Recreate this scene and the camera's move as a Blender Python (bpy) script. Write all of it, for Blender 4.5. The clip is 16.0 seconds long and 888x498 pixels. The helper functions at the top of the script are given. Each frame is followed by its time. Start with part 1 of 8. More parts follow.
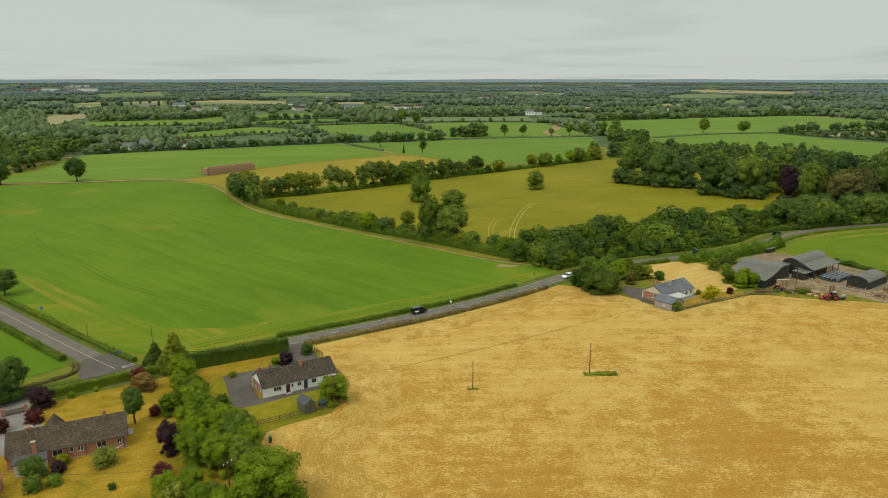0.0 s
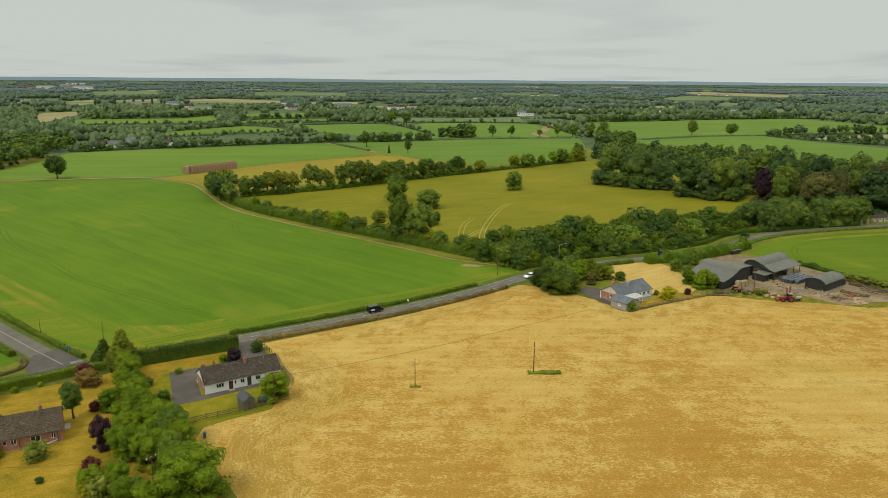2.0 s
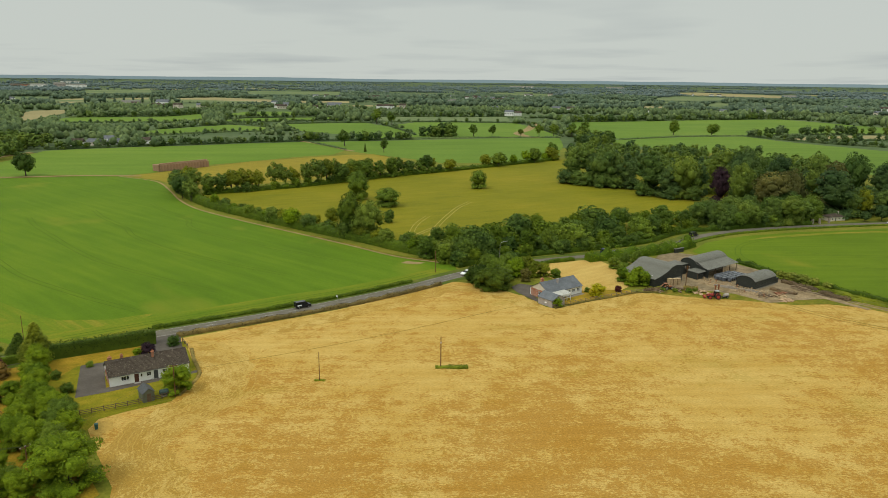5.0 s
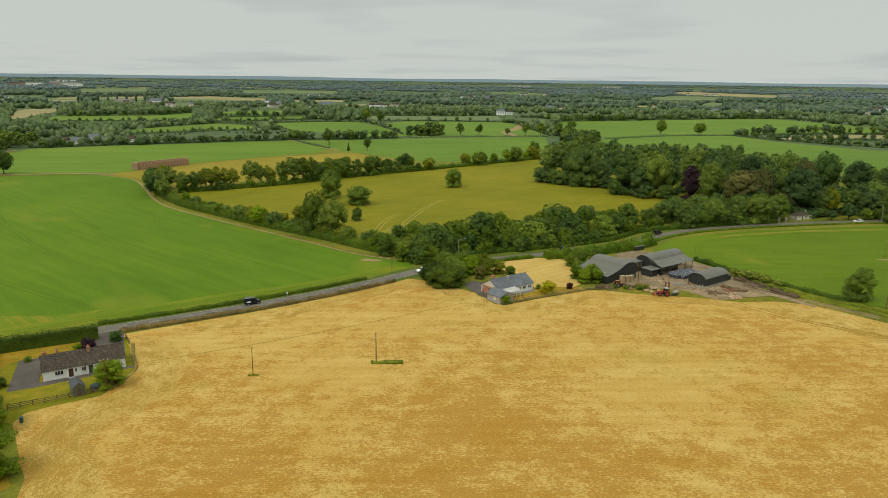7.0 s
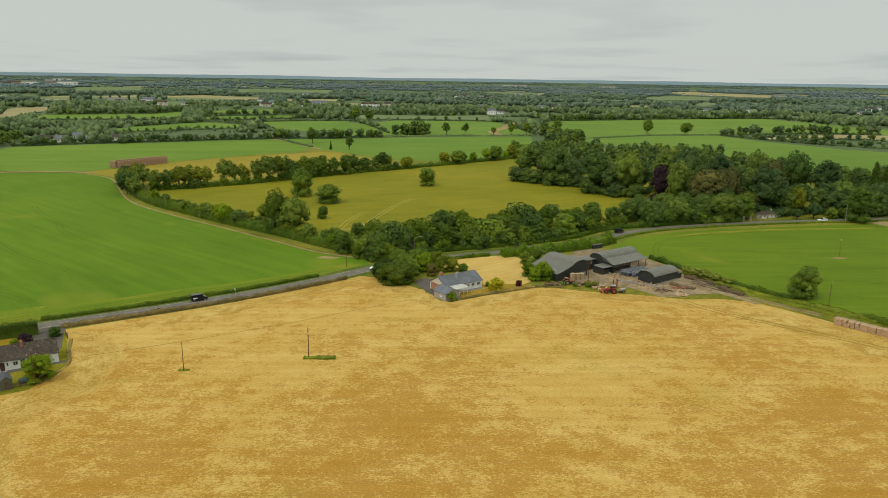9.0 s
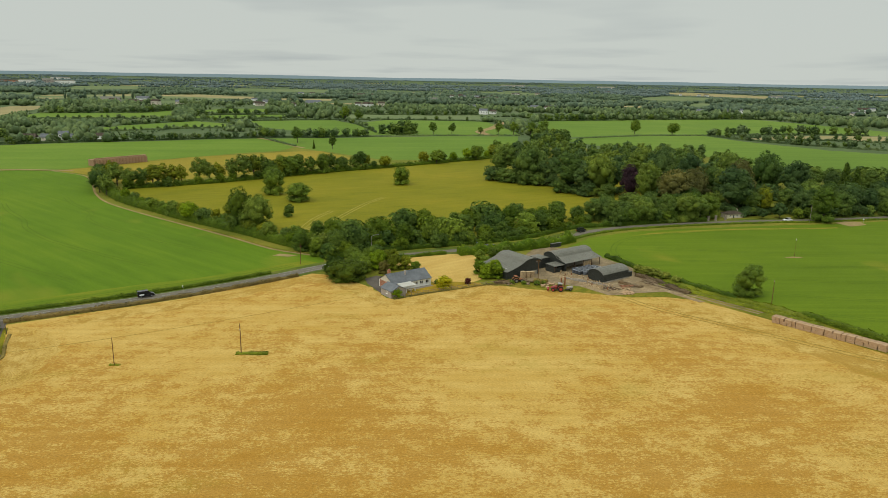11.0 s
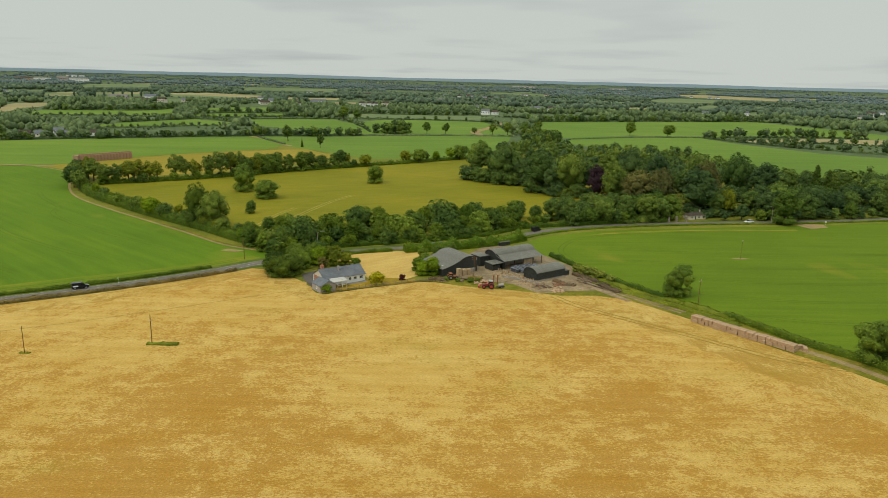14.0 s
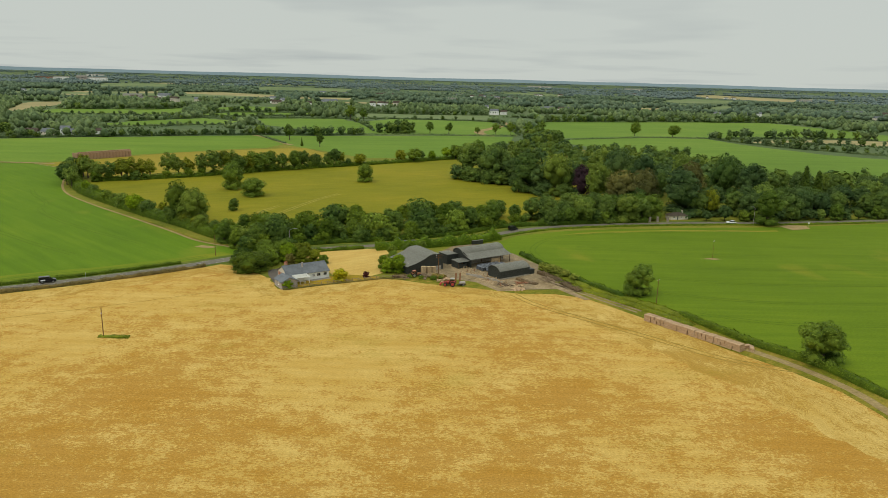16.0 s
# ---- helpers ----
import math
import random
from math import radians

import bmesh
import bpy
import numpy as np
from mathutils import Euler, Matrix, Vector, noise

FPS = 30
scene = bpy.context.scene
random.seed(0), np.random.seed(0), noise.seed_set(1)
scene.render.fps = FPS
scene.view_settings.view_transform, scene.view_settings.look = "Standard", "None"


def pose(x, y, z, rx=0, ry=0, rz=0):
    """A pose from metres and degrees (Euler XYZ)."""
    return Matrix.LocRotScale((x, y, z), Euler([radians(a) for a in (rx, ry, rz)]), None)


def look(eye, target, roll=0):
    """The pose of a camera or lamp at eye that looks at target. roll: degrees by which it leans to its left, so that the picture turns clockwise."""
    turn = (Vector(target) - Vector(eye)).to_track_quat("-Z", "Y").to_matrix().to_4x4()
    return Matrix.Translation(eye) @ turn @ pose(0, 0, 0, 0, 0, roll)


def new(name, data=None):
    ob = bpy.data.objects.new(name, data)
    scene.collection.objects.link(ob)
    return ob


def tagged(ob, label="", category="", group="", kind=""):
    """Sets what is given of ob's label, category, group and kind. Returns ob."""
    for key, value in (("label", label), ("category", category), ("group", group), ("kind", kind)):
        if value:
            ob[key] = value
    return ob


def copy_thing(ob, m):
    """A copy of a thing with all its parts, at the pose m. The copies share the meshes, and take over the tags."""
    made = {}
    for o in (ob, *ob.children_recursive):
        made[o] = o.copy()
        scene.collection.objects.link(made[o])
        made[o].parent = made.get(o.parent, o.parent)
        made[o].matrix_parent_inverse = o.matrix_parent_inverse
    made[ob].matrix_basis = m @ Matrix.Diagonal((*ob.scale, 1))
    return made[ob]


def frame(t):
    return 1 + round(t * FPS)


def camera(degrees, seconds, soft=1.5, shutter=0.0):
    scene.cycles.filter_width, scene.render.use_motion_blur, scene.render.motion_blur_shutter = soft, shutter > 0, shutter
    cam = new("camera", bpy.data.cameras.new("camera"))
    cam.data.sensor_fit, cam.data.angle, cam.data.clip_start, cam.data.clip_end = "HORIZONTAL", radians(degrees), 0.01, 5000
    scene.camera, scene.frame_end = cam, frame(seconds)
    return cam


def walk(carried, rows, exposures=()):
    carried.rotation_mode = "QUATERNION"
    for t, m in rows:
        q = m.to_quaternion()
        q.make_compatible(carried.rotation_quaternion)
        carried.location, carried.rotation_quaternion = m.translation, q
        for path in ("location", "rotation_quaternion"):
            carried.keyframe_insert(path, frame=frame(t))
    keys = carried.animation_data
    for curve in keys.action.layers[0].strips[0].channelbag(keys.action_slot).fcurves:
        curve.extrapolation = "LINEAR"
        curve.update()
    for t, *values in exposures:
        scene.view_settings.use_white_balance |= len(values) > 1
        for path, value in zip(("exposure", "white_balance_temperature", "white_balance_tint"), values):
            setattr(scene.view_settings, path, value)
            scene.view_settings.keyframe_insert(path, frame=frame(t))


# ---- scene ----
cam = camera(64.4, 16.0, soft=0.7)
METRES, EYE, TILT, LEAN, TURN = 122.0, 64.0, -13.5, 0.0, 0.0
ROWS = [
    (0.0, 0.0, 0.0, 0.0, 0.0, 0.0, -0.0),
    (0.5, 0.022, -0.0022, -0.0006, -0.05, 0.01, -0.12),
    (1.0, 0.0452, -0.0047, -0.0014, -0.11, 0.02, -0.22),
    (1.5, 0.0694, -0.0074, -0.0018, -0.16, 0.03, -0.29),
    (2.0, 0.0946, -0.0101, -0.0025, -0.21, 0.04, -0.39),
    (2.5, 0.121, -0.0129, -0.0033, -0.24, 0.05, -0.47),
    (3.0, 0.1481, -0.0157, -0.0044, -0.27, 0.06, -0.51),
    (3.5, 0.1759, -0.0188, -0.0053, -0.29, 0.06, -0.54),
    (4.0, 0.204, -0.0221, -0.0063, -0.32, 0.05, -0.56),
    (6.5, 0.3509, -0.039, -0.011, -0.39, -0.03, -0.59),
    (7.0, 0.3816, -0.0424, -0.0122, -0.41, -0.04, -0.63),
    (7.5, 0.4128, -0.0458, -0.0131, -0.44, -0.06, -0.66),
    (8.0, 0.4445, -0.0494, -0.0143, -0.45, -0.07, -0.67),
    (8.5, 0.4767, -0.0529, -0.0151, -0.47, -0.09, -0.69),
    (9.0, 0.5091, -0.0564, -0.0161, -0.48, -0.08, -0.73),
    (11.5, 0.6753, -0.0747, -0.0206, -0.37, -0.08, -1.02),
    (12.0, 0.7093, -0.0782, -0.0216, -0.06, -0.07, -1.17),
    (12.5, 0.7442, -0.0818, -0.0224, 0.15, -0.08, -1.3),
    (13.0, 0.7794, -0.0854, -0.0232, 0.31, -0.09, -1.4),
    (13.5, 0.8151, -0.0889, -0.0239, 0.5, -0.08, -1.5),
    (14.0, 0.851, -0.0924, -0.0245, 0.68, -0.07, -1.59),
    (14.5, 0.8869, -0.0957, -0.025, 0.88, -0.07, -1.68),
    (15.0, 0.9224, -0.0988, -0.0255, 1.17, -0.08, -1.78),
    (15.5, 0.9582, -0.1017, -0.0259, 1.59, -0.1, -1.9),
    (16.0, 0.9941, -0.1044, -0.0259, 2.06, -0.11, -2.02),
]
walk(cam, [(t, pose(0, 0, EYE, TILT, LEAN, TURN) @ pose(METRES * x, METRES * y, METRES * z, 90 + pitch, roll, yaw)) for t, x, y, z, yaw, pitch, roll in ROWS])

# ---- world and light: an overcast summer sky with a weak wide sun ----
SUN_FROM = Vector((-0.55, -0.50, 0.95)).normalized()
world = bpy.data.worlds.new("overcast_sky")
scene.world = world
world.use_nodes = True
wn, wl = world.node_tree.nodes, world.node_tree.links
wn.clear()
w_out = wn.new("ShaderNodeOutputWorld")
w_sky = wn.new("ShaderNodeTexSky")
w_sky.sky_type, w_sky.sun_disc = "NISHITA", False
w_sky.sun_elevation = math.asin(SUN_FROM.z)
w_sky.sun_rotation = math.atan2(SUN_FROM.x, SUN_FROM.y)
w_bg1 = wn.new("ShaderNodeBackground")
w_bg1.inputs[1].default_value = 0.07
wl.new(w_sky.outputs[0], w_bg1.inputs[0])
# cloud deck: noise on a flat layer overhead, brighter towards the zenith
w_tc = wn.new("ShaderNodeTexCoord")
w_sep = wn.new("ShaderNodeSeparateXYZ")
wl.new(w_tc.outputs["Generated"], w_sep.inputs[0])
w_abs = wn.new("ShaderNodeMath"); w_abs.operation = "MAXIMUM"; w_abs.inputs[1].default_value = 0.0
wl.new(w_sep.outputs[2], w_abs.inputs[0])
w_add = wn.new("ShaderNodeMath"); w_add.operation = "ADD"; w_add.inputs[1].default_value = 0.05
wl.new(w_abs.outputs[0], w_add.inputs[0])
w_div = wn.new("ShaderNodeVectorMath"); w_div.operation = "DIVIDE"
w_cmb = wn.new("ShaderNodeCombineXYZ")
for i in range(3):
    wl.new(w_add.outputs[0], w_cmb.inputs[i])
wl.new(w_tc.outputs["Generated"], w_div.inputs[0])
wl.new(w_cmb.outputs[0], w_div.inputs[1])
w_noise = wn.new("ShaderNodeTexNoise")
w_noise.inputs["Scale"].default_value = 0.34
w_noise.inputs["Detail"].default_value = 3.5
w_noise.inputs["Roughness"].default_value = 0.52
wl.new(w_div.outputs[0], w_noise.inputs["Vector"])
w_ramp = wn.new("ShaderNodeValToRGB")
w_ramp.color_ramp.elements[0].position, w_ramp.color_ramp.elements[0].color = 0.28, (0.46, 0.50, 0.485, 1)
w_ramp.color_ramp.elements[1].position, w_ramp.color_ramp.elements[1].color = 0.50, (0.565, 0.605, 0.565, 1)
wl.new(w_noise.outputs[0], w_ramp.inputs[0])
w_grad = wn.new("ShaderNodeMapRange")
w_grad.inputs["From Min"].default_value, w_grad.inputs["From Max"].default_value = 0.10, 1.0
w_grad.inputs["To Min"].default_value, w_grad.inputs["To Max"].default_value = 1.0, 2.4
wl.new(w_abs.outputs[0], w_grad.inputs["Value"])
w_bg2 = wn.new("ShaderNodeBackground")
wl.new(w_ramp.outputs[0], w_bg2.inputs[0])
wl.new(w_grad.outputs[0], w_bg2.inputs[1])
w_mix = wn.new("ShaderNodeMixShader")
w_mix.inputs[0].default_value = 0.96
wl.new(w_bg1.outputs[0], w_mix.inputs[1])
wl.new(w_bg2.outputs[0], w_mix.inputs[2])
wl.new(w_mix.outputs[0], w_out.inputs[0])

sun_data = bpy.data.lights.new("sun", "SUN")
sun_data.energy, sun_data.angle, sun_data.color = 1.3, radians(14), (1.0, 0.95, 0.86)
sun = new("sun", sun_data)
sun.matrix_world = look(SUN_FROM * 500, (0, 0, 0))

# ---- materials ----
def material(name, rough=0.9, metal=0.0, spec=0.3):
    m = bpy.data.materials.new(name)
    m.use_nodes = True
    b = m.node_tree.nodes["Principled BSDF"]
    b.inputs["Roughness"].default_value = rough
    b.inputs["Metallic"].default_value = metal
    b.inputs["Specular IOR Level"].default_value = spec
    return m, m.node_tree.nodes, m.node_tree.links, b


def coords(n, l, scale=(1, 1, 1), rot=0.0, world_space=False, along=False):
    """Coordinates in metres; rot: the way, in radians, along which the first axis of the scale runs."""
    if along:
        src = n.new("ShaderNodeTexCoord").outputs["UV"]
    elif world_space:
        src = n.new("ShaderNodeNewGeometry").outputs["Position"]
    else:
        src = n.new("ShaderNodeTexCoord").outputs["Object"]
    if rot:
        tn = n.new("ShaderNodeMapping")
        tn.inputs["Rotation"].default_value = (0, 0, -rot)
        l.new(src, tn.inputs[0])
        src = tn.outputs[0]
    mp = n.new("ShaderNodeMapping")
    mp.inputs["Scale"].default_value = scale
    l.new(src, mp.inputs[0])
    return mp.outputs[0]


def noise_node(n, l, vec, scale, detail=4.0, rough=0.55):
    t = n.new("ShaderNodeTexNoise")
    t.inputs["Scale"].default_value, t.inputs["Detail"].default_value, t.inputs["Roughness"].default_value = scale, detail, rough
    l.new(vec, t.inputs["Vector"])
    return t.outputs[0]


def ramp(n, l, fac, stops):
    r = n.new("ShaderNodeValToRGB")
    e = r.color_ramp.elements
    while len(e) < len(stops):
        e.new(0.5)
    for k, (p, c) in zip(e, stops):
        k.position, k.color = p, (*c, 1)
    l.new(fac, r.inputs[0])
    return r.outputs[0]


def mix(n, l, fac, a, b, mode="MIX"):
    m = n.new("ShaderNodeMix")
    m.data_type, m.blend_type = "RGBA", mode
    for sock, v in ((m.inputs[0], fac), (m.inputs[6], a), (m.inputs[7], b)):
        if isinstance(v, (int, float)):
            sock.default_value = v
        elif isinstance(v, tuple):
            sock.default_value = (*v, 1)
        else:
            l.new(v, sock)
    return m.outputs[2]


def math_node(n, l, op, a, b):
    m = n.new("ShaderNodeMath")
    m.operation = op
    for sock, v in ((m.inputs[0], a), (m.inputs[1], b)):
        if isinstance(v, (int, float)):
            sock.default_value = v
        else:
            l.new(v, sock)
    return m.outputs[0]


def bump(n, l, b, height, dist, strength=1.0):
    k = n.new("ShaderNodeBump")
    k.inputs["Distance"].default_value, k.inputs["Strength"].default_value = dist, strength
    l.new(height, k.inputs["Height"])
    l.new(k.outputs[0], b.inputs["Normal"])


def plain(name, col, rough=0.7, metal=0.0, spec=0.4, vary=0.18, scale=1.2, grain=14.0, depth=0.004):
    """Paint, plaster, rubber, metal: one colour with stains and fine grain."""
    m, n, l, b = material(name, rough, metal, spec)
    v = coords(n, l)
    big = noise_node(n, l, v, scale, 5)
    fine = noise_node(n, l, v, grain, 3)
    lo = tuple(c * (1 - vary) for c in col)
    hi = tuple(min(1, c * (1 + vary * 0.6)) for c in col)
    c1 = ramp(n, l, big, [(0.3, lo), (0.65, hi)])
    l.new(mix(n, l, 0.25, c1, mix(n, l, fine, lo, hi)), b.inputs["Base Color"])
    bump(n, l, b, fine, depth)
    return m


def field_mat(name, stops, streak, rot, fine_scale=2.2, patch=0.012, depth=0.05, contrast=0.5, worn=None, mottle=0.35, lines=0.0, detail=6):
    """A crop or grass: broad patches, streaks along the sowing rows, fine tufts."""
    m, n, l, b = material(name, 0.95, 0, 0.12)
    v = coords(n, l, world_space=True)
    vs = coords(n, l, streak, rot, True)
    wide = noise_node(n, l, v, patch, 5, 0.6)
    rows = noise_node(n, l, vs, 1.0, detail, 0.62 if detail < 8 else 0.70)
    fine = noise_node(n, l, v, fine_scale, 4, 0.7)
    f = math_node(n, l, "ADD", math_node(n, l, "MULTIPLY", wide, 1 - contrast), math_node(n, l, "MULTIPLY", rows, contrast))
    if lines:
        # faint harvest swaths
        wv = n.new("ShaderNodeTexWave")
        wv.bands_direction = "Y"
        wv.inputs["Scale"].default_value, wv.inputs["Distortion"].default_value = 0.314 / lines, 2.5
        wv.inputs["Detail"].default_value, wv.inputs["Detail Scale"].default_value = 4.0, 0.6
        l.new(coords(n, l, (0.25, 1, 1), rot, True), wv.inputs["Vector"])
        f = math_node(n, l, "ADD", f, math_node(n, l, "MULTIPLY", math_node(n, l, "SUBTRACT", wv.outputs[0], 0.5), 0.035))
    c = ramp(n, l, f, stops)
    tuft = ramp(n, l, fine, [(0.25, (1 - mottle,) * 3), (0.75, (1 + mottle * 0.6,) * 3)])
    c = mix(n, l, 1.0, c, tuft, "MULTIPLY")
    if worn:
        col, lo, hi = worn
        w2 = noise_node(n, l, coords(n, l, (1.3, 0.8, 1), 0.5, True), 0.021, 3, 0.5)
        mask = ramp(n, l, w2, [(lo, (0, 0, 0)), (hi, (1, 1, 1))])
        c = mix(n, l, mask, c, col)
    l.new(c, b.inputs["Base Color"])
    h = math_node(n, l, "ADD", fine, rows)
    bump(n, l, b, h, depth)
    return m


def stubble_mat(name, pale, straw, brown, rot, amount=0.5, along=False):
    """Cut stubble: pale straw with short brown dashes along the drills, thick in some patches and thin in others."""
    m, n, l, b = material(name, 0.95, 0, 0.1)
    v = coords(n, l, (0.95, 1.05, 1), rot, True, along)
    patch_ = noise_node(n, l, v, 0.20, 12, 0.80)
    broad = noise_node(n, l, v, 0.026, 5, 0.6)
    tone = noise_node(n, l, coords(n, l, (0.5, 1.2, 1), rot, True, along), 0.11, 5, 0.6)
    dash = noise_node(n, l, coords(n, l, (1.2, 1.9, 1), rot, True, along), 1.0, 6, 0.75)
    fine = noise_node(n, l, coords(n, l, (2.2, 3.2, 1), rot, True, along), 1.0, 4, 0.75)
    fleck = noise_node(n, l, coords(n, l, (0.55, 2.6, 1), rot + 0.08, True, along), 1.0, 3, 0.6)
    k = math_node(n, l, "ADD", patch_, math_node(n, l, "MULTIPLY", math_node(n, l, "SUBTRACT", dash, 0.5), 0.8))
    k = math_node(n, l, "ADD", k, math_node(n, l, "MULTIPLY", math_node(n, l, "SUBTRACT", broad, 0.5), 0.62))
    # more of the brown towards the near side of the field
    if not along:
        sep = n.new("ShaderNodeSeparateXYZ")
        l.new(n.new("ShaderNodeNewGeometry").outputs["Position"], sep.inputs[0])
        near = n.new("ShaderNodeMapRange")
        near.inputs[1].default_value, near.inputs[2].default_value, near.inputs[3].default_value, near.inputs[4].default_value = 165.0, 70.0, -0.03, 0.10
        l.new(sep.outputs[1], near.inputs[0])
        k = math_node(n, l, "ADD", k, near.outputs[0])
    mask = ramp(n, l, k, [(amount - 0.02, (0, 0, 0)), (amount + 0.06, (1, 1, 1))])
    c = ramp(n, l, tone, [(0.32, straw), (0.62, pale)])
    c = mix(n, l, math_node(n, l, "MULTIPLY", mask, 0.68), c, brown)
    c = mix(n, l, ramp(n, l, fleck, [(0.64, (0, 0, 0)), (0.69, (0.55, 0.55, 0.55))]), c, tuple(1.18 * q for q in pale))
    wv = n.new("ShaderNodeTexWave")
    wv.bands_direction = "Y"
    wv.inputs["Scale"].default_value, wv.inputs["Distortion"].default_value = 0.314 / 3.1, 2.2
    wv.inputs["Detail"].default_value, wv.inputs["Detail Scale"].default_value = 5.0, 0.8
    l.new(coords(n, l, (0.3, 1, 1), rot, True, along), wv.inputs["Vector"])
    c = mix(n, l, 1.0, c, ramp(n, l, wv.outputs[0], [(0.0, (0.965, 0.955, 0.94)), (1.0, (1.025, 1.025, 1.03))]), "MULTIPLY")
    c = mix(n, l, 1.0, c, ramp(n, l, fine, [(0.30, (0.70, 0.685, 0.64)), (0.70, (1.24, 1.245, 1.27))]), "MULTIPLY")
    weeds = noise_node(n, l, coords(n, l, (0.8, 1.6, 1), 0.4, True), 0.028, 6, 0.65)
    weeds = math_node(n, l, "ADD", weeds, math_node(n, l, "MULTIPLY", math_node(n, l, "SUBTRACT", dash, 0.5), 0.5))
    c = mix(n, l, ramp(n, l, weeds, [(0.58, (0, 0, 0)), (0.72, (0.45, 0.45, 0.45))]), c, (0.24, 0.185, 0.018))
    l.new(c, b.inputs["Base Color"])
    bump(n, l, b, math_node(n, l, "ADD", fine, dash), 0.08)
    return m


LEAVES = {}


def leaf_mat(name, dark, light, vary=0.35, trans=0.2):
    """Foliage: each clump of leaves and each plant has its own tone."""
    m, n, l, b = material(name, 0.75, 0, 0.12)
    LEAVES[name] = (dark, light)
    geo = n.new("ShaderNodeNewGeometry")
    info = n.new("ShaderNodeObjectInfo")
    c = mix(n, l, geo.outputs["Random Per Island"], dark, light)
    tone = ramp(n, l, info.outputs["Random"], [(0.0, (1 - vary, 1 - vary * 0.75, 1 - vary * 0.6)), (0.5, (1, 1, 1)), (1.0, (1 + vary * 0.5, 1 + vary * 0.4, 1 + vary * 0.1))])
    c = mix(n, l, 1.0, c, tone, "MULTIPLY")
    big = noise_node(n, l, coords(n, l, world_space=True), 0.35, 3)
    c = mix(n, l, 1.0, c, ramp(n, l, big, [(0.3, (0.75, 0.75, 0.75)), (0.7, (1.2, 1.2, 1.2))]), "MULTIPLY")
    broad = noise_node(n, l, coords(n, l, world_space=True), 0.06, 2)
    c = mix(n, l, 1.0, c, ramp(n, l, broad, [(0.35, (0.78, 0.84, 0.92)), (0.65, (1.12, 1.08, 1.0))]), "MULTIPLY")
    l.new(c, b.inputs["Base Color"])
    if trans:
        tr = n.new("ShaderNodeBsdfTranslucent")
        l.new(c, tr.inputs[0])
        mx = n.new("ShaderNodeMixShader")
        mx.inputs[0].default_value = trans
        out = n["Material Output"]
        l.new(b.outputs[0], mx.inputs[1])
        l.new(tr.outputs[0], mx.inputs[2])
        l.new(mx.outputs[0], out.inputs[0])
    return m


M_GRASS = field_mat("rough_grass", [(0.3, (0.090, 0.112, 0.010)), (0.5, (0.150, 0.158, 0.015)), (0.7, (0.230, 0.195, 0.028))], (0.2, 0.2, 1), 0.3, 1.2, 0.03, 0.08, 0.4)
# distance haze put into the colour, greyer and bluer than the near grass
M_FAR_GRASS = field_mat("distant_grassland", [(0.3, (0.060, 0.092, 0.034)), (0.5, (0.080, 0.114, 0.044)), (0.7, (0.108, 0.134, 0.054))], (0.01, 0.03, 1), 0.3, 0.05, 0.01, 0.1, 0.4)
M_VERGE = field_mat("roadside_verge", [(0.3, (0.05, 0.078, 0.010)), (0.5, (0.085, 0.115, 0.014)), (0.70, (0.18, 0.15, 0.035))], (0.3, 0.5, 1), 0.5, 2.0, 0.06, 0.1, 0.5)
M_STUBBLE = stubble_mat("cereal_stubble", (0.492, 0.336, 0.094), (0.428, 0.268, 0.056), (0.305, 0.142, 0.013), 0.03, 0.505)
M_HEADLAND = stubble_mat("headland_stubble", (0.480, 0.335, 0.098), (0.420, 0.270, 0.060), (0.290, 0.160, 0.017), 0.0, 0.485, True)
M_BANK = field_mat("rough_bank_grass", [(0.34, (0.088, 0.108, 0.006)), (0.48, (0.150, 0.145, 0.010)), (0.62, (0.26, 0.195, 0.028))], (0.2, 0.4, 1), 0.9, 1.6, 0.07, 0.12, 0.5, mottle=0.45)
M_STUBBLE2 = stubble_mat("paddock_stubble", (0.49, 0.34, 0.10), (0.43, 0.275, 0.07), (0.34, 0.18, 0.03), 0.7, 0.58)
M_CROP = field_mat("green_crop", [(0.32, (0.068, 0.128, 0.004)), (0.5, (0.090, 0.158, 0.005)), (0.70, (0.132, 0.195, 0.008))], (0.02, 0.30, 1), -0.70, 1.6, 0.011, 0.06, 0.45, mottle=0.2, worn=((0.19, 0.195, 0.016), 0.60, 0.80))
M_CROP_R = field_mat("green_crop_deep", [(0.32, (0.076, 0.125, 0.003)), (0.5, (0.098, 0.152, 0.004)), (0.70, (0.135, 0.186, 0.006))], (0.02, 0.4, 1), 0.05, 1.6, 0.011, 0.06, 0.45, mottle=0.22, worn=((0.21, 0.19, 0.015), 0.64, 0.80))
M_MEADOW = field_mat("olive_meadow", [(0.32, (0.125, 0.130, 0.004)), (0.5, (0.180, 0.168, 0.006)), (0.70, (0.250, 0.202, 0.012))], (0.04, 0.25, 1), 0.5, 1.3, 0.012, 0.10, 0.45, mottle=0.32)
M_GOLD = field_mat("golden_meadow", [(0.32, (0.175, 0.150, 0.010)), (0.5, (0.24, 0.190, 0.018)), (0.70, (0.32, 0.235, 0.03))], (0.04, 0.3, 1), 0.6, 1.2, 0.012, 0.10, 0.45, mottle=0.3)
M_FAR_GREEN = field_mat("pasture", [(0.32, (0.080, 0.140, 0.011)), (0.5, (0.107, 0.178, 0.015)), (0.70, (0.150, 0.215, 0.025))], (0.006, 0.05, 1), 0.1, 0.3, 0.006, 0.1, 0.4, mottle=0.14)
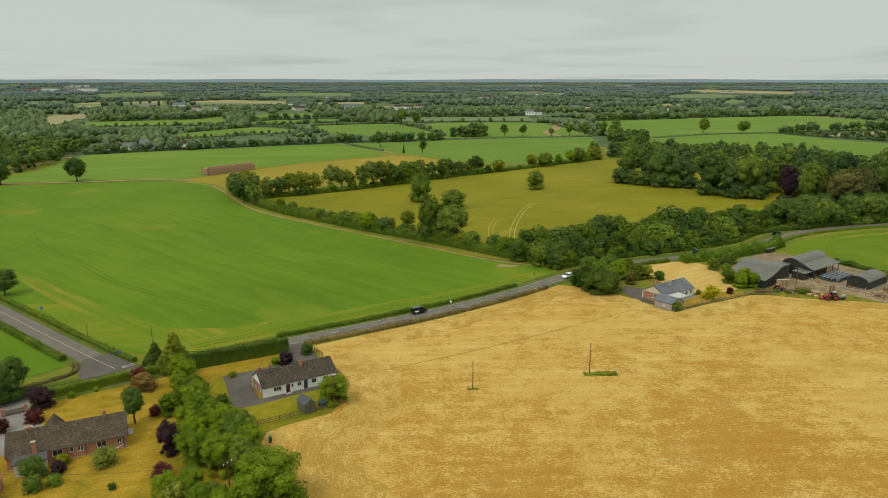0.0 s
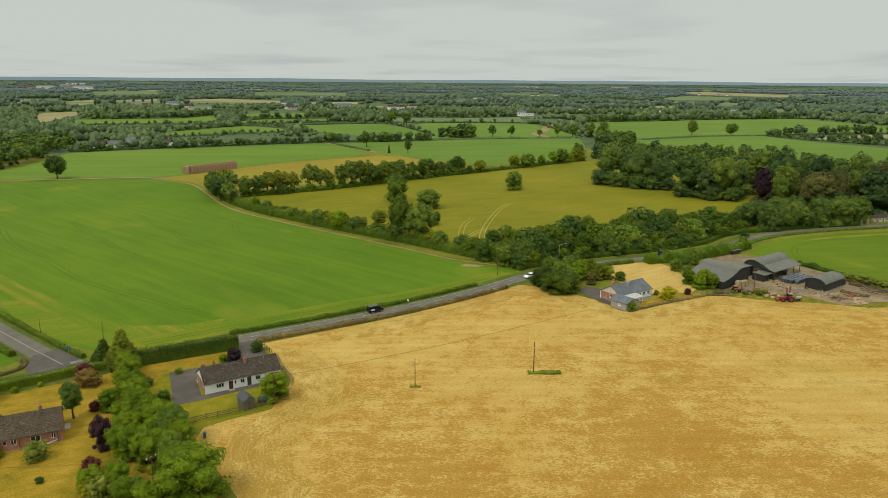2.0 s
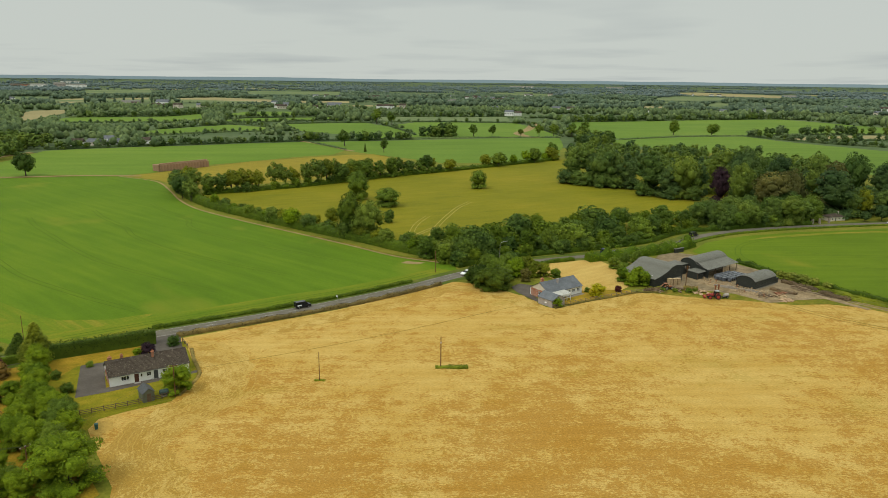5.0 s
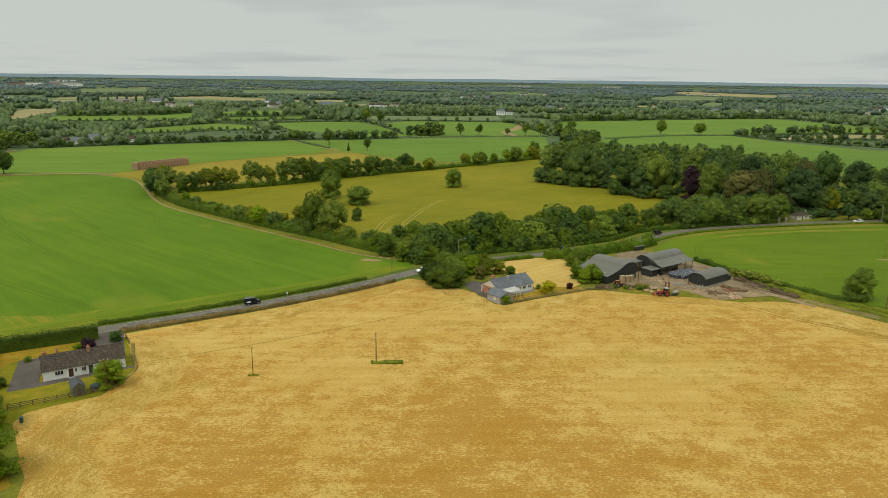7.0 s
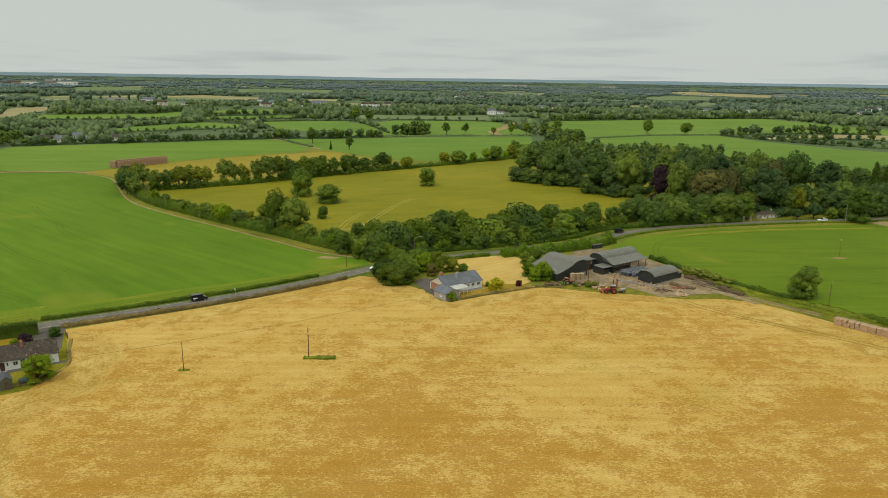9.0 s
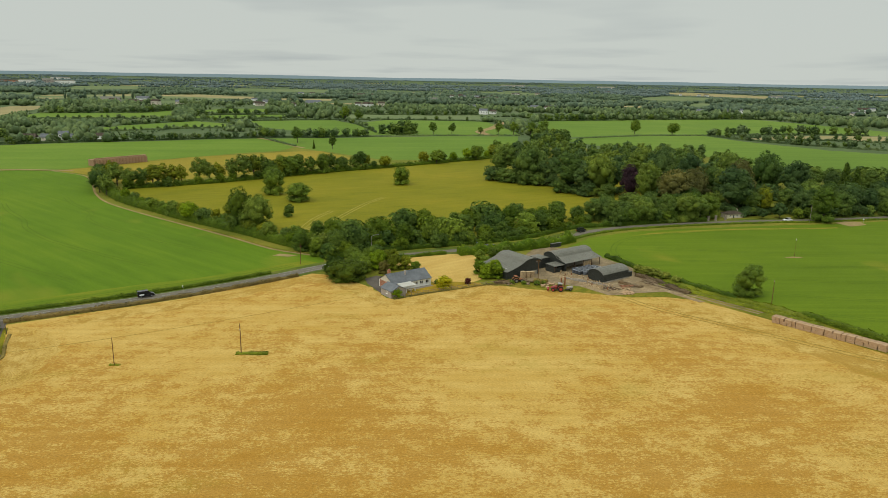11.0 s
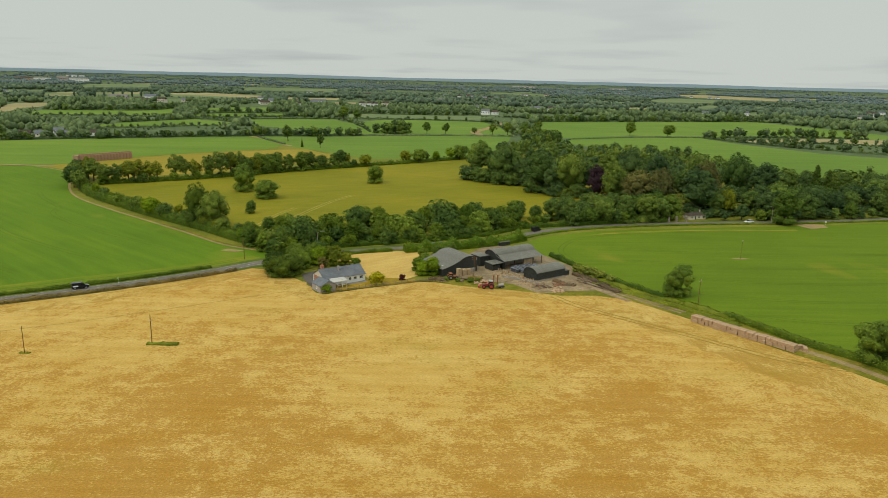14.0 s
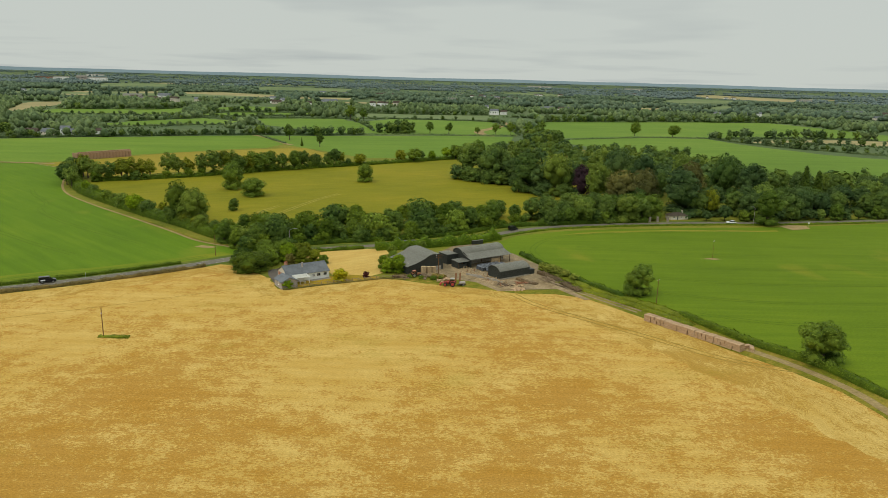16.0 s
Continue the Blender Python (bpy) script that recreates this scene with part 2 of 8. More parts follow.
M_MID_GREEN = field_mat("mid_pasture", [(0.32, (0.082, 0.142, 0.014)), (0.5, (0.108, 0.178, 0.019)), (0.70, (0.150, 0.212, 0.028))], (0.006, 0.05, 1), 0.1, 0.3, 0.006, 0.1, 0.4, mottle=0.14)
# far pasture with haze mixed into its greens
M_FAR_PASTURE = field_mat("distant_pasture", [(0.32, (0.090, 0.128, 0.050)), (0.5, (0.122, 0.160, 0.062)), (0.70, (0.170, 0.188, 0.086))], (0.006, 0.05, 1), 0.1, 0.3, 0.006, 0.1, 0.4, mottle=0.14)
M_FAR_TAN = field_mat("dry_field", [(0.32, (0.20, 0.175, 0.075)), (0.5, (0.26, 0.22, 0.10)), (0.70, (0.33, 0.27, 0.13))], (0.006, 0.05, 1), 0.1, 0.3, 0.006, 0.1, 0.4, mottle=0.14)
M_LAWN = field_mat("dry_lawn", [(0.34, (0.150, 0.126, 0.007)), (0.45, (0.245, 0.170, 0.011)), (0.55, (0.325, 0.205, 0.018)), (0.70, (0.40, 0.262, 0.032))], (0.25, 0.5, 1), 0.5, 3.2, 0.10, 0.06, 0.5, mottle=0.4)
M_LAWN_GREEN = field_mat("green_lawn", [(0.34, (0.118, 0.132, 0.005)), (0.5, (0.188, 0.170, 0.008)), (0.66, (0.29, 0.215, 0.016))], (0.25, 0.5, 1), 0.5, 3.2, 0.10, 0.06, 0.5, mottle=0.4)
M_CROP_THIN = field_mat("thin_crop", [(0.36, (0.092, 0.155, 0.005)), (0.5, (0.135, 0.175, 0.008)), (0.66, (0.21, 0.195, 0.014))], (0.05, 0.3, 1), 0.58, 1.6, 0.04, 0.06, 0.5, mottle=0.25)
M_TRAM = field_mat("wheel_track", [(0.3, (0.056, 0.104, 0.0035)), (0.7, (0.090, 0.144, 0.006))], (0.3, 0.3, 1), 0.0, 1.5, 0.05, 0.05)
M_TRAM_DRY = field_mat("dry_wheel_track", [(0.3, (0.30, 0.24, 0.05)), (0.7, (0.42, 0.34, 0.10))], (0.3, 0.3, 1), 0.0, 1.5, 0.05, 0.05)
M_TRAM_STRAW = field_mat("straw_wheel_track", [(0.3, (0.36, 0.225, 0.045)), (0.7, (0.46, 0.30, 0.075))], (0.3, 0.3, 1), 0.0, 1.5, 0.05, 0.05)
M_TRAM_DARK = field_mat("dark_wheel_track", [(0.3, (0.19, 0.135, 0.020)), (0.7, (0.30, 0.20, 0.035))], (0.3, 0.3, 1), 0.0, 1.5, 0.05, 0.05)
M_EARTH = field_mat("bare_earth_track", [(0.3, (0.19, 0.135, 0.055)), (0.5, (0.27, 0.195, 0.085)), (0.7, (0.34, 0.255, 0.12))], (0.3, 0.3, 1), 0.0, 1.5, 0.08, 0.05)
M_YARD = field_mat("yard_concrete", [(0.34, (0.115, 0.085, 0.045)), (0.46, (0.20, 0.150, 0.085)), (0.56, (0.26, 0.195, 0.115)), (0.68, (0.33, 0.255, 0.15))], (0.3, 0.5, 1), 0.6, 2.0, 0.14, 0.04, mottle=0.5)
M_LANE = field_mat("pale_lane", [(0.34, (0.150, 0.105, 0.052)), (0.48, (0.255, 0.185, 0.100)), (0.66, (0.355, 0.270, 0.160))], (0.3, 0.5, 1), 0.6, 2.0, 0.14, 0.04, mottle=0.5)
M_CROP_DRY = field_mat("dry_crop_streaks", [(0.36, (0.092, 0.158, 0.005)), (0.50, (0.135, 0.174, 0.008)), (0.66, (0.235, 0.200, 0.020))], (0.02, 0.30, 1), -0.72, 1.6, 0.05, 0.06, 0.65, mottle=0.25)
M_CROP_DRY_E = field_mat("dry_crop_headland", [(0.36, (0.098, 0.155, 0.005)), (0.47, (0.160, 0.180, 0.010)), (0.60, (0.27, 0.205, 0.030))], (0.03, 0.5, 1), 0.26, 1.6, 0.05, 0.06, 0.65, mottle=0.25)
M_GOLDLEAF = leaf_mat("golden_leaves", (0.30, 0.27, 0.004), (0.56, 0.48, 0.010), 0.1)
M_ASPHALT = field_mat("road_asphalt", [(0.3, (0.112, 0.098, 0.076)), (0.5, (0.142, 0.126, 0.099)), (0.7, (0.178, 0.159, 0.127))], (0.3, 0.3, 1), 0.6, 2.5, 0.12, 0.012, mottle=0.2)
M_TARMAC = field_mat("dark_tarmac", [(0.3, (0.078, 0.066, 0.054)), (0.5, (0.102, 0.087, 0.072)), (0.7, (0.135, 0.117, 0.096))], (0.3, 0.3, 1), 0.6, 2.5, 0.2, 0.012, mottle=0.2)
M_GRAVEL = field_mat("pale_gravel", [(0.3, (0.165, 0.148, 0.125)), (0.5, (0.225, 0.205, 0.178)), (0.7, (0.29, 0.268, 0.235))], (0.3, 0.3, 1), 0.6, 3.0, 0.2, 0.02)
M_PAINT = plain("road_paint", (0.42, 0.42, 0.38), 0.6, vary=0.35, scale=2.0)

L_MID = leaf_mat("leaves_mid_green", (0.082, 0.128, 0.014), (0.176, 0.245, 0.026))
L_DARK = leaf_mat("leaves_dark_green", (0.050, 0.089, 0.014), (0.120, 0.178, 0.026))
L_BRIGHT = leaf_mat("leaves_bright_green", (0.109, 0.168, 0.005), (0.228, 0.324, 0.010))
L_OLIVE = leaf_mat("leaves_olive", (0.116, 0.139, 0.008), (0.246, 0.263, 0.017))
L_YELLOW = leaf_mat("leaves_yellow_green", (0.200, 0.205, 0.005), (0.360, 0.340, 0.012))
L_COPPER = leaf_mat("leaves_copper", (0.022, 0.012, 0.018), (0.075, 0.036, 0.042))
L_MAROON = leaf_mat("leaves_maroon", (0.050, 0.012, 0.011), (0.165, 0.042, 0.034))
L_BROWN = leaf_mat("leaves_bronze", (0.085, 0.085, 0.020), (0.175, 0.158, 0.040))
L_WOOD = leaf_mat("woodland_leaves", (0.070, 0.116, 0.020), (0.160, 0.222, 0.038), 0.5)
L_WOOD_DARK = leaf_mat("dark_woodland_leaves", (0.045, 0.083, 0.022), (0.096, 0.148, 0.038), 0.3)
L_WOOD_PALE = leaf_mat("pale_woodland_leaves", (0.088, 0.134, 0.018), (0.180, 0.236, 0.034), 0.4)
L_GARDEN = leaf_mat("garden_leaves", (0.090, 0.146, 0.007), (0.215, 0.290, 0.011), 0.35)
L_RUSSET = leaf_mat("russet_leaves", (0.12, 0.075, 0.018), (0.24, 0.15, 0.035), 0.1)
L_CONIFER = leaf_mat("needles_dark", (0.035, 0.061, 0.006), (0.091, 0.134, 0.013))
L_HEDGE = leaf_mat("hedge_leaves", (0.063, 0.100, 0.006), (0.150, 0.209, 0.013))
L_DRYHEDGE = leaf_mat("dry_hedge_leaves", (0.075, 0.060, 0.018), (0.220, 0.165, 0.058))
# haze put into the leaf colour: bluer and flatter with distance
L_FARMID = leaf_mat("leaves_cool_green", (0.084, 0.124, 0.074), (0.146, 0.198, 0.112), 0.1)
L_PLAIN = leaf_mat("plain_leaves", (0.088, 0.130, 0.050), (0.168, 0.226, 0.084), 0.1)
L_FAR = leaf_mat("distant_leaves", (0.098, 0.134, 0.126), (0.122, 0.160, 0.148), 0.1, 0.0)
L_FLOWER = leaf_mat("white_blossom", (0.085, 0.130, 0.008), (0.310, 0.320, 0.055), 0.1)
M_BARK = plain("bark", (0.075, 0.058, 0.042), 0.95, vary=0.4, scale=3, grain=20, depth=0.03)

def corrugated(name, col, axis=0, pitch=0.15, rough=0.55, metal=0.3, rust=0.0):
    """Profiled sheet with ribs, weather stains and some rust."""
    m, n, l, b = material(name, rough, metal, 0.4)
    v = coords(n, l)
    w = n.new("ShaderNodeTexWave")
    w.bands_direction = "XYZ"[axis]
    w.inputs["Scale"].default_value = 0.314 / pitch
    l.new(v, w.inputs["Vector"])
    big = noise_node(n, l, v, 0.35, 5, 0.65)
    run = noise_node(n, l, coords(n, l, (2.2, 2.2, 0.25)), 1.0, 4)
    c = ramp(n, l, big, [(0.3, tuple(x * 0.8 for x in col)), (0.7, tuple(x * 1.15 for x in col))])
    c = mix(n, l, math_node(n, l, "MULTIPLY", run, 0.35), c, tuple(x * 0.6 for x in col))
    if rust:
        c = mix(n, l, ramp(n, l, big, [(0.55 - rust, (0, 0, 0)), (0.75 - rust, (1, 1, 1))]), c, (0.28, 0.09, 0.03))
    l.new(c, b.inputs["Base Color"])
    bump(n, l, b, w.outputs[0], 0.03)
    return m


def masonry(name, brick, mortar, w=0.22, h=0.075):
    m, n, l, b = material(name, 0.9, 0, 0.2)
    t = n.new("ShaderNodeTexBrick")
    t.inputs["Scale"].default_value = 1.0
    t.inputs["Brick Width"].default_value, t.inputs["Row Height"].default_value, t.inputs["Mortar Size"].default_value = w, h, 0.008
    t.inputs["Color1"].default_value = (*brick, 1)
    t.inputs["Color2"].default_value = (*(c * 0.72 for c in brick), 1)
    t.inputs["Mortar"].default_value = (*mortar, 1)
    mp = n.new("ShaderNodeMapping")
    mp.inputs["Rotation"].default_value = (math.pi / 2, 0, 0)
    l.new(n.new("ShaderNodeTexCoord").outputs["Object"], mp.inputs[0])
    l.new(mp.outputs[0], t.inputs["Vector"])
    big = noise_node(n, l, coords(n, l), 0.8, 4)
    l.new(mix(n, l, 1.0, t.outputs[0], ramp(n, l, big, [(0.3, (0.8, 0.8, 0.8)), (0.7, (1.15, 1.15, 1.15))]), "MULTIPLY"), b.inputs["Base Color"])
    bump(n, l, b, t.outputs[1], 0.01)
    return m


def roof_mat(name, dark, light, lichen, amount=0.62):
    """Roof tiles: tone by tile, pale lichen spots."""
    m, n, l, b = material(name, 0.9, 0, 0.1)
    v = coords(n, l)
    vo = n.new("ShaderNodeTexVoronoi")
    vo.inputs["Scale"].default_value = 3.2
    l.new(v, vo.inputs["Vector"])
    sep = n.new("ShaderNodeSeparateColor")
    l.new(vo.outputs["Color"], sep.inputs[0])
    c = mix(n, l, sep.outputs[0], dark, light)
    big = noise_node(n, l, v, 0.5, 4)
    c = mix(n, l, 1.0, c, ramp(n, l, big, [(0.3, (0.8, 0.8, 0.8)), (0.7, (1.2, 1.2, 1.2))]), "MULTIPLY")
    spots = noise_node(n, l, v, 4.5, 3, 0.6)
    c = mix(n, l, ramp(n, l, spots, [(amount, (0, 0, 0)), (amount + 0.06, (1, 1, 1))]), c, lichen)
    l.new(c, b.inputs["Base Color"])
    bump(n, l, b, spots, 0.01)
    return m


M_WHITE = plain("white_render", (0.72, 0.72, 0.68), 0.9, vary=0.10, scale=0.7)
M_CREAM = plain("cream_render", (0.55, 0.50, 0.40), 0.9, vary=0.12, scale=0.7)
M_GREYWALL = plain("grey_render", (0.34, 0.30, 0.27), 0.9, vary=0.15, scale=0.8)
M_BRICK = masonry("red_brick", (0.45, 0.168, 0.080), (0.36, 0.30, 0.25))
M_BLOCK = masonry("concrete_block", (0.36, 0.32, 0.26), (0.28, 0.25, 0.20), 0.44, 0.215)
M_STONE = masonry("rubble_stone", (0.34, 0.29, 0.23), (0.26, 0.22, 0.17), 0.5, 0.28)
M_TILE = roof_mat("brown_roof_tiles", (0.046, 0.035, 0.026), (0.080, 0.063, 0.047), (0.30, 0.27, 0.21))
M_TILE2 = roof_mat("dark_roof_tiles", (0.058, 0.043, 0.028), (0.094, 0.072, 0.048), (0.24, 0.20, 0.12), 0.62)
M_SLATE = roof_mat("blue_grey_slate", (0.115, 0.124, 0.134), (0.138, 0.147, 0.157), (0.22, 0.22, 0.20), 0.72)
M_LEADGREY = plain("flat_roof_felt", (0.07, 0.065, 0.062), 0.9)
M_SHEET = corrugated("grey_green_roof_sheet", (0.155, 0.150, 0.120), 1)
M_SHEET_U = corrugated("grey_roof_sheet", (0.155, 0.150, 0.120), 0)
M_CLAD = corrugated("dark_green_cladding", (0.034, 0.038, 0.032), 0, metal=0.1)
M_CLAD_V = corrugated("dark_green_end_cladding", (0.034, 0.038, 0.032), 1, metal=0.1)
M_RUST = corrugated("rusty_sheet", (0.30, 0.16, 0.09), 0, rust=0.2)
M_TANK = plain("dark_green_plastic", (0.025, 0.05, 0.042), 0.5)
M_SKYLIGHT = plain("skylight_sheet", (0.42, 0.41, 0.36), 0.4, vary=0.1)
M_UPVC = plain("white_frame", (0.78, 0.78, 0.75), 0.4, vary=0.05)
M_DOOR_BROWN = plain("brown_door_paint", (0.085, 0.030, 0.018), 0.5)
M_DOOR_GREY = plain("dark_grey_door", (0.055, 0.058, 0.06), 0.5)
M_WOOD = plain("weathered_wood", (0.115, 0.075, 0.045), 0.9, vary=0.35, scale=3, grain=30)
M_RAIL = plain("grey_fence_rail", (0.24, 0.18, 0.105), 0.9, vary=0.35, scale=2, grain=30)
L_STRAWGRASS = leaf_mat("dry_grass_blades", (0.13, 0.105, 0.02), (0.34, 0.25, 0.07), 0.2)
L_SPOIL = leaf_mat("dead_brush", (0.095, 0.060, 0.028), (0.255, 0.165, 0.085), 0.2)
M_PALEWOOD = plain("pale_timber", (0.40, 0.29, 0.16), 0.9, vary=0.35, scale=2, grain=30)
M_POLE = plain("tarred_pole", (0.150, 0.078, 0.036), 0.95, spec=0.1, vary=0.3, scale=2, grain=30)
M_STEEL = plain("galvanised_steel", (0.38, 0.39, 0.38), 0.45, 0.8)
M_WIRE = plain("wire", (0.05, 0.05, 0.05), 0.6, 0.5)
M_STRAW_OLD = plain("weathered_straw", (0.34, 0.21, 0.125), 0.95, vary=0.4, scale=0.5, grain=9, depth=0.05)
M_STRAW = plain("baled_straw", (0.40, 0.265, 0.150), 0.95, vary=0.4, scale=1.6, grain=22, depth=0.04)
M_WRAP = plain("black_bale_wrap", (0.045, 0.048, 0.055), 0.24, spec=0.9, vary=0.3)
# sky reflection put into the wrap's colour as pale blue-grey mottling
wm, wn_, wl_, wb_ = material("mottled_bale_wrap", 0.34, 0, 0.5)
w_info = wn_.new("ShaderNodeObjectInfo")
w_spot = noise_node(wn_, wl_, coords(wn_, wl_, world_space=True), 0.9, 4, 0.6)
w_c = mix(wn_, wl_, ramp(wn_, wl_, w_spot, [(0.42, (0, 0, 0)), (0.60, (1, 1, 1))]), (0.035, 0.038, 0.045), (0.15, 0.165, 0.19))
wl_.new(mix(wn_, wl_, w_info.outputs["Random"], w_c, (0.05, 0.055, 0.06)), wb_.inputs["Base Color"])
M_WRAP = wm
M_RUBBER = plain("black_rubber", (0.020, 0.020, 0.020), 0.85)
M_CHROME = plain("wheel_metal", (0.42, 0.42, 0.42), 0.35, 0.8)
M_RED = plain("red_paint", (0.30, 0.028, 0.020), 0.5, spec=0.5)
M_ORANGE = plain("faded_orange_paint", (0.30, 0.11, 0.04), 0.5)
M_CARWHITE = plain("white_car_paint", (0.78, 0.78, 0.78), 0.25, spec=0.5, vary=0.04)
M_CARBLACK = plain("black_car_paint", (0.012, 0.012, 0.014), 0.22, spec=0.6, vary=0.1)
M_CARBLUE = plain("blue_lorry_paint", (0.018, 0.026, 0.075), 0.3, spec=0.5)
M_TEAL = plain("teal_plastic", (0.02, 0.085, 0.075), 0.5)
M_SHEDGREEN = plain("green_shed_boards", (0.105, 0.112, 0.075), 0.85, vary=0.2)
M_RUBBLE = plain("broken_rubble", (0.20, 0.14, 0.082), 0.95, vary=0.5, scale=1.5, depth=0.05)
M_SIGNBLUE = plain("blue_sign", (0.03, 0.16, 0.42), 0.4, vary=0.05)
M_LAMPRED = plain("red_lamp_glass", (0.35, 0.01, 0.01), 0.2)
M_GLASS, n_, l_, b_ = material("window_glass", 0.03, 0, 0.5)
b_.inputs["Base Color"].default_value = (0.25, 0.27, 0.27, 1)
b_.inputs["Transmission Weight"].default_value = 0.85
b_.inputs["IOR"].default_value = 1.3
M_CARGLASS = plain("tinted_glass", (0.015, 0.017, 0.018), 0.06, spec=0.7, vary=0.05)

# ---- helpers for shapes ----
def mesh_of(name, verts, faces, mat, smooth=False):
    me = bpy.data.meshes.new(name)
    me.from_pydata(verts, [], faces)
    me.materials.append(mat)
    if smooth:
        me.shade_smooth()
    me.update()
    return me


def from_bm(name, bm, mat, smooth=False):
    me = bpy.data.meshes.new(name)
    bmesh.ops.recalc_face_normals(bm, faces=bm.faces)
    bm.to_mesh(me)
    bm.free()
    for k in (mat if isinstance(mat, (list, tuple)) else [mat]):
        me.materials.append(k)
    if smooth:
        me.shade_smooth()
    return me


def part(name, bm, mat, parent, label="", m=None):
    """One mesh object under a thing or under a part; bm may be a bmesh or a mesh."""
    me = bm if isinstance(bm, bpy.types.Mesh) else from_bm(name, bm, mat)
    ob = new(name, me)
    ob.parent = parent
    if m is not None:
        ob.matrix_basis = m
    return tagged(ob, label)


def thing(name, m, label, category, group=""):
    ob = new(name)
    ob.empty_display_size = 0.3
    ob.matrix_basis = m
    return tagged(ob, label, category, group)


def smooth_line(pts, step=4.0):
    """A smooth curve through the points, cut into even steps."""
    P = [Vector((*p, 0)) for p in pts]
    P = [P[0] * 2 - P[1]] + P + [P[-1] * 2 - P[-2]]
    out = []
    for i in range(1, len(P) - 2):
        a, b, c, d = P[i - 1:i + 3]
        n = max(1, int((c - b).length / step))
        for k in range(n):
            t = k / n
            out.append(0.5 * (2 * b + (c - a) * t + (2 * a - 5 * b + 4 * c - d) * t * t + (3 * b - a - 3 * c + d) * t ** 3))
    out.append(P[-2])
    return out


def side(line, i):
    d = line[min(i + 1, len(line) - 1)] - line[max(i - 1, 0)]
    d.z = 0
    d.normalize()
    return Vector((-d.y, d.x, 0))


def ribbon(line, left, right, z, crown=0.0, z_edge=None):
    """A band along a line, from left metres to right metres off it."""
    vs, fs = [], []
    ze = z if z_edge is None else z_edge
    for i, p in enumerate(line):
        s = side(line, i)
        for off, h in ((left, ze), ((left + right) / 2, z + crown), (right, ze)):
            q = p + s * off
            vs.append((q.x, q.y, h))
        if i:
            a = 3 * (i - 1)
            fs += [(a, a + 3, a + 4, a + 1), (a + 1, a + 4, a + 5, a + 2)]
    return vs, fs


def polygon(pts, z, wobble=0.0, seed=1):
    """A flat patch of ground with a slightly wandering edge."""
    rng = random.Random(seed)
    bm = bmesh.new()
    ring = []
    for i, p in enumerate(pts):
        q = pts[(i + 1) % len(pts)]
        n = max(1, int(math.dist(p, q) / 12)) if wobble else 1
        for k in range(n):
            t = k / n
            w = wobble * (0 if k == 0 else 1)
            ring.append(bm.verts.new((p[0] + (q[0] - p[0]) * t + rng.uniform(-w, w), p[1] + (q[1] - p[1]) * t + rng.uniform(-w, w), z)))
    f = bm.faces.new(ring)
    f.normal_update()
    if f.normal.z < 0:
        f.normal_flip()
    bmesh.ops.triangulate(bm, faces=[f])
    return bm


def patch(name, pts, z, mat, label, category="field", wobble=0.0, seed=1):
    bm = polygon(pts, z, wobble, seed)
    me = bpy.data.meshes.new(name)
    bm.to_mesh(me)
    bm.free()
    me.materials.append(mat)
    return tagged(new(name, me), label, category, kind="structure")


# ---- the ground: one sheet to the horizon; the far plain is drawn nearer and raised to keep its place under the eye ----
NEAR, SPAN = 1300.0, 3400.0


def plain_to_site(x, y):
    """Where a point of the flat far plain stands, and the scale of things there."""
    d = math.hypot(x - 60, y)
    if d <= NEAR:
        return x, y, 1.0
    k = (NEAR + SPAN * (1 - math.exp((NEAR - d) / SPAN))) / d
    return 60 + (x - 60) * k, y * k, k


def ground_height(x, y):
    r = math.hypot(x - 60, y)
    if r <= NEAR:
        return 0.0
    r = min(r, NEAR + SPAN * 0.9985)
    d = NEAR - SPAN * math.log(1 - (r - NEAR) / SPAN)
    return 64 * (1 - r / d)


gv, gf = [], []
radii = [0, 60, 140, 240, 360, 500, 700, 950] + list(range(1200, 4601, 100)) + [4640, 4680]
SEG = 240
for r in radii:
    for k in range(SEG):
        a = 2 * math.pi * k / SEG
        x, y = 60 + r * math.sin(a), r * math.cos(a)
        gv.append((x, y, ground_height(x, y)))
for i in range(len(radii) - 1):
    for k in range(SEG):
        a, b = i * SEG + k, i * SEG + (k + 1) % SEG
        gf.append((a, b, b + SEG, a + SEG))
ground_me = mesh_of("ground", gv, gf, M_GRASS, True)
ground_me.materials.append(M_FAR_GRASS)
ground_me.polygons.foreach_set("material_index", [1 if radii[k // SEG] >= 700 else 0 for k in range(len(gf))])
ground = tagged(new("ground", ground_me), "rough green grassland reaching to the horizon", "ground", kind="structure")

# ---- roads ----
MAIN_ROAD = smooth_line([(-160, 78), (-120, 110), (-90, 132), (-72, 143.5), (-56, 155), (-40, 166), (-21.7, 177.3), (-6.2, 187.3), (11, 200), (26, 212.8), (40, 226.5), (58, 240), (76, 248.7), (100, 258), (122, 270), (141, 288.5), (160, 300.5), (182, 308.8), (202, 314.5), (232, 321.5), (262, 326.5), (286, 332.5), (331, 345), (420, 372), (600, 430)])
SIDE_ROAD = smooth_line([(-71.5, 146.8), (-86, 158), (-101, 170), (-126, 190.3), (-170, 226), (-260, 300)])


def road(name, line, half, label):
    vs, fs = ribbon(line, half, -half, 0.14, 0.05)
    # narrowed past the cottage to match its width in the camera's view
    for k, p in enumerate(line):
        f = 1 - 0.24 * min(1, max(0, (p.x - 42) / 14))
        for j in range(3):
            x, y, z = vs[3 * k + j]
            vs[3 * k + j] = (p.x + (x - p.x) * f, p.y + (y - p.y) * f, z)
    return tagged(new(name, mesh_of(name, vs, fs, M_ASPHALT, True)), label, "road", kind="structure")


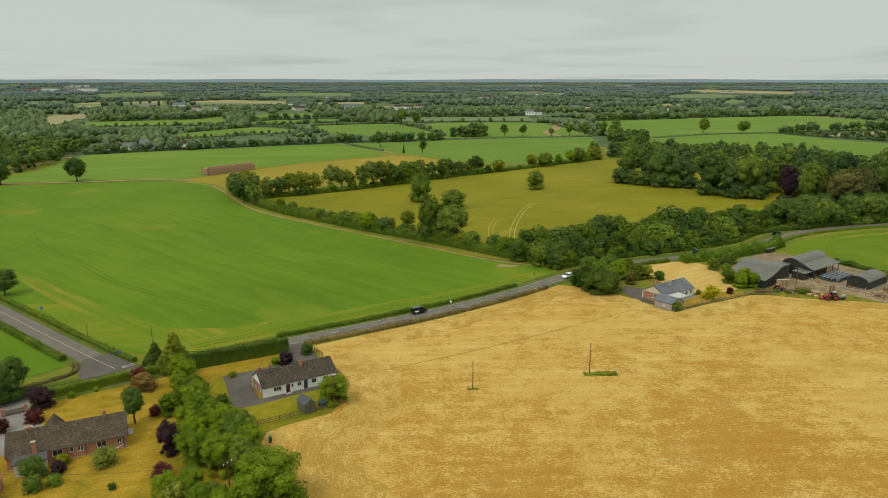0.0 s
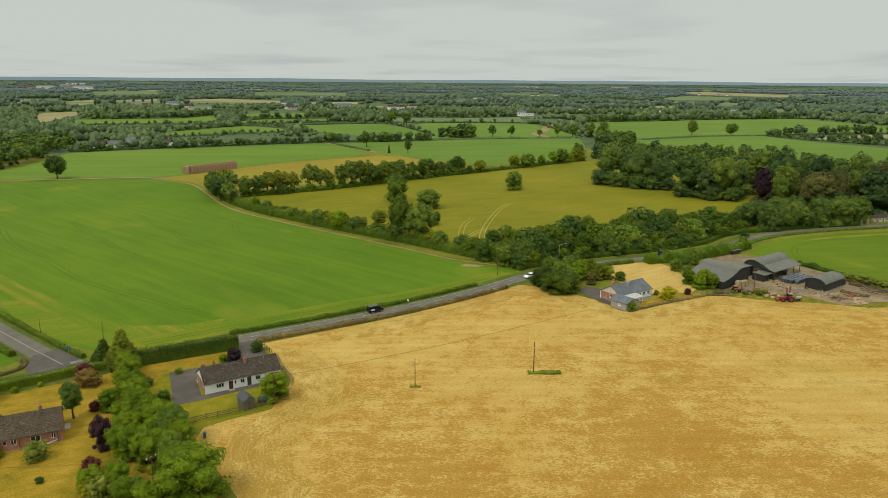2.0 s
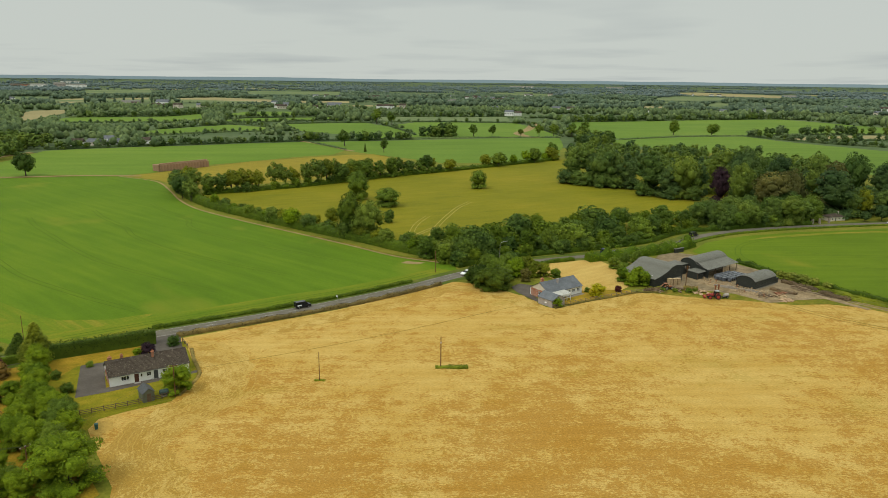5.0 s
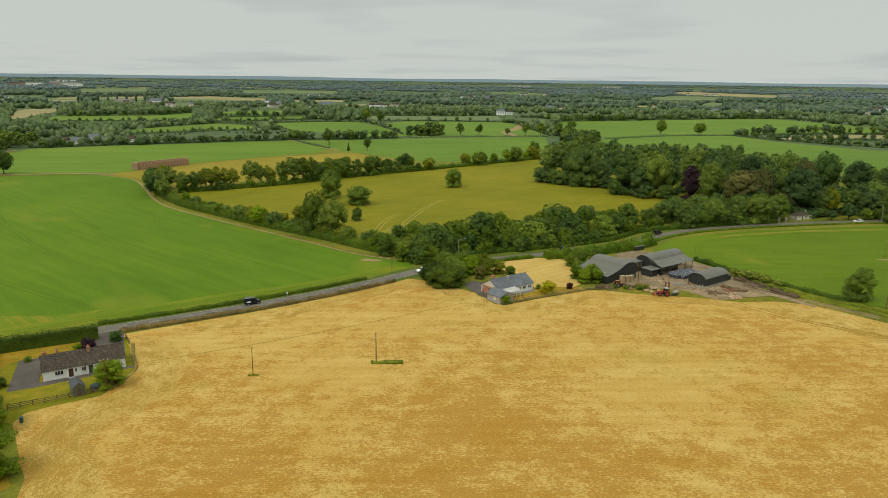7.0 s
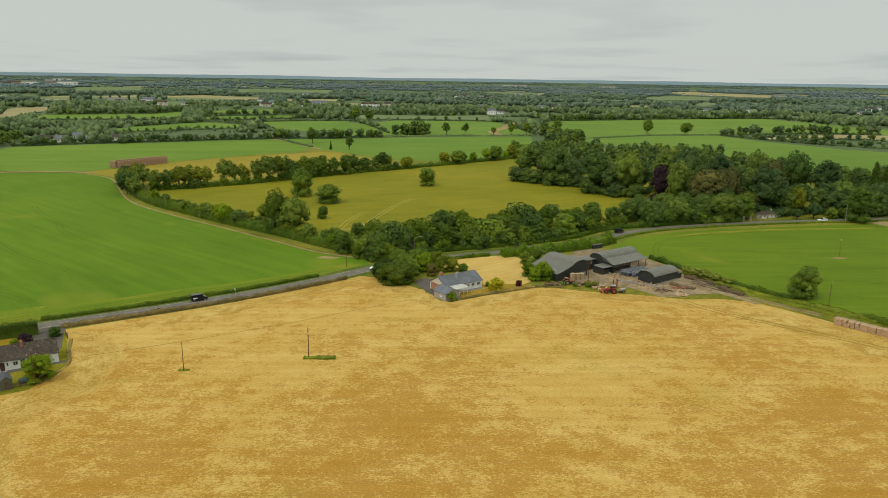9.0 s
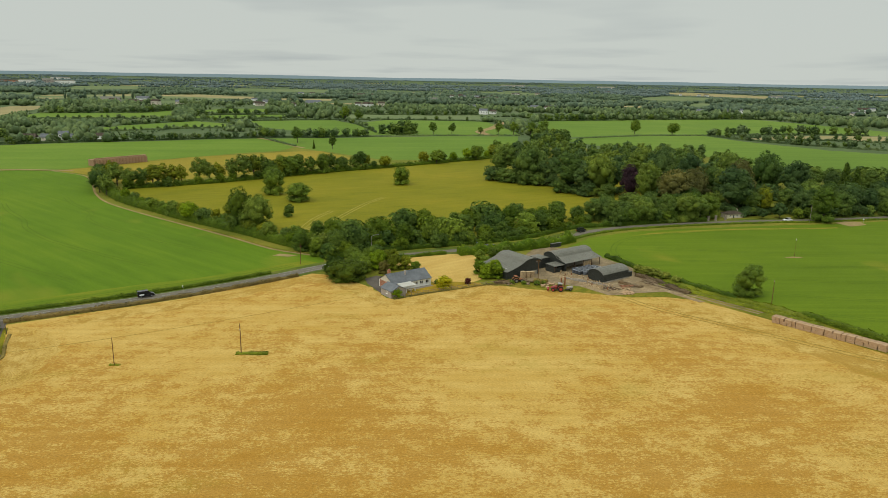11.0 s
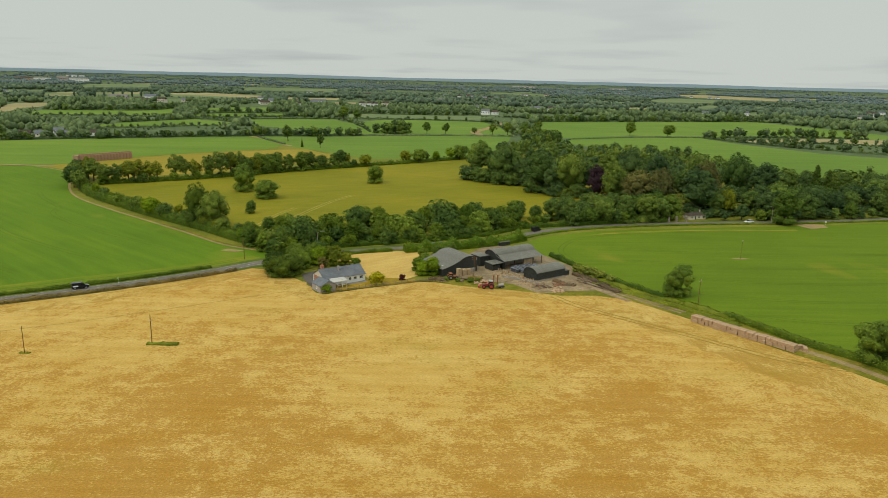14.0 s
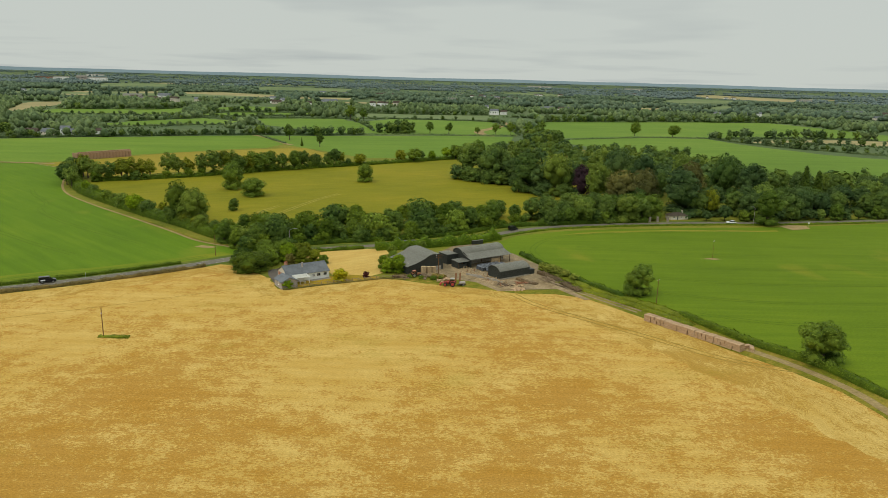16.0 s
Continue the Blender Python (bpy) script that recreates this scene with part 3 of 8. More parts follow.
main_road = road("road_main", MAIN_ROAD, 2.6, "grey asphalt country road with worn white lines")
side_road = road("road_side", SIDE_ROAD, 2.8, "grey asphalt side road meeting the main road")
for nm, line, l_off, r_off in (("verge_main", MAIN_ROAD, 5.6, -4.6), ("verge_side", SIDE_ROAD, 5.5, -5.0)):
    vs, fs = ribbon(line, l_off, r_off, 0.10, 0.0, 0.08)
    tagged(new(nm, mesh_of(nm, vs, fs, M_VERGE)), "uneven grass verge along the road", "verge", kind="structure")


def dashes(line, off, length, gap, width, z, start, stop):
    vs, fs, run = [], [], 0.0
    for i in range(1, len(line)):
        a, b = line[i - 1], line[i]
        d = (b - a).length
        if start < run < stop and (gap == 0 or run % (length + gap) < length):
            s = side(line, i)
            k = len(vs)
            for p, w in ((a, off - width), (a, off + width), (b, off + width), (b, off - width)):
                q = p + s * w
                vs.append((q.x, q.y, z))
            fs.append((k, k + 1, k + 2, k + 3))
        run += d
    return vs, fs


fine_main = smooth_line([tuple(p.xy) for p in MAIN_ROAD[::2]], 1.0)
fine_side = smooth_line([tuple(p.xy) for p in SIDE_ROAD[::2]], 1.0)
for parent, line, off, ln, gp, w, z in ((main_road, fine_main, 0.0, 3, 5, 0.05, 0.2), (main_road, fine_main, 2.1, 1, 0, 0.05, 0.185), (main_road, fine_main, -2.1, 1, 0, 0.05, 0.185), (side_road, fine_side, 0.0, 1, 0, 0.05, 0.2)):
    vs, fs = dashes(line, off, ln, gp, w, z + 0.02, 4, 900 if line is fine_side else 255)
    part("line_marking", mesh_of("line_marking", vs, fs, M_PAINT), M_PAINT, parent, "worn white road marking")

# ---- fields ----
STUBBLE = [(-33.5, 163.2), (-20, 172), (-6, 181), (4, 188), (18, 199.5), (36, 217), (44, 215), (50, 209.5), (56, 203.5), (63, 191.5), (66.5, 190), (76, 196), (84, 200.5), (93.4, 205.3), (103, 206), (112, 204), (124, 203.5), (134, 197.5), (145, 200), (153, 199), (164, 187.5), (177, 171.5), (190, 154), (202, 138), (208, 121), (212, 95), (218, 60), (250, 0), (255, -160), (-2, -160), (-8, 60), (-20, 97), (-27, 107), (-34.5, 118), (-33.5, 121.5), (-22, 128), (-20.8, 141.5), (-26.5, 152)]
patch("field_stubble", STUBBLE, 0.05, M_STUBBLE, "large golden harvested cereal field of dry stubble", wobble=0.5)
GREEN_LEFT = [(-64, 154), (-40, 171), (-8, 191.5), (10, 204.5), (26, 218), (38, 231), (37, 239), (15.7, 250), (-5, 268.5), (-35, 293.5), (-57, 312.7), (-87, 340.5), (-106, 366), (-125, 402), (-146, 436), (-162, 456), (-200, 456), (-245, 443), (-273, 431), (-420, 380), (-300, 338), (-172, 233), (-126, 197), (-88, 166)]
patch("field_green_crop", GREEN_LEFT, 0.06, M_CROP, "bright green cereal crop field with faint tramlines", wobble=0.6)
GREEN_RIGHT = [(130, 262), (141, 278), (163, 292), (190, 301), (217, 307), (250, 314), (277, 320), (328, 337), (420, 363), (600, 420), (700, 300), (500, 0), (300, -60), (255, 40), (232, 92), (214, 128), (205, 144), (194, 158), (182, 178.5), (169, 193), (157, 211), (148, 229), (138, 246)]
patch("field_green_crop_deep", GREEN_RIGHT, 0.06, M_CROP_R, "deep green crop field beside the farmyard", wobble=0.5)
MEADOW = [(-105, 372), (-100, 388), (-55, 419), (-9, 465), (47.5, 512), (129, 588), (150, 590), (230, 560), (240, 420), (200, 360), (172, 330), (123, 300), (70, 268), (40, 245), (20, 256), (0, 275), (-25, 298), (-57, 322), (-87, 350)]
patch("field_meadow", MEADOW, 0.05, M_MEADOW, "olive unmown meadow dotted with parkland trees", wobble=0.6)
PALE_LEFT = [(-400, 420), (-330, 425), (-300, 478), (-296, 508), (-300, 547), (-308, 587), (-312, 614), (-294, 628), (-253, 654), (-207, 676), (-160, 706), (-106, 731), (-79, 688), (-56, 649), (-61, 609), (-87, 587), (-117, 551), (-141, 525), (-166, 474), (-180, 462), (-215, 462), (-245, 450), (-290, 446)]
patch("field_pasture", PALE_LEFT, 0.08, M_FAR_GREEN, "pale green pasture behind a track", wobble=0.6)
GOLD = [(-176, 457), (-165, 472), (-117, 549), (-50, 604), (-27, 613), (10, 560), (-27, 478), (-67, 440), (-106, 405), (-122, 410), (-145, 440)]
patch("field_golden", GOLD, 0.12, M_GOLD, "golden dry grass field behind the straw stack", wobble=0.6)
patch("field_small_green", [(-85, 153), (-101, 165.5), (-128, 187), (-175, 224), (-260, 250), (-200, 140), (-112, 124), (-98, 137)], 0.06, M_CROP, "small green field beside the side road", wobble=0.4)
FAR_FIELDS = [
    ("green", [(-103, 731), (-50, 745), (-2, 766), (73, 796), (169, 816), (150, 682), (128, 591), (79, 562), (34, 551), (-21, 609), (-48, 633)]),
    ("green", [(-25, 796), (43, 812), (173, 833), (166, 966), (148, 1095), (58, 1102), (-8, 1095), (-43, 1001)]),
    ("green", [(-192, 1014), (-136, 1046), (-79, 1067), (-49, 1001), (-17, 912), (1, 837), (-24, 788), (-58, 780), (-89, 837), (-148, 892)]),
    ("green", [(234, 1133), (362, 1190), (515, 1264), (655, 1304), (690, 1173), (720, 1026), (700, 922), (627, 925), (575, 933), (490, 912), (411, 882), (327, 863), (224, 812), (202, 873)]),
    ("green", [(203, 780), (323, 854), (406, 873), (422, 796), (470, 700), (600, 610), (900, 500), (700, 440), (430, 455), (330, 515), (315, 638), (254, 682)]),
    ("tan", [(432, 828), (483, 873), (568, 912), (700, 915), (900, 860), (900, 790), (640, 800), (522, 837), (445, 804)]),
    ("green", [(-329, 820), (-318, 882), (-262, 989), (-198, 943), (-189, 873), (-238, 845), (-288, 796)]),
    ("green", [(-536, 1039), (-552, 1117), (-486, 1149), (-422, 1173), (-398, 1283), (-337, 1110), (-361, 1026), (-408, 1020), (-482, 989)]),
    ("green", [(-360, 1244), (-342, 1380), (-270, 1404), (-205, 1304), (-277, 1235)]),
    ("green", [(-305, 1088), (-278, 1157), (-139, 1217), (-118, 1157), (-215, 1067), (-267, 1039)]),
    ("dull", [(-84, 1133), (-78, 1244), (-4, 1283), (56, 1254), (150, 1304), (144, 1149), (14, 1133)]),
    ("tan", [(-577, 1026), (-701, 1264), (-721, 1325), (-685, 1369), (-622, 1244), (-591, 1125), (-568, 1039)]),
    ("tan", [(-964, 1821), (-1024, 2021), (-1005, 2097), (-869, 1821), (-854, 1708)]),
    ("tan", [(-948, 2045), (-909, 2124), (-877, 2238), (-773, 1973), (-821, 1883)]),
    ("tan", [(-780, 2209), (-704, 2333), (-455, 2151), (-436, 1949), (-589, 1949), (-666, 1949)]),
    ("dull", [(-1319, 2713), (-1624, 3370), (-1449, 3666), (-1137, 2901)]),
    ("dull", [(-761, 2901), (-906, 3512), (-476, 3587), (-385, 2901)]),
    ("tan", [(-363, 1927), (-381, 2071), (-238, 2097), (-218, 1949)]),
    ("tan", [(-205, 1760), (-160, 1800), (-70, 1800), (-66, 1715), (-190, 1700)]),
    ("dull", [(-626, 1641), (-555, 1744), (-493, 1674), (-484, 1520)]),
    ("tan", [(1449, 4446), (1726, 4830), (1852, 3834), (1553, 3239), (1340, 3666)]),
    ("dull", [(875, 2901), (1153, 3370), (1263, 3118), (1078, 2713), (832, 2547)]),
    ("dull", [(769, 2045), (928, 2333), (956, 2269), (789, 1949)]),
    ("dull", [(748, 1641), (869, 1821), (881, 1782), (775, 1609)]),
    ("dull", [(237, 3512), (349, 3834), (568, 3512), (492, 3118)]),
]
OPEN_FIELDS = len(FAR_FIELDS)
rng = random.Random(21)
for i in range(34):
    d, a = 1900 * (4.6 ** rng.random()), rng.uniform(-0.68, 0.68)
    x, y = 60 + d * math.sin(a), d * math.cos(a)
    w, h, tw = rng.uniform(60, 150) * (1 + d / 6000), rng.uniform(40, 80) * (1 + d / 4500), rng.uniform(-0.5, 0.5)
    pts = [(x + u * w * math.cos(tw) - v * h * math.sin(tw), y + u * w * math.sin(tw) + v * h * math.cos(tw)) for u, v in ((-1, -1), (1.1, -0.9), (0.9, 1), (-0.8, 1.1))]
    FAR_FIELDS.append((rng.choice(("dull",) * 5 + ("tan",)), pts))
for i, (kd, pts) in enumerate(FAR_FIELDS):
    bm = polygon(pts, 0.0, 2.0 if i < 12 else 0.0, i + 3)
    if max(p[1] for p in pts) > NEAR and len(bm.edges) < 300:
        bmesh.ops.subdivide_edges(bm, edges=bm.edges[:], cuts=3, use_grid_fill=True)
    for v in bm.verts:
        x, y, k = plain_to_site(v.co.x, v.co.y)
        v.co = (x, y, ground_height(x, y) + 0.10 + 0.004 * i + 0.8 * (1 - k))
    me = bpy.data.meshes.new("field_far")
    bm.to_mesh(me)
    bm.free()
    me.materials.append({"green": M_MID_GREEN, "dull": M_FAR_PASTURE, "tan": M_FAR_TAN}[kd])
    tagged(new("field_far", me), "pale dry field among distant hedgerows" if kd == "tan" else "distant green field among hedgerows", "field", kind="structure")


def track(parent, pts, gauge, width, z, mat, name="wheel_track"):
    line = smooth_line(pts, 3.0)
    for o in (-gauge / 2, gauge / 2) if gauge else (0.0,):
        vs, fs = ribbon(line, o + width / 2, o - width / 2, z)
        part(name, mesh_of(name, vs, fs, mat), mat, parent)


def headland(pts, half, z, name, label):
    """A band of stubble drilled along the field's edge, its rows bending with it."""
    line = smooth_line(pts, 2.5)
    vs, fs, uv, run = [], [], [], 0.0
    total = sum((b - a).length for a, b in zip(line, line[1:]))
    for i, p in enumerate(line):
        s = side(line, i)
        run += (p - line[i - 1]).length if i else 0
        wide = half * min(1, 0.05 + run / 14, 0.05 + (total - run) / 14)
        for off in (wide, -wide):
            q = p + s * (off + (0.8 * math.sin(run * 0.9 + off) + 0.7 * math.sin(run * 0.37)))
            vs.append((q.x, q.y, z)); uv.append((run, off))
        if i:
            a = 2 * (i - 1)
            fs.append((a, a + 2, a + 3, a + 1))
    me = mesh_of(name, vs, fs, M_HEADLAND)
    lay = me.uv_layers.new(name="rows")
    for lp in me.loops:
        lay.data[lp.index].uv = uv[lp.vertex_index]
    return tagged(new(name, me), label, "field", kind="structure")

# ---- foliage ----
ICO0 = bmesh.new()
bmesh.ops.create_icosphere(ICO0, subdivisions=1, radius=1)
ICO0_V = np.array([v.co[:] for v in ICO0.verts])
ICO0_F = np.array([tuple(v.index for v in f.verts) for f in ICO0.faces])
ICO0.free()


def unit(a):
    return a / np.maximum(np.linalg.norm(a, axis=-1, keepdims=True), 1e-9)


def kites(rs, p, nrm, size):
    """Leaf sprays: pointed four-sided faces at p, facing about nrm."""
    n = len(p)
    nrm = unit(unit(nrm) + rs.normal(0, 0.33, (n, 3)))
    a = unit(np.cross(nrm, rs.normal(0, 1, (n, 3))))
    b = np.cross(nrm, a)
    s = (size * rs.uniform(0.6, 1.35, n))[:, None]
    v = np.stack([p + a * s * 0.75, p + b * s * 0.42 + nrm * s * 0.1, p - a * s * 0.55, p - b * s * 0.42 + nrm * s * 0.1], 1).reshape(-1, 3)
    f = np.arange(4 * n).reshape(-1, 4)
    return v, f


def crown_arrays(seed, h, w, base, k, rr, n, size, shape="dome", core=0.84, bumps=4):
    """A crown of leaf lobes: k boughs spread over an envelope, each with smaller bulges, covered with leaf sprays."""
    rs = np.random.RandomState(seed)
    cz, a = (base + h) / 2, (h - base) / 2
    C, R, solid = [], [], []
    lean = rs.uniform(-0.06, 0.06, 2) * w
    for i in range(k):
        u = (i + 0.5) / k
        ph = i * 2.399963 + rs.uniform(-0.5, 0.5)
        if shape == "cone":
            z = base + (h - base) * (u ** 1.25) * 0.93
            wid = w / 2 * (1 - (z - base) / (h - base)) ** 0.85
            r = max(0.10 * w, wid * 0.55)
            C.append((math.cos(ph) * wid * 0.55, math.sin(ph) * wid * 0.55, z))
            R.append((r, r, r * 1.5)); solid.append(True)
            continue
        zz = 1 - 1.96 * u
        ring = math.sqrt(max(0, 1 - zz * zz))
        if shape == "dome":
            ring = ring if zz > 0 else max(ring, 0.86)
        r = rr * w * rs.uniform(0.7, 1.35)
        k1 = rs.uniform(0.72, 1.14)
        c = np.array((math.cos(ph) * ring * (w / 2 - r) * k1 + lean[0] * (zz + 1), math.sin(ph) * ring * (w / 2 - r) * k1 + lean[1] * (zz + 1), cz + zz * (a - r * 0.8) * rs.uniform(0.82, 1.06)))
        if shape == "dome" and zz < -0.25:
            c[2] = base + r * rs.uniform(0.45, 1.1)
        C.append(c); R.append((r, r, r * rs.uniform(0.75, 1.0))); solid.append(True)
        out = np.array((math.cos(ph) * ring, math.sin(ph) * ring, zz + 0.45))
        for _ in range(bumps):
            d = unit(out + rs.normal(0, 0.75, 3))
            q = r * rs.uniform(0.34, 0.58)
            C.append(c + d * (r * 0.82)); R.append((q, q, q * 0.85)); solid.append(False)
    if shape == "cone":
        C.append((0, 0, h * 0.94)); R.append((w * 0.06, w * 0.06, h * 0.07)); solid.append(True)
    else:
        C.append((0, 0, cz - a * 0.08)); R.append((w * 0.33, w * 0.33, a * 0.74)); solid.append(True)
    C, R = np.array(C), np.array(R)
    wt = R[:, 0] * R[:, 2]
    pts, nrms, left = [], [], n
    while left > 0:
        m = left * 2 + 50
        i = rs.choice(len(C), m, p=wt / wt.sum())
        d = unit(rs.normal(0, 1, (m, 3)))
        d[:, 2] = np.where(d[:, 2] < -0.3, -d[:, 2], d[:, 2])
        p = C[i] + R[i] * d * rs.uniform(0.84, 1.14, (m, 1))
        q = np.min(np.linalg.norm((p[:, None] - C[None]) / R[None], axis=2) + (np.arange(len(C))[None] == i[:, None]) * 9, axis=1)
        ok = (q > 0.8) & (p[:, 2] > 0.05)
        p, d = p[ok][:left], d[ok][:left]
        pts.append(p); nrms.append(d + (0, 0, 0.3))
        left -= len(p)
    soft = unit(np.concatenate(nrms))
    v, quads = kites(rs, np.concatenate(pts), soft, size)
    V, tris, o, N = [v], [], len(v), [np.repeat(soft, 4, 0)]
    for c, r, sd in zip(C, R, solid):
        if not sd:
            continue
        cv = c + ICO0_V * r * core * (1 + rs.uniform(-0.14, 0.08, (len(ICO0_V), 1)))
        cv[:, 2] = np.maximum(cv[:, 2], 0.02)
        V.append(cv); tris.append(ICO0_F + o); o += len(cv); N.append(ICO0_V)
    return np.concatenate(V), quads, np.concatenate(tris), np.concatenate(N)


def crown_mesh(name, mat, *args, **kw):
    v, q, t, nr = crown_arrays(*args, **kw)
    me = mesh_of(name, v.tolist(), q.tolist() + t.tolist(), mat, True)
    me.normals_split_custom_set_from_vertices(nr.tolist())
    return me


def trunk_mesh(name, seed, h, r, fork, spread, n_limbs=4):
    """A tapered trunk with limbs that rise into the crown."""
    rng = random.Random(seed)
    vs, fs = [], []

    def tube(p0, p1, r0, r1, seg=6, steps=3):
        o = len(vs)
        d = (p1 - p0).normalized()
        e = d.orthogonal().normalized()
        g = d.cross(e)
        for s in range(steps + 1):
            t = s / steps
            c = p0.lerp(p1, t) + (e * rng.uniform(-1, 1) + g * rng.uniform(-1, 1)) * r0 * 0.25 * (0 < s < steps)
            rad = r0 + (r1 - r0) * t
            for k in range(seg):
                a = 2 * math.pi * k / seg
                vs.append(tuple(c + (e * math.cos(a) + g * math.sin(a)) * rad))
        for s in range(steps):
            for k in range(seg):
                a, b = o + s * seg + k, o + s * seg + (k + 1) % seg
                fs.append((a, b, b + seg, a + seg))

    top = Vector((0, 0, fork))
    tube(Vector((0, 0, -0.3)), top, r * 1.25, r * 0.8, 7)
    for i in range(n_limbs):
        a = i * 2.4 + rng.uniform(-0.4, 0.4)
        end = Vector((math.cos(a) * spread * rng.uniform(0.3, 0.6), math.sin(a) * spread * rng.uniform(0.3, 0.6), h * rng.uniform(0.5, 0.75)))
        tube(top - Vector((0, 0, fork * 0.1 * i / n_limbs)), end, r * 0.55, r * 0.12, 5)
    tube(top, Vector((0, 0, h * 0.8)), r * 0.6, r * 0.1, 5)
    return mesh_of(name, vs, fs, M_BARK, True)


# kind: height, width, foot of the crown, boughs, bough size, sprays, spray size, shape
KINDS = {
    "parkland": (14, 13, 0.2, 30, 0.165, 3000, 0.44, "dome"),
    "wood": (18, 13, 0.4, 32, 0.155, 2700, 0.54, "dome"),
    "field": (9, 8.5, 1.2, 24, 0.155, 1900, 0.33, "round"),
    "ash": (11, 8.5, 2.0, 12, 0.17, 950, 0.56, "round"),
    "thicket": (5.5, 6.0, 0.1, 14, 0.20, 760, 0.42, "dome"),
    "bush": (2.6, 3.0, 0.03, 22, 0.17, 1300, 0.14, "dome"),
    "garden": (8, 7.5, 0.2, 34, 0.14, 6600, 0.19, "dome"),
    "topiary": (8, 4.7, 1.9, 40, 0.17, 4200, 0.18, "round"),
    "hedgetree": (9, 8.6, 0.4, 30, 0.155, 4600, 0.25, "dome"),
    "evergreen": (6, 9.0, 0.0, 34, 0.15, 5200, 0.24, "dome"),
    "cone": (13, 7, 0.3, 44, 0.2, 3400, 0.34, "cone"),
}
CROWNS, FAR_CROWNS = {}, {}


def tree(kind, x, y, h, mat, wide=1.0, variant=0, label="", category="tree", name="tree", group="", turn=None, bulk=None):
    """A tree or bush of a kind, h metres high, standing at (x, y); into the list bulk, if one is given."""
    H, W, base, k, rr, n, size, shape = KINDS[kind]
    seed = 11 + 31 * list(KINDS).index(kind) + 7 * (variant % 3)
    s = h / H
    rot = turn if turn is not None else (x * 12.9898 + y * 78.233) % 6.283
    m = Matrix.LocRotScale((x, y, ground_height(x, y)), Euler((0, 0, rot)), (s * wide, s * wide, s))
    if bulk is not None:
        bulk.append((kind, seed, mat, m))
        return None
    key = (kind, mat.name, variant % 3)
    if key not in CROWNS:
        core = 0.7 if kind == "ash" else 0.82
        CROWNS[key] = (crown_mesh(kind + "_crown", mat, seed, H, W, base, k, rr, n, size, shape, core, 2 if kind == "topiary" else 4), trunk_mesh(kind + "_trunk", seed, H, 0.024 * H + 0.03, max(base * 1.05, 0.14 * H), W / 2, 0 if shape == "cone" else 4))
    cm, tm = CROWNS[key]
    ob = thing(name, m, label, category, group)
    part("crown", cm, mat, ob)
    part("trunk", tm, M_BARK, ob)
    return ob


def far_trees(name, bulk, label):
    """Trees too far off to pick apart, joined into one mesh."""
    even = {}
    for _, _, k, _ in bulk:
        if k.name not in even:
            even[k.name] = leaf_mat(k.name + "_far", *LEAVES[k.name], 0.0)
    bulk = [(kind, seed, even[k.name], m) for kind, seed, k, m in bulk]
    mats = sorted({b[2] for b in bulk}, key=lambda k: k.name)
    V, Q, T, QM, TM, N, o = [], [], [], [], [], [], 0
    for kind, seed, mat, m in bulk:
        if (kind, seed) not in FAR_CROWNS:
            H, W, base, k, rr, n, size, shape = KINDS[kind]
            FAR_CROWNS[kind, seed] = crown_arrays(seed, H, W, base, max(6, k // 3), rr * 1.3, 60 if kind == "thicket" else 110, W * 0.15, shape, 0.82, 2)
        v, q, t, nr = FAR_CROWNS[kind, seed]
        M = np.array(m)
        N.append(unit(nr @ M[:3, :3].T))
        V.append(v @ M[:3, :3].T + M[:3, 3]); Q.append(q + o); T.append(t + o)
        QM += [mats.index(mat)] * len(q); TM += [mats.index(mat)] * len(t)
        o += len(v)
    me = mesh_of(name, np.concatenate(V).tolist(), np.concatenate(Q).tolist() + np.concatenate(T).tolist(), mats[0], True)
    me.normals_split_custom_set_from_vertices(np.concatenate(N).tolist())
    for k in mats[1:]:
        me.materials.append(k)
    me.polygons.foreach_set("material_index", QM + TM)
    return tagged(new(name, me), label, "woodland", kind="stuff")


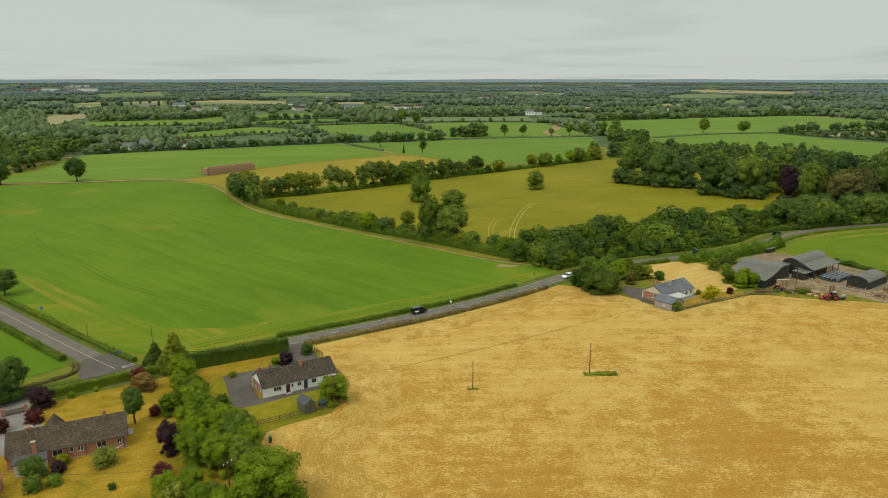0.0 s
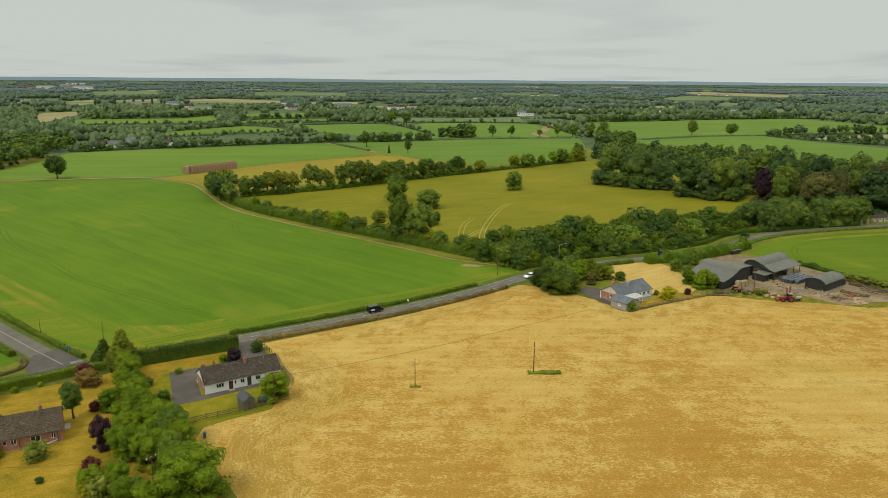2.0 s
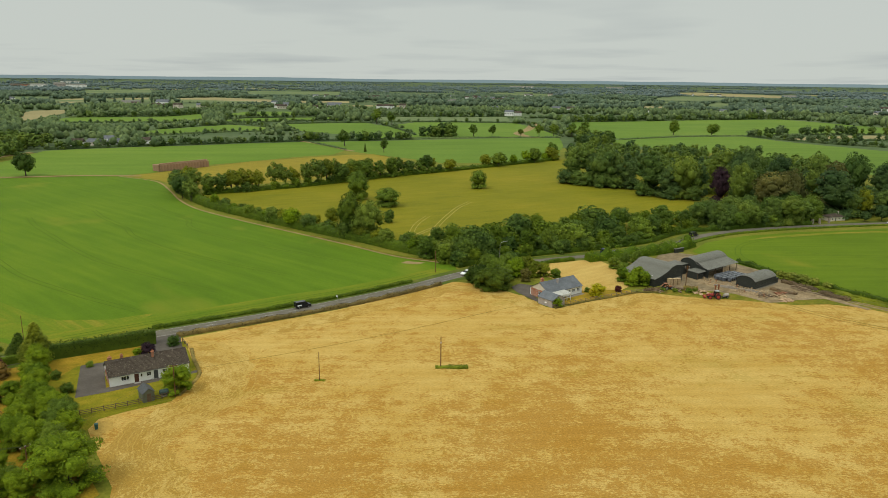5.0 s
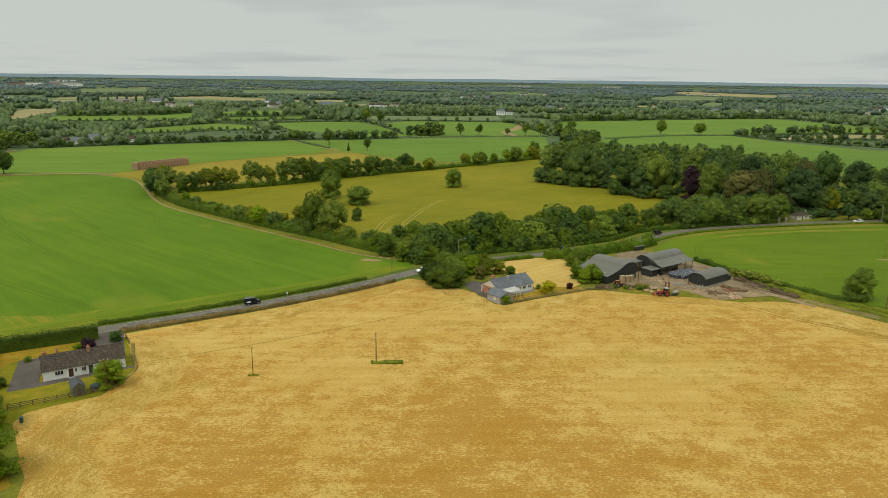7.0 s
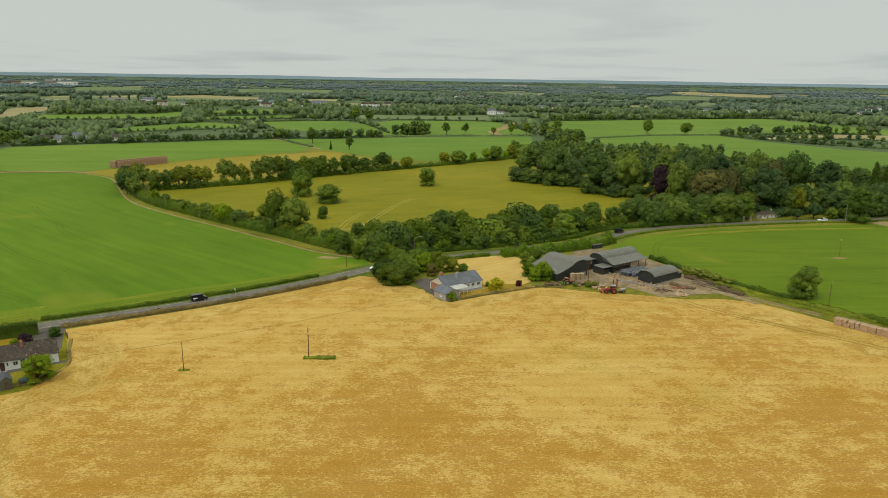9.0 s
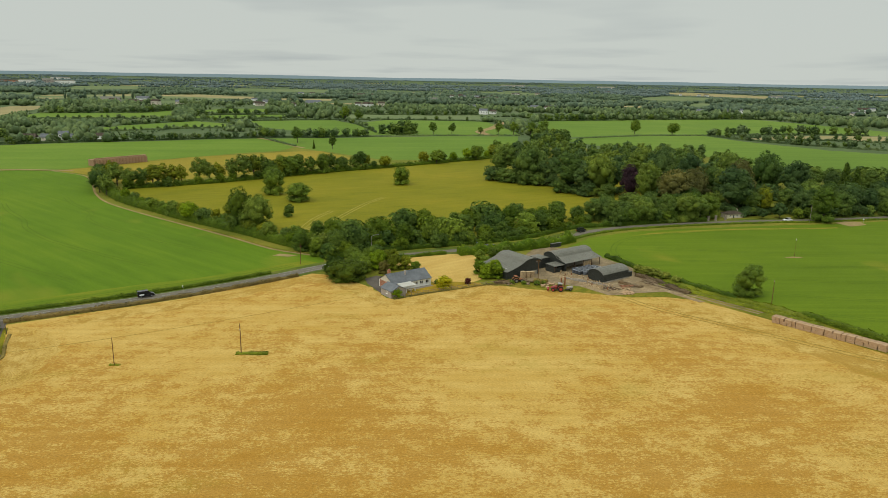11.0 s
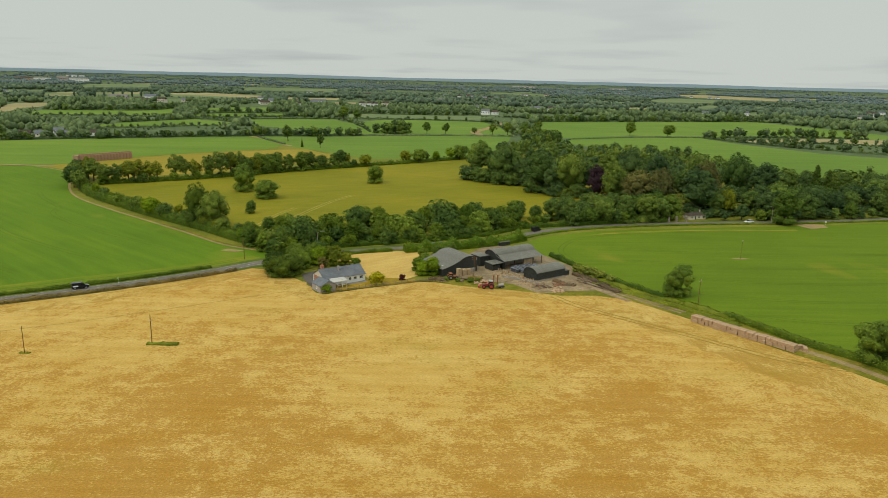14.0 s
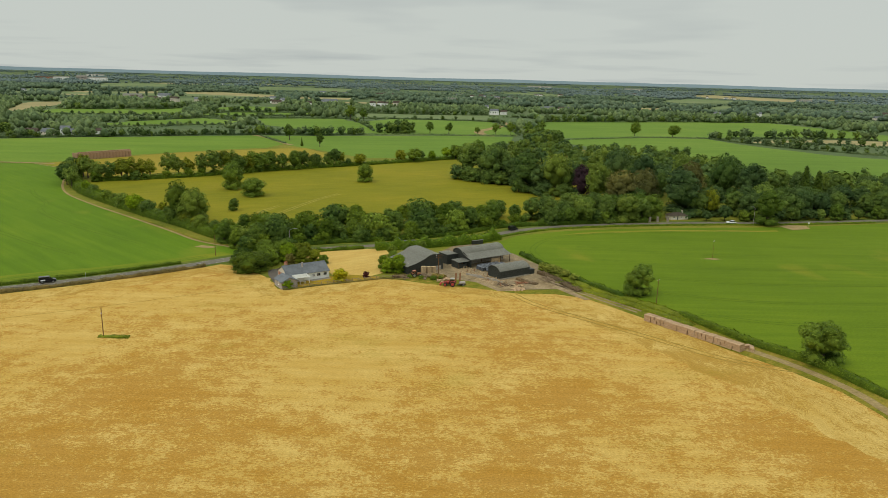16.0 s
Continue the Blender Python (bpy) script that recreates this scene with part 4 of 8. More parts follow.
def hedge(name, pts, w, h, size, mat, label, density=1.0, seed=5, ragged=0.25, box=False, group="", category="hedge"):
    """A hedge along a line: a leafy bank with an uneven top."""
    rs = np.random.RandomState(seed)
    line = smooth_line(pts, 1.5)
    L = np.array([p[:] for p in line])
    S = np.array([side(line, i)[:] for i in range(len(line))])
    seg = np.linalg.norm(np.diff(L, axis=0), axis=1)
    run = np.concatenate([[0], np.cumsum(seg)])
    total = run[-1]

    def prof(s):
        return 1 + ragged * np.array([noise.noise((x / 3.5, seed * 3.7, 0)) + 0.6 * noise.noise((x / 1.2, seed * 1.3, 4)) for x in s])

    n = int(total * (2 * h + w) / (size * size) * 0.75 * density)
    s = rs.uniform(0, total, n)
    th = rs.uniform(0, math.pi, n)
    i = np.clip(np.searchsorted(run, s) - 1, 0, len(seg) - 1)
    t = ((s - run[i]) / seg[i])[:, None]
    base, sd = L[i] + (L[i + 1] - L[i]) * t, S[i]
    pw = 0.4 if box else 0.75
    cx = np.sign(np.cos(th)) * np.abs(np.cos(th)) ** pw * w / 2
    cz = np.abs(np.sin(th)) ** pw
    k = prof(s)
    out = rs.uniform(0.9, 1.12, n)
    p = base + sd * (cx * out * (0.6 + 0.4 * k))[:, None]
    p[:, 2] = np.maximum(cz * h * k * out, 0.05)
    nr = sd * np.cos(th)[:, None] + np.array((0, 0, 1.0)) * np.sin(th)[:, None]
    v, f = kites(rs, p, nr, size)
    verts, faces = [tuple(x) for x in v], [tuple(x) for x in f]
    o, ring = len(verts), 9
    kk = prof(run)
    for j in range(len(L)):
        for a in np.linspace(0, math.pi, ring):
            x = math.copysign(abs(math.cos(a)) ** pw, math.cos(a)) * w / 2 * 0.88
            z = abs(math.sin(a)) ** pw * h * kk[j] * 0.9
            q = L[j] + S[j] * x
            verts.append((q[0], q[1], max(0.0, z)))
    for j in range(len(L) - 1):
        for a in range(ring - 1):
            c = o + j * ring + a
            faces.append((c, c + 1, c + ring + 1, c + ring))
    e = o + (len(L) - 1) * ring
    faces += [tuple(range(o, o + ring)), tuple(range(e + ring - 1, e - 1, -1))]
    return tagged(new(name, mesh_of(name, verts, faces, mat)), label, category, group)


def row(pts, spacing, kinds, h, jitter, mats, seed, label, name="tree", category="tree", group="", skip=0.0, bulk=None):
    """Trees along a line, unevenly spaced."""
    rng = random.Random(seed)
    line = smooth_line(pts, 1.0)
    d, i = 0.0, 0
    while i < len(line):
        p = line[i]
        if rng.random() >= skip:
            kd = rng.choice(kinds)
            cat, nm = ("bush", "bush") if kd == "thicket" else (category, name)
            tree(kd, p.x + rng.uniform(-jitter, jitter), p.y + rng.uniform(-jitter, jitter), rng.uniform(*h), rng.choice(mats), rng.uniform(0.85, 1.25), rng.randrange(3), label, cat, nm, group, bulk=bulk)
        i += max(1, round(spacing * rng.uniform(0.6, 1.4)))


def inside(p, poly):
    c = False
    for i in range(len(poly)):
        (x1, y1), (x2, y2) = poly[i - 1], poly[i]
        if (y1 > p[1]) != (y2 > p[1]) and p[0] < (x2 - x1) * (p[1] - y1) / (y2 - y1) + x1:
            c = not c
    return c


def grove(poly, gap, kinds, h, mats, seed, label, group, holes=(), limit=400, bulk=None, bulk_from=0):
    """Woodland: trees scattered over a patch of ground, no two closer than gap."""
    rng = random.Random(seed)
    xs, ys = [p[0] for p in poly], [p[1] for p in poly]
    put = []
    for _ in range(limit * 40):
        p = (rng.uniform(min(xs), max(xs)), rng.uniform(min(ys), max(ys)))
        if len(put) < limit and inside(p, poly) and all(math.dist(p, q) > gap for q in put) and not any(math.dist(p, c[:2]) < c[2] for c in holes):
            put.append(p)
            kd = rng.choice(kinds)
            nm = "bush" if kd == "thicket" else "tree"
            tree(kd, *p, rng.uniform(*h), rng.choice(mats), rng.uniform(0.9, 1.2), rng.randrange(3), label, nm, nm, group, bulk=bulk if bulk is None or p[1] > bulk_from else None)

# ---- hedgerows, woods and single trees ----
FAR = []
HR = "leafy hedgerow tree beside the fields"
GREENS = [L_MID, L_MID, L_DARK, L_OLIVE, L_BRIGHT]
# hedgerow between the green crop and the meadow
LINE_A = [(-128, 413), (-108, 376), (-84, 344), (-54, 316), (-31, 296), (-2, 273), (17, 256), (38, 241)]
hedge("hedgerow", [(p[0] + 3.0, p[1] + 2.6) for p in LINE_A], 7.0, 3.6, 0.5, L_HEDGE, "overgrown hedgerow of mixed bushes beside the green crop", 0.8, 3, 0.5)
row([(-124, 412), (-112, 385), (-100, 366)], 7, ["field", "ash"], (8, 13), 2.5, [L_WOOD, L_OLIVE, L_WOOD_PALE], 4, HR, group="trees of the hedgerow")
row([(p[0] + 3, p[1] + 3) for p in LINE_A[2:]], 6, ["thicket", "field", "field"], (4.0, 7.5), 1.5, [L_MID, L_WOOD, L_OLIVE, L_WOOD_PALE, L_GARDEN], 5, HR, group="trees of the hedgerow", skip=0.1)
row([(p[0] + 8, p[1] + 8) for p in LINE_A[3:7]], 7, ["thicket"], (3.0, 5.0), 2.5, [L_OLIVE, L_MID, L_HEDGE], 6, "dense bush of the hedgerow", "bush", "bush", group="trees of the hedgerow", skip=0.25)
tree("parkland", -6.5, 283, 18.0, L_CONIFER, 0.66, 0, "dark conifer in the hedgerow", name="conifer_tree")
tree("parkland", 2.5, 279, 15.5, L_WOOD_PALE, 0.95, 1, "rounded grey-green tree in the hedgerow")
tree("field", -33, 300, 8.5, L_BRIGHT, 1.1, 1, "bright round tree in the hedgerow")
tree("field", -16, 306, 8.0, L_OLIVE, 1.0, 2, "pale loose tree at the meadow's edge")
# hedgerow behind the meadow
LINE_B = [(-118, 402), (-100, 388), (-55, 418), (-9, 464), (47, 511), (129, 586)]
hedge("hedgerow", LINE_B[1:], 5.0, 2.6, 0.9, L_HEDGE, "overgrown hedgerow along the far side of the meadow", 0.7, 7, 0.5)
row([(-118, 408), (-98, 393), (-60, 418), (-25, 450)], 7, ["ash", "ash", "ash"], (11, 16), 2.5, [L_WOOD_PALE, L_OLIVE, L_OLIVE], 8, HR, group="trees of the hedgerow")
row([(-30, 442), (-9, 466), (30, 498)], 7, ["wood", "field", "ash"], (9, 13.5), 2.5, [L_MID, L_DARK, L_DARK, L_OLIVE], 9, HR, group="trees of the hedgerow")
row([(-98, 388), (-55, 417), (-9, 462), (35, 500)], 6, ["thicket"], (3.5, 6.0), 1.5, [L_DARK, L_HEDGE, L_MID], 19, "dense bush of the hedgerow", "bush", "bush", group="trees of the hedgerow", skip=0.25)
row([(38, 504), (80, 540), (129, 586)], 11, ["ash", "field", "thicket"], (6, 12), 2.0, GREENS, 10, HR, group="trees of the hedgerow", skip=0.12)
# parkland trees in the meadow
tree("parkland", -13.4, 376, 16.0, L_MID, 0.85, 2, "tall leafy parkland tree standing in the meadow", group="parkland trees")
tree("parkland", 4.0, 356, 10.0, L_MID, 1.45, 2, "broad low parkland tree standing in the meadow", group="parkland trees")
tree("parkland", 54.6, 421, 11.0, L_MID, 1.1, 1, "rounded parkland tree standing in the meadow", group="parkland trees")
tree("thicket", 8.5, 313, 6.0, L_DARK, 0.75, 1, "small dark bush standing in the meadow", "bush", "bush")
tree("thicket", -4, 305, 4.5, L_MID, 1.2, 2, "bush at the edge of the meadow", "bush", "bush")
tree("bush", 0, 296, 2.8, L_MID, 1.4, 2, "low bush at the edge of the meadow", "bush", "bush")
# belt of trees between the meadow and the road
BELT = [(22, 251), (34, 236), (44, 238), (58, 248), (76, 256), (98, 265), (117, 276), (132, 292), (150, 306), (135, 318), (112, 305), (84, 289), (60, 277), (36, 266)]
grove([(x - 2.2, y + 3.6) for x, y in BELT], 6.8, ["field", "wood", "thicket"], (6.0, 10.5), [L_MID, L_DARK, L_MID, L_DARK, L_HEDGE], 12, "dense leafy tree in the roadside belt", "trees of the roadside belt")
row([(38, 237), (56, 249), (74, 257), (96, 266.5), (117, 279), (132, 295), (150, 306)], 5, ["thicket"], (3.0, 5.5), 1.2, [L_MID, L_HEDGE, L_DARK], 13, "thick bush under the roadside trees", "bush", "bush", "bushes of the roadside belt")
row([(34, 243), (53, 254), (71, 262), (93, 272), (114, 285), (130, 301)], 5, ["thicket"], (4.0, 6.5), 2.0, [L_DARK, L_HEDGE], 18, "thick bush under the roadside trees", "bush", "bush", "bushes of the roadside belt")
hedge("hedgerow", [(38, 235.5), (56, 248), (74, 256.7), (96, 265.8), (117, 277.5), (135, 295), (158, 304.5), (182, 313), (205, 319)], 2.6, 2.0, 0.6, L_HEDGE, "ragged roadside hedge under the trees", 0.8, 17, 0.5)
# the wood: roadside front, two meadow clumps, the great trees that stand out, and the mass behind them
WOOD_FRONT = [(150, 306), (170, 309), (200, 320), (210, 328), (206, 342), (172, 332), (148, 320)]
grove(WOOD_FRONT, 7.5, ["field", "wood", "parkland"], (10, 13.5), [L_WOOD, L_WOOD_PALE, L_MID, L_WOOD], 14, "leafy tree of the roadside wood", "trees of the wood")
grove([(232, 338), (262, 335), (300, 343), (345, 357), (430, 383), (430, 410), (345, 384), (300, 366), (240, 352)], 9.0, ["wood", "parkland"], (12, 16.5), [L_WOOD, L_WOOD_DARK, L_WOOD_PALE, L_WOOD], 28, "tall broadleaf tree of the roadside wood", "trees of the wood")
row([(158, 305), (182, 314), (205, 321)], 6, ["thicket", "field"], (5, 8), 1.0, [L_WOOD, L_MID], 15, "leafy bush at the edge of the wood", "bush", "bush", "bushes of the wood")
row([(236, 328), (262, 331.5), (286, 338), (331, 350), (400, 371)], 7, ["thicket", "field"], (5, 8), 1.0, [L_WOOD, L_MID, L_WOOD_DARK], 16, "leafy bush at the edge of the wood", "bush", "bush", "bushes of the wood")
BIG = "great leafy beech at the edge of the wood"
for kd, x, y, h, w, mt, lab in (
        ("wood", 119, 454, 23.5, 19, L_WOOD, BIG), ("parkland", 134, 436, 25, 21, L_WOOD, BIG), ("wood", 147, 431, 18, 17, L_WOOD_DARK, BIG), ("parkland", 131, 450, 20, 16, L_WOOD_DARK, BIG), ("wood", 143, 447, 20, 16, L_WOOD, BIG), ("thicket", 113, 447, 9, 12, L_WOOD_DARK, BIG), ("thicket", 124, 437, 9, 11, L_WOOD, BIG), ("thicket", 140, 427, 8, 11, L_WOOD, BIG), ("thicket", 132, 430, 9, 12, L_WOOD, BIG), ("thicket", 149, 424, 8, 10, L_WOOD_DARK, BIG), ("thicket", 118, 441, 9, 11, L_WOOD, BIG),
        ("wood", 155, 403, 23.5, 20, L_WOOD, BIG), ("parkland", 169, 391, 24, 20, L_WOOD_PALE, BIG), ("wood", 161, 394, 17, 15, L_WOOD_DARK, BIG), ("wood", 178, 397, 19, 15, L_WOOD_DARK, BIG), ("thicket", 149, 399, 8, 10, L_WOOD, BIG), ("thicket", 173, 384, 8, 10, L_WOOD, BIG), ("thicket", 162, 388, 8, 11, L_WOOD_DARK, BIG),
        ("wood", 180.5, 367, 21.0, 12, L_COPPER, "dark purple copper beech in the wood"), ("wood", 186.0, 357, 24.5, 14, L_WOOD_PALE, "tall pale green tree in the wood"),
        ("wood", 197, 411, 26, 20, L_WOOD_PALE, BIG), ("parkland", 206, 395, 28, 20, L_WOOD_DARK, BIG), ("wood", 215, 377, 26, 17, L_WOOD_DARK, BIG), ("parkland", 219, 392, 25, 18, L_WOOD, BIG),
        ("parkland", 198, 347, 21, 20, L_BROWN, "bronze-leaved spreading tree in the wood"), ("parkland", 209, 352, 22, 17, L_BROWN, "bronze-leaved spreading tree in the wood"), ("wood", 235, 356, 25, 16, L_BROWN, "bronze-topped tree in the wood"),
        ("wood", 227, 339, 23.5, 21, L_WOOD_DARK, "broad dark tree behind the gate lodge"), ("wood", 236, 373, 28, 17, L_WOOD, BIG), ("parkland", 266, 391, 27, 18, L_WOOD, BIG), ("wood", 276, 378, 24, 17, L_WOOD_DARK, BIG), ("cone", 306, 384, 22, 11, L_CONIFER, "ragged dark pine above the wood"), ("cone", 316, 390, 19, 10, L_CONIFER, "ragged dark pine above the wood"),
        ("field", 241, 339, 14.3, 10, L_OLIVE, "pale half-bare tree beside the gate lodge"), ("wood", 262, 322, 16.5, 13, L_MID, "leafy tree leaning over the road")):
    H, W = KINDS[kd][:2]
    tree(kd, x, y, h, mt, (w / W) / (h / H), int(x), lab, "conifer" if "pine" in lab else "bush" if kd == "thicket" else "tree", "bush" if kd == "thicket" else "tree", "trees of the wood")
grove([(196, 425), (218, 404), (240, 388), (262, 402), (318, 398), (400, 420), (400, 450), (330, 450), (300, 440), (250, 470), (215, 480), (190, 470), (168, 452), (172, 428)], 11.5, ["wood", "parkland", "wood"], (11, 16), [L_WOOD, L_WOOD_DARK, L_WOOD, L_WOOD_PALE], 24, "tall broadleaf tree of the wood", "trees of the wood", holes=((280, 425, 20), (182, 408, 12)), limit=70, bulk=FAR, bulk_from=432)
grove([(142, 588), (158, 575), (175, 520), (185, 480), (250, 480), (318, 455), (320, 520), (312, 600), (262, 640), (215, 655), (160, 650), (140, 615)], 10.0, ["wood", "parkland"], (8, 12.5), [L_WOOD, L_WOOD_DARK, L_WOOD, L_WOOD_PALE], 26, "tree at the back of the wood", "trees of the wood", limit=150, bulk=FAR)
row([(330, 420), (420, 440), (560, 480)], 12, ["wood", "field"], (11, 15), 9.0, [L_WOOD, L_WOOD_DARK, L_WOOD_PALE], 25, "broadleaf tree of the wood", bulk=FAR)
# field corner trees and distant single trees
tree("field", -238, 455, 15.0, L_DARK, 1.0, 0, "lone field tree on the track")
tree("field", -277, 438, 14.0, L_DARK, 1.0, 1, "lone field tree on the track")
tree("ash", -19, 632, 12.5, L_DARK, 0.8, 1, "lone round tree on the far field track")
tree("cone", -36, 634, 8.0, L_CONIFER, 0.6, 1, "small dark conifer on the far field track", name="conifer_tree")
tree("ash", -62, 690, 15.0, L_DARK, 1.1, 2, "lone tree on the far hedge")
tree("field", 322, 884, 18.0, L_MID, 0.85, 1, "lone tree in the far pasture", group="lone pasture trees")
tree("field", 367, 877, 15.0, L_MID, 1.15, 2, "lone tree in the far pasture", group="lone pasture trees")
for x, y, h in ((70, 828, 14), (92, 832, 13), (126, 836, 9), (148, 838, 14), (166, 842, 15), (185, 832, 16), (200, 832, 18), (-62, 1044, 22), (-40, 1030, 18), (128, 600, 13), (112, 588, 9)):
    tree("ash", x, y, h, L_MID, 1.0, int(x), "hedgerow tree on the far side of the pasture", group="far hedgerow trees")
grove([(8, 822), (24, 840), (56, 838), (46, 812), (28, 806)], 9, ["wood", "parkland"], (12, 17), [L_WOOD, L_WOOD_DARK], 27, "tree of a small far copse", "trees of the far copse", bulk=FAR)
grove([(186, 700), (198, 720), (216, 762), (206, 806), (194, 828), (180, 780), (174, 724)], 9, ["wood", "parkland"], (9, 14), [L_WOOD, L_WOOD_DARK, L_WOOD_PALE], 20, "tree of a small far copse", "trees of the far copse", bulk=FAR)
# hedgerow trees and bushes: line, spacing, heights
FAR_LINES = [
    ([(-316, 622), (-294, 636), (-253, 662), (-207, 686), (-160, 715), (-106, 740)], 3.5, (4.5, 8)),
    ([(-106, 742), (-50, 755), (0, 778)], 7, (6, 11)),
    ([(0, 776), (60, 800), (172, 824)], 0, None),
    ([(-103, 729), (-79, 688), (-56, 652)], 0, None),
    ([(-330, 800), (-288, 792), (-238, 840), (-189, 868), (-148, 886)], 8, (3.5, 6)),
    ([(-325, 885), (-262, 995), (-198, 948)], 8, (4, 8)),
    ([(-482, 985), (-408, 1014), (-361, 1020), (-267, 1035), (-215, 1062), (-118, 1150)], 8, (4, 7)),
    ([(-552, 1122), (-486, 1155), (-422, 1180), (-398, 1288)], 6, (7, 12)),
    ([(-305, 1095), (-278, 1163), (-139, 1224), (-84, 1250), (56, 1262), (150, 1300)], 7, (6, 11)),
    ([(-192, 1020), (-136, 1052), (-79, 1074), (-8, 1102), (58, 1108), (148, 1102)], 30, (3, 8)),
    ([(-43, 1000), (-17, 912), (2, 837)], 18, (3, 9)),
    ([(160, 1100), (168, 966), (176, 850)], 16, (2, 8)),
    ([(225, 1138), (362, 1197), (515, 1272), (655, 1312), (700, 1290)], 5, (7, 13)),
    ([(234, 800), (327, 859), (411, 878), (432, 876)], 0, None),
    ([(412, 872), (432, 822), (470, 765), (540, 700), (640, 640), (800, 580)], 6, (5, 10)),
    ([(440, 890), (490, 906), (575, 928), (640, 922)], 10, (8, 14)),
    ([(445, 800), (522, 830), (640, 795)], 10, (3, 9)),
]
for i, (pts, sp, hh) in enumerate(FAR_LINES):
    if hh:
        row(pts, sp, ["field", "wood", "thicket"], hh, 2.5, [L_PLAIN, L_PLAIN, L_WOOD, L_WOOD_DARK], 50 + i, "tree of a far hedgerow", skip=0.12, bulk=FAR)
    hedge("far_hedge", pts, 2.6, 2.2 if hh else 1.5, 0.95, L_PLAIN, "dark field hedge between distant pastures", 0.8, 80 + i, 0.7)
LEFT_WOOD = [(-306, 478), (-302, 510), (-306, 547), (-316, 590), (-322, 625), (-345, 690), (-430, 690), (-480, 560), (-420, 470), (-345, 440)]
grove(LEFT_WOOD, 8.5, ["wood", "field"], (9, 14), [L_WOOD, L_WOOD_DARK, L_WOOD_PALE, L_WOOD], 29, "broadleaf tree of a farm copse", "trees of the farm copse", limit=230, bulk=FAR)
far_trees("far_hedgerow_trees", FAR, "hedgerows and copses between the far fields")

# trees by the right-hand boundary
tree("hedgetree", 173.4, 199, 9.5, L_MID, 1.0, 1, "round field tree in the boundary hedge", group="boundary hedge trees")
tree("hedgetree", 206.5, 148.5, 10.8, L_MID, 1.1, 2, "large round field tree in the boundary hedge", group="boundary hedge trees")
BOUND = [(141, 246), (148, 231), (157, 213), (169, 195.5), (182, 180.5), (194, 160), (205, 146), (212, 130), (230, 92), (252, 40)]
hedge("hedge", BOUND[4:], 2.8, 1.6, 0.34, L_HEDGE, "clipped field hedge between stubble and crop", 1.0, 31, 0.3)
hedge("hedge", BOUND[:4], 2.4, 1.3, 0.45, L_HEDGE, "straggling hedge behind the farmyard", 0.9, 32, 0.6)
hedge("bramble_bank", [(152, 217), (159, 206.5), (168, 196), (176, 187), (184, 176.5)], 5.0, 0.7, 0.42, L_OLIVE, "weedy bank of nettles and brambles beside the track", 0.8, 33, 0.9)
hedge("grass_bank", [(151, 211), (158, 202), (167, 192), (175, 182.5), (183, 172)], 4.0, 0.5, 0.35, L_OLIVE, "rough tussocky grass bank beside the track", 0.8, 40, 0.9, category="grass")
for x, y, h in ((147, 225, 2.6), (149, 222, 2.9), (151.5, 218.5, 3.0), (153.5, 215.6, 2.8), (156, 212.5, 2.4)):
    tree("bush", x, y, h, L_FLOWER, 1.4, int(x), "flowering elder bush behind the farmyard", "bush", "bush", "elder bushes")
# roadside hedges
LO = lambda a, b, off: [tuple((p + side(MAIN_ROAD, i) * off).xy) for i, p in enumerate(MAIN_ROAD) if a < p.x < b][::3]
hedge("hedge", LO(-42, 36, 4.7), 1.6, 1.05, 0.3, L_HEDGE, "low clipped roadside hedge beside the green crop", 1.0, 34, 0.35)
hedge("hedge", LO(-38, 37, -4.0), 1.7, 1.0, 0.32, L_DRYHEDGE, "low brown roadside hedge beside the stubble", 1.0, 35, 0.45)
hedge("hedge", LO(128, 330, -4.6), 1.4, 0.8, 0.4, L_HEDGE, "low roadside hedge beside the green crop", 0.9, 36, 0.4)
hedge("hedge", LO(80, 130, -6.2), 4.4, 3.5, 0.5, L_GARDEN, "tall bushy hedge along the farm roadside", 0.9, 37, 0.8)
hedge("hedge", LO(54, 84, -4.0), 1.6, 1.3, 0.35, L_HEDGE, "low dark hedge between paddock and road", 1.0, 41, 0.4)
SO = lambda a, b, off: [tuple((p + side(SIDE_ROAD, i) * off).xy) for i, p in enumerate(SIDE_ROAD) if a < p.x < b][::3]
hedge("hedge", SO(-200, -84, 4.8), 1.7, 1.3, 0.35, L_HEDGE, "low roadside hedge along the side road", 1.0, 38, 0.45)
hedge("hedge", SO(-200, -74, -5.0), 1.5, 1.2, 0.35, L_HEDGE, "low roadside hedge beside the green crop", 0.8, 39, 0.5)

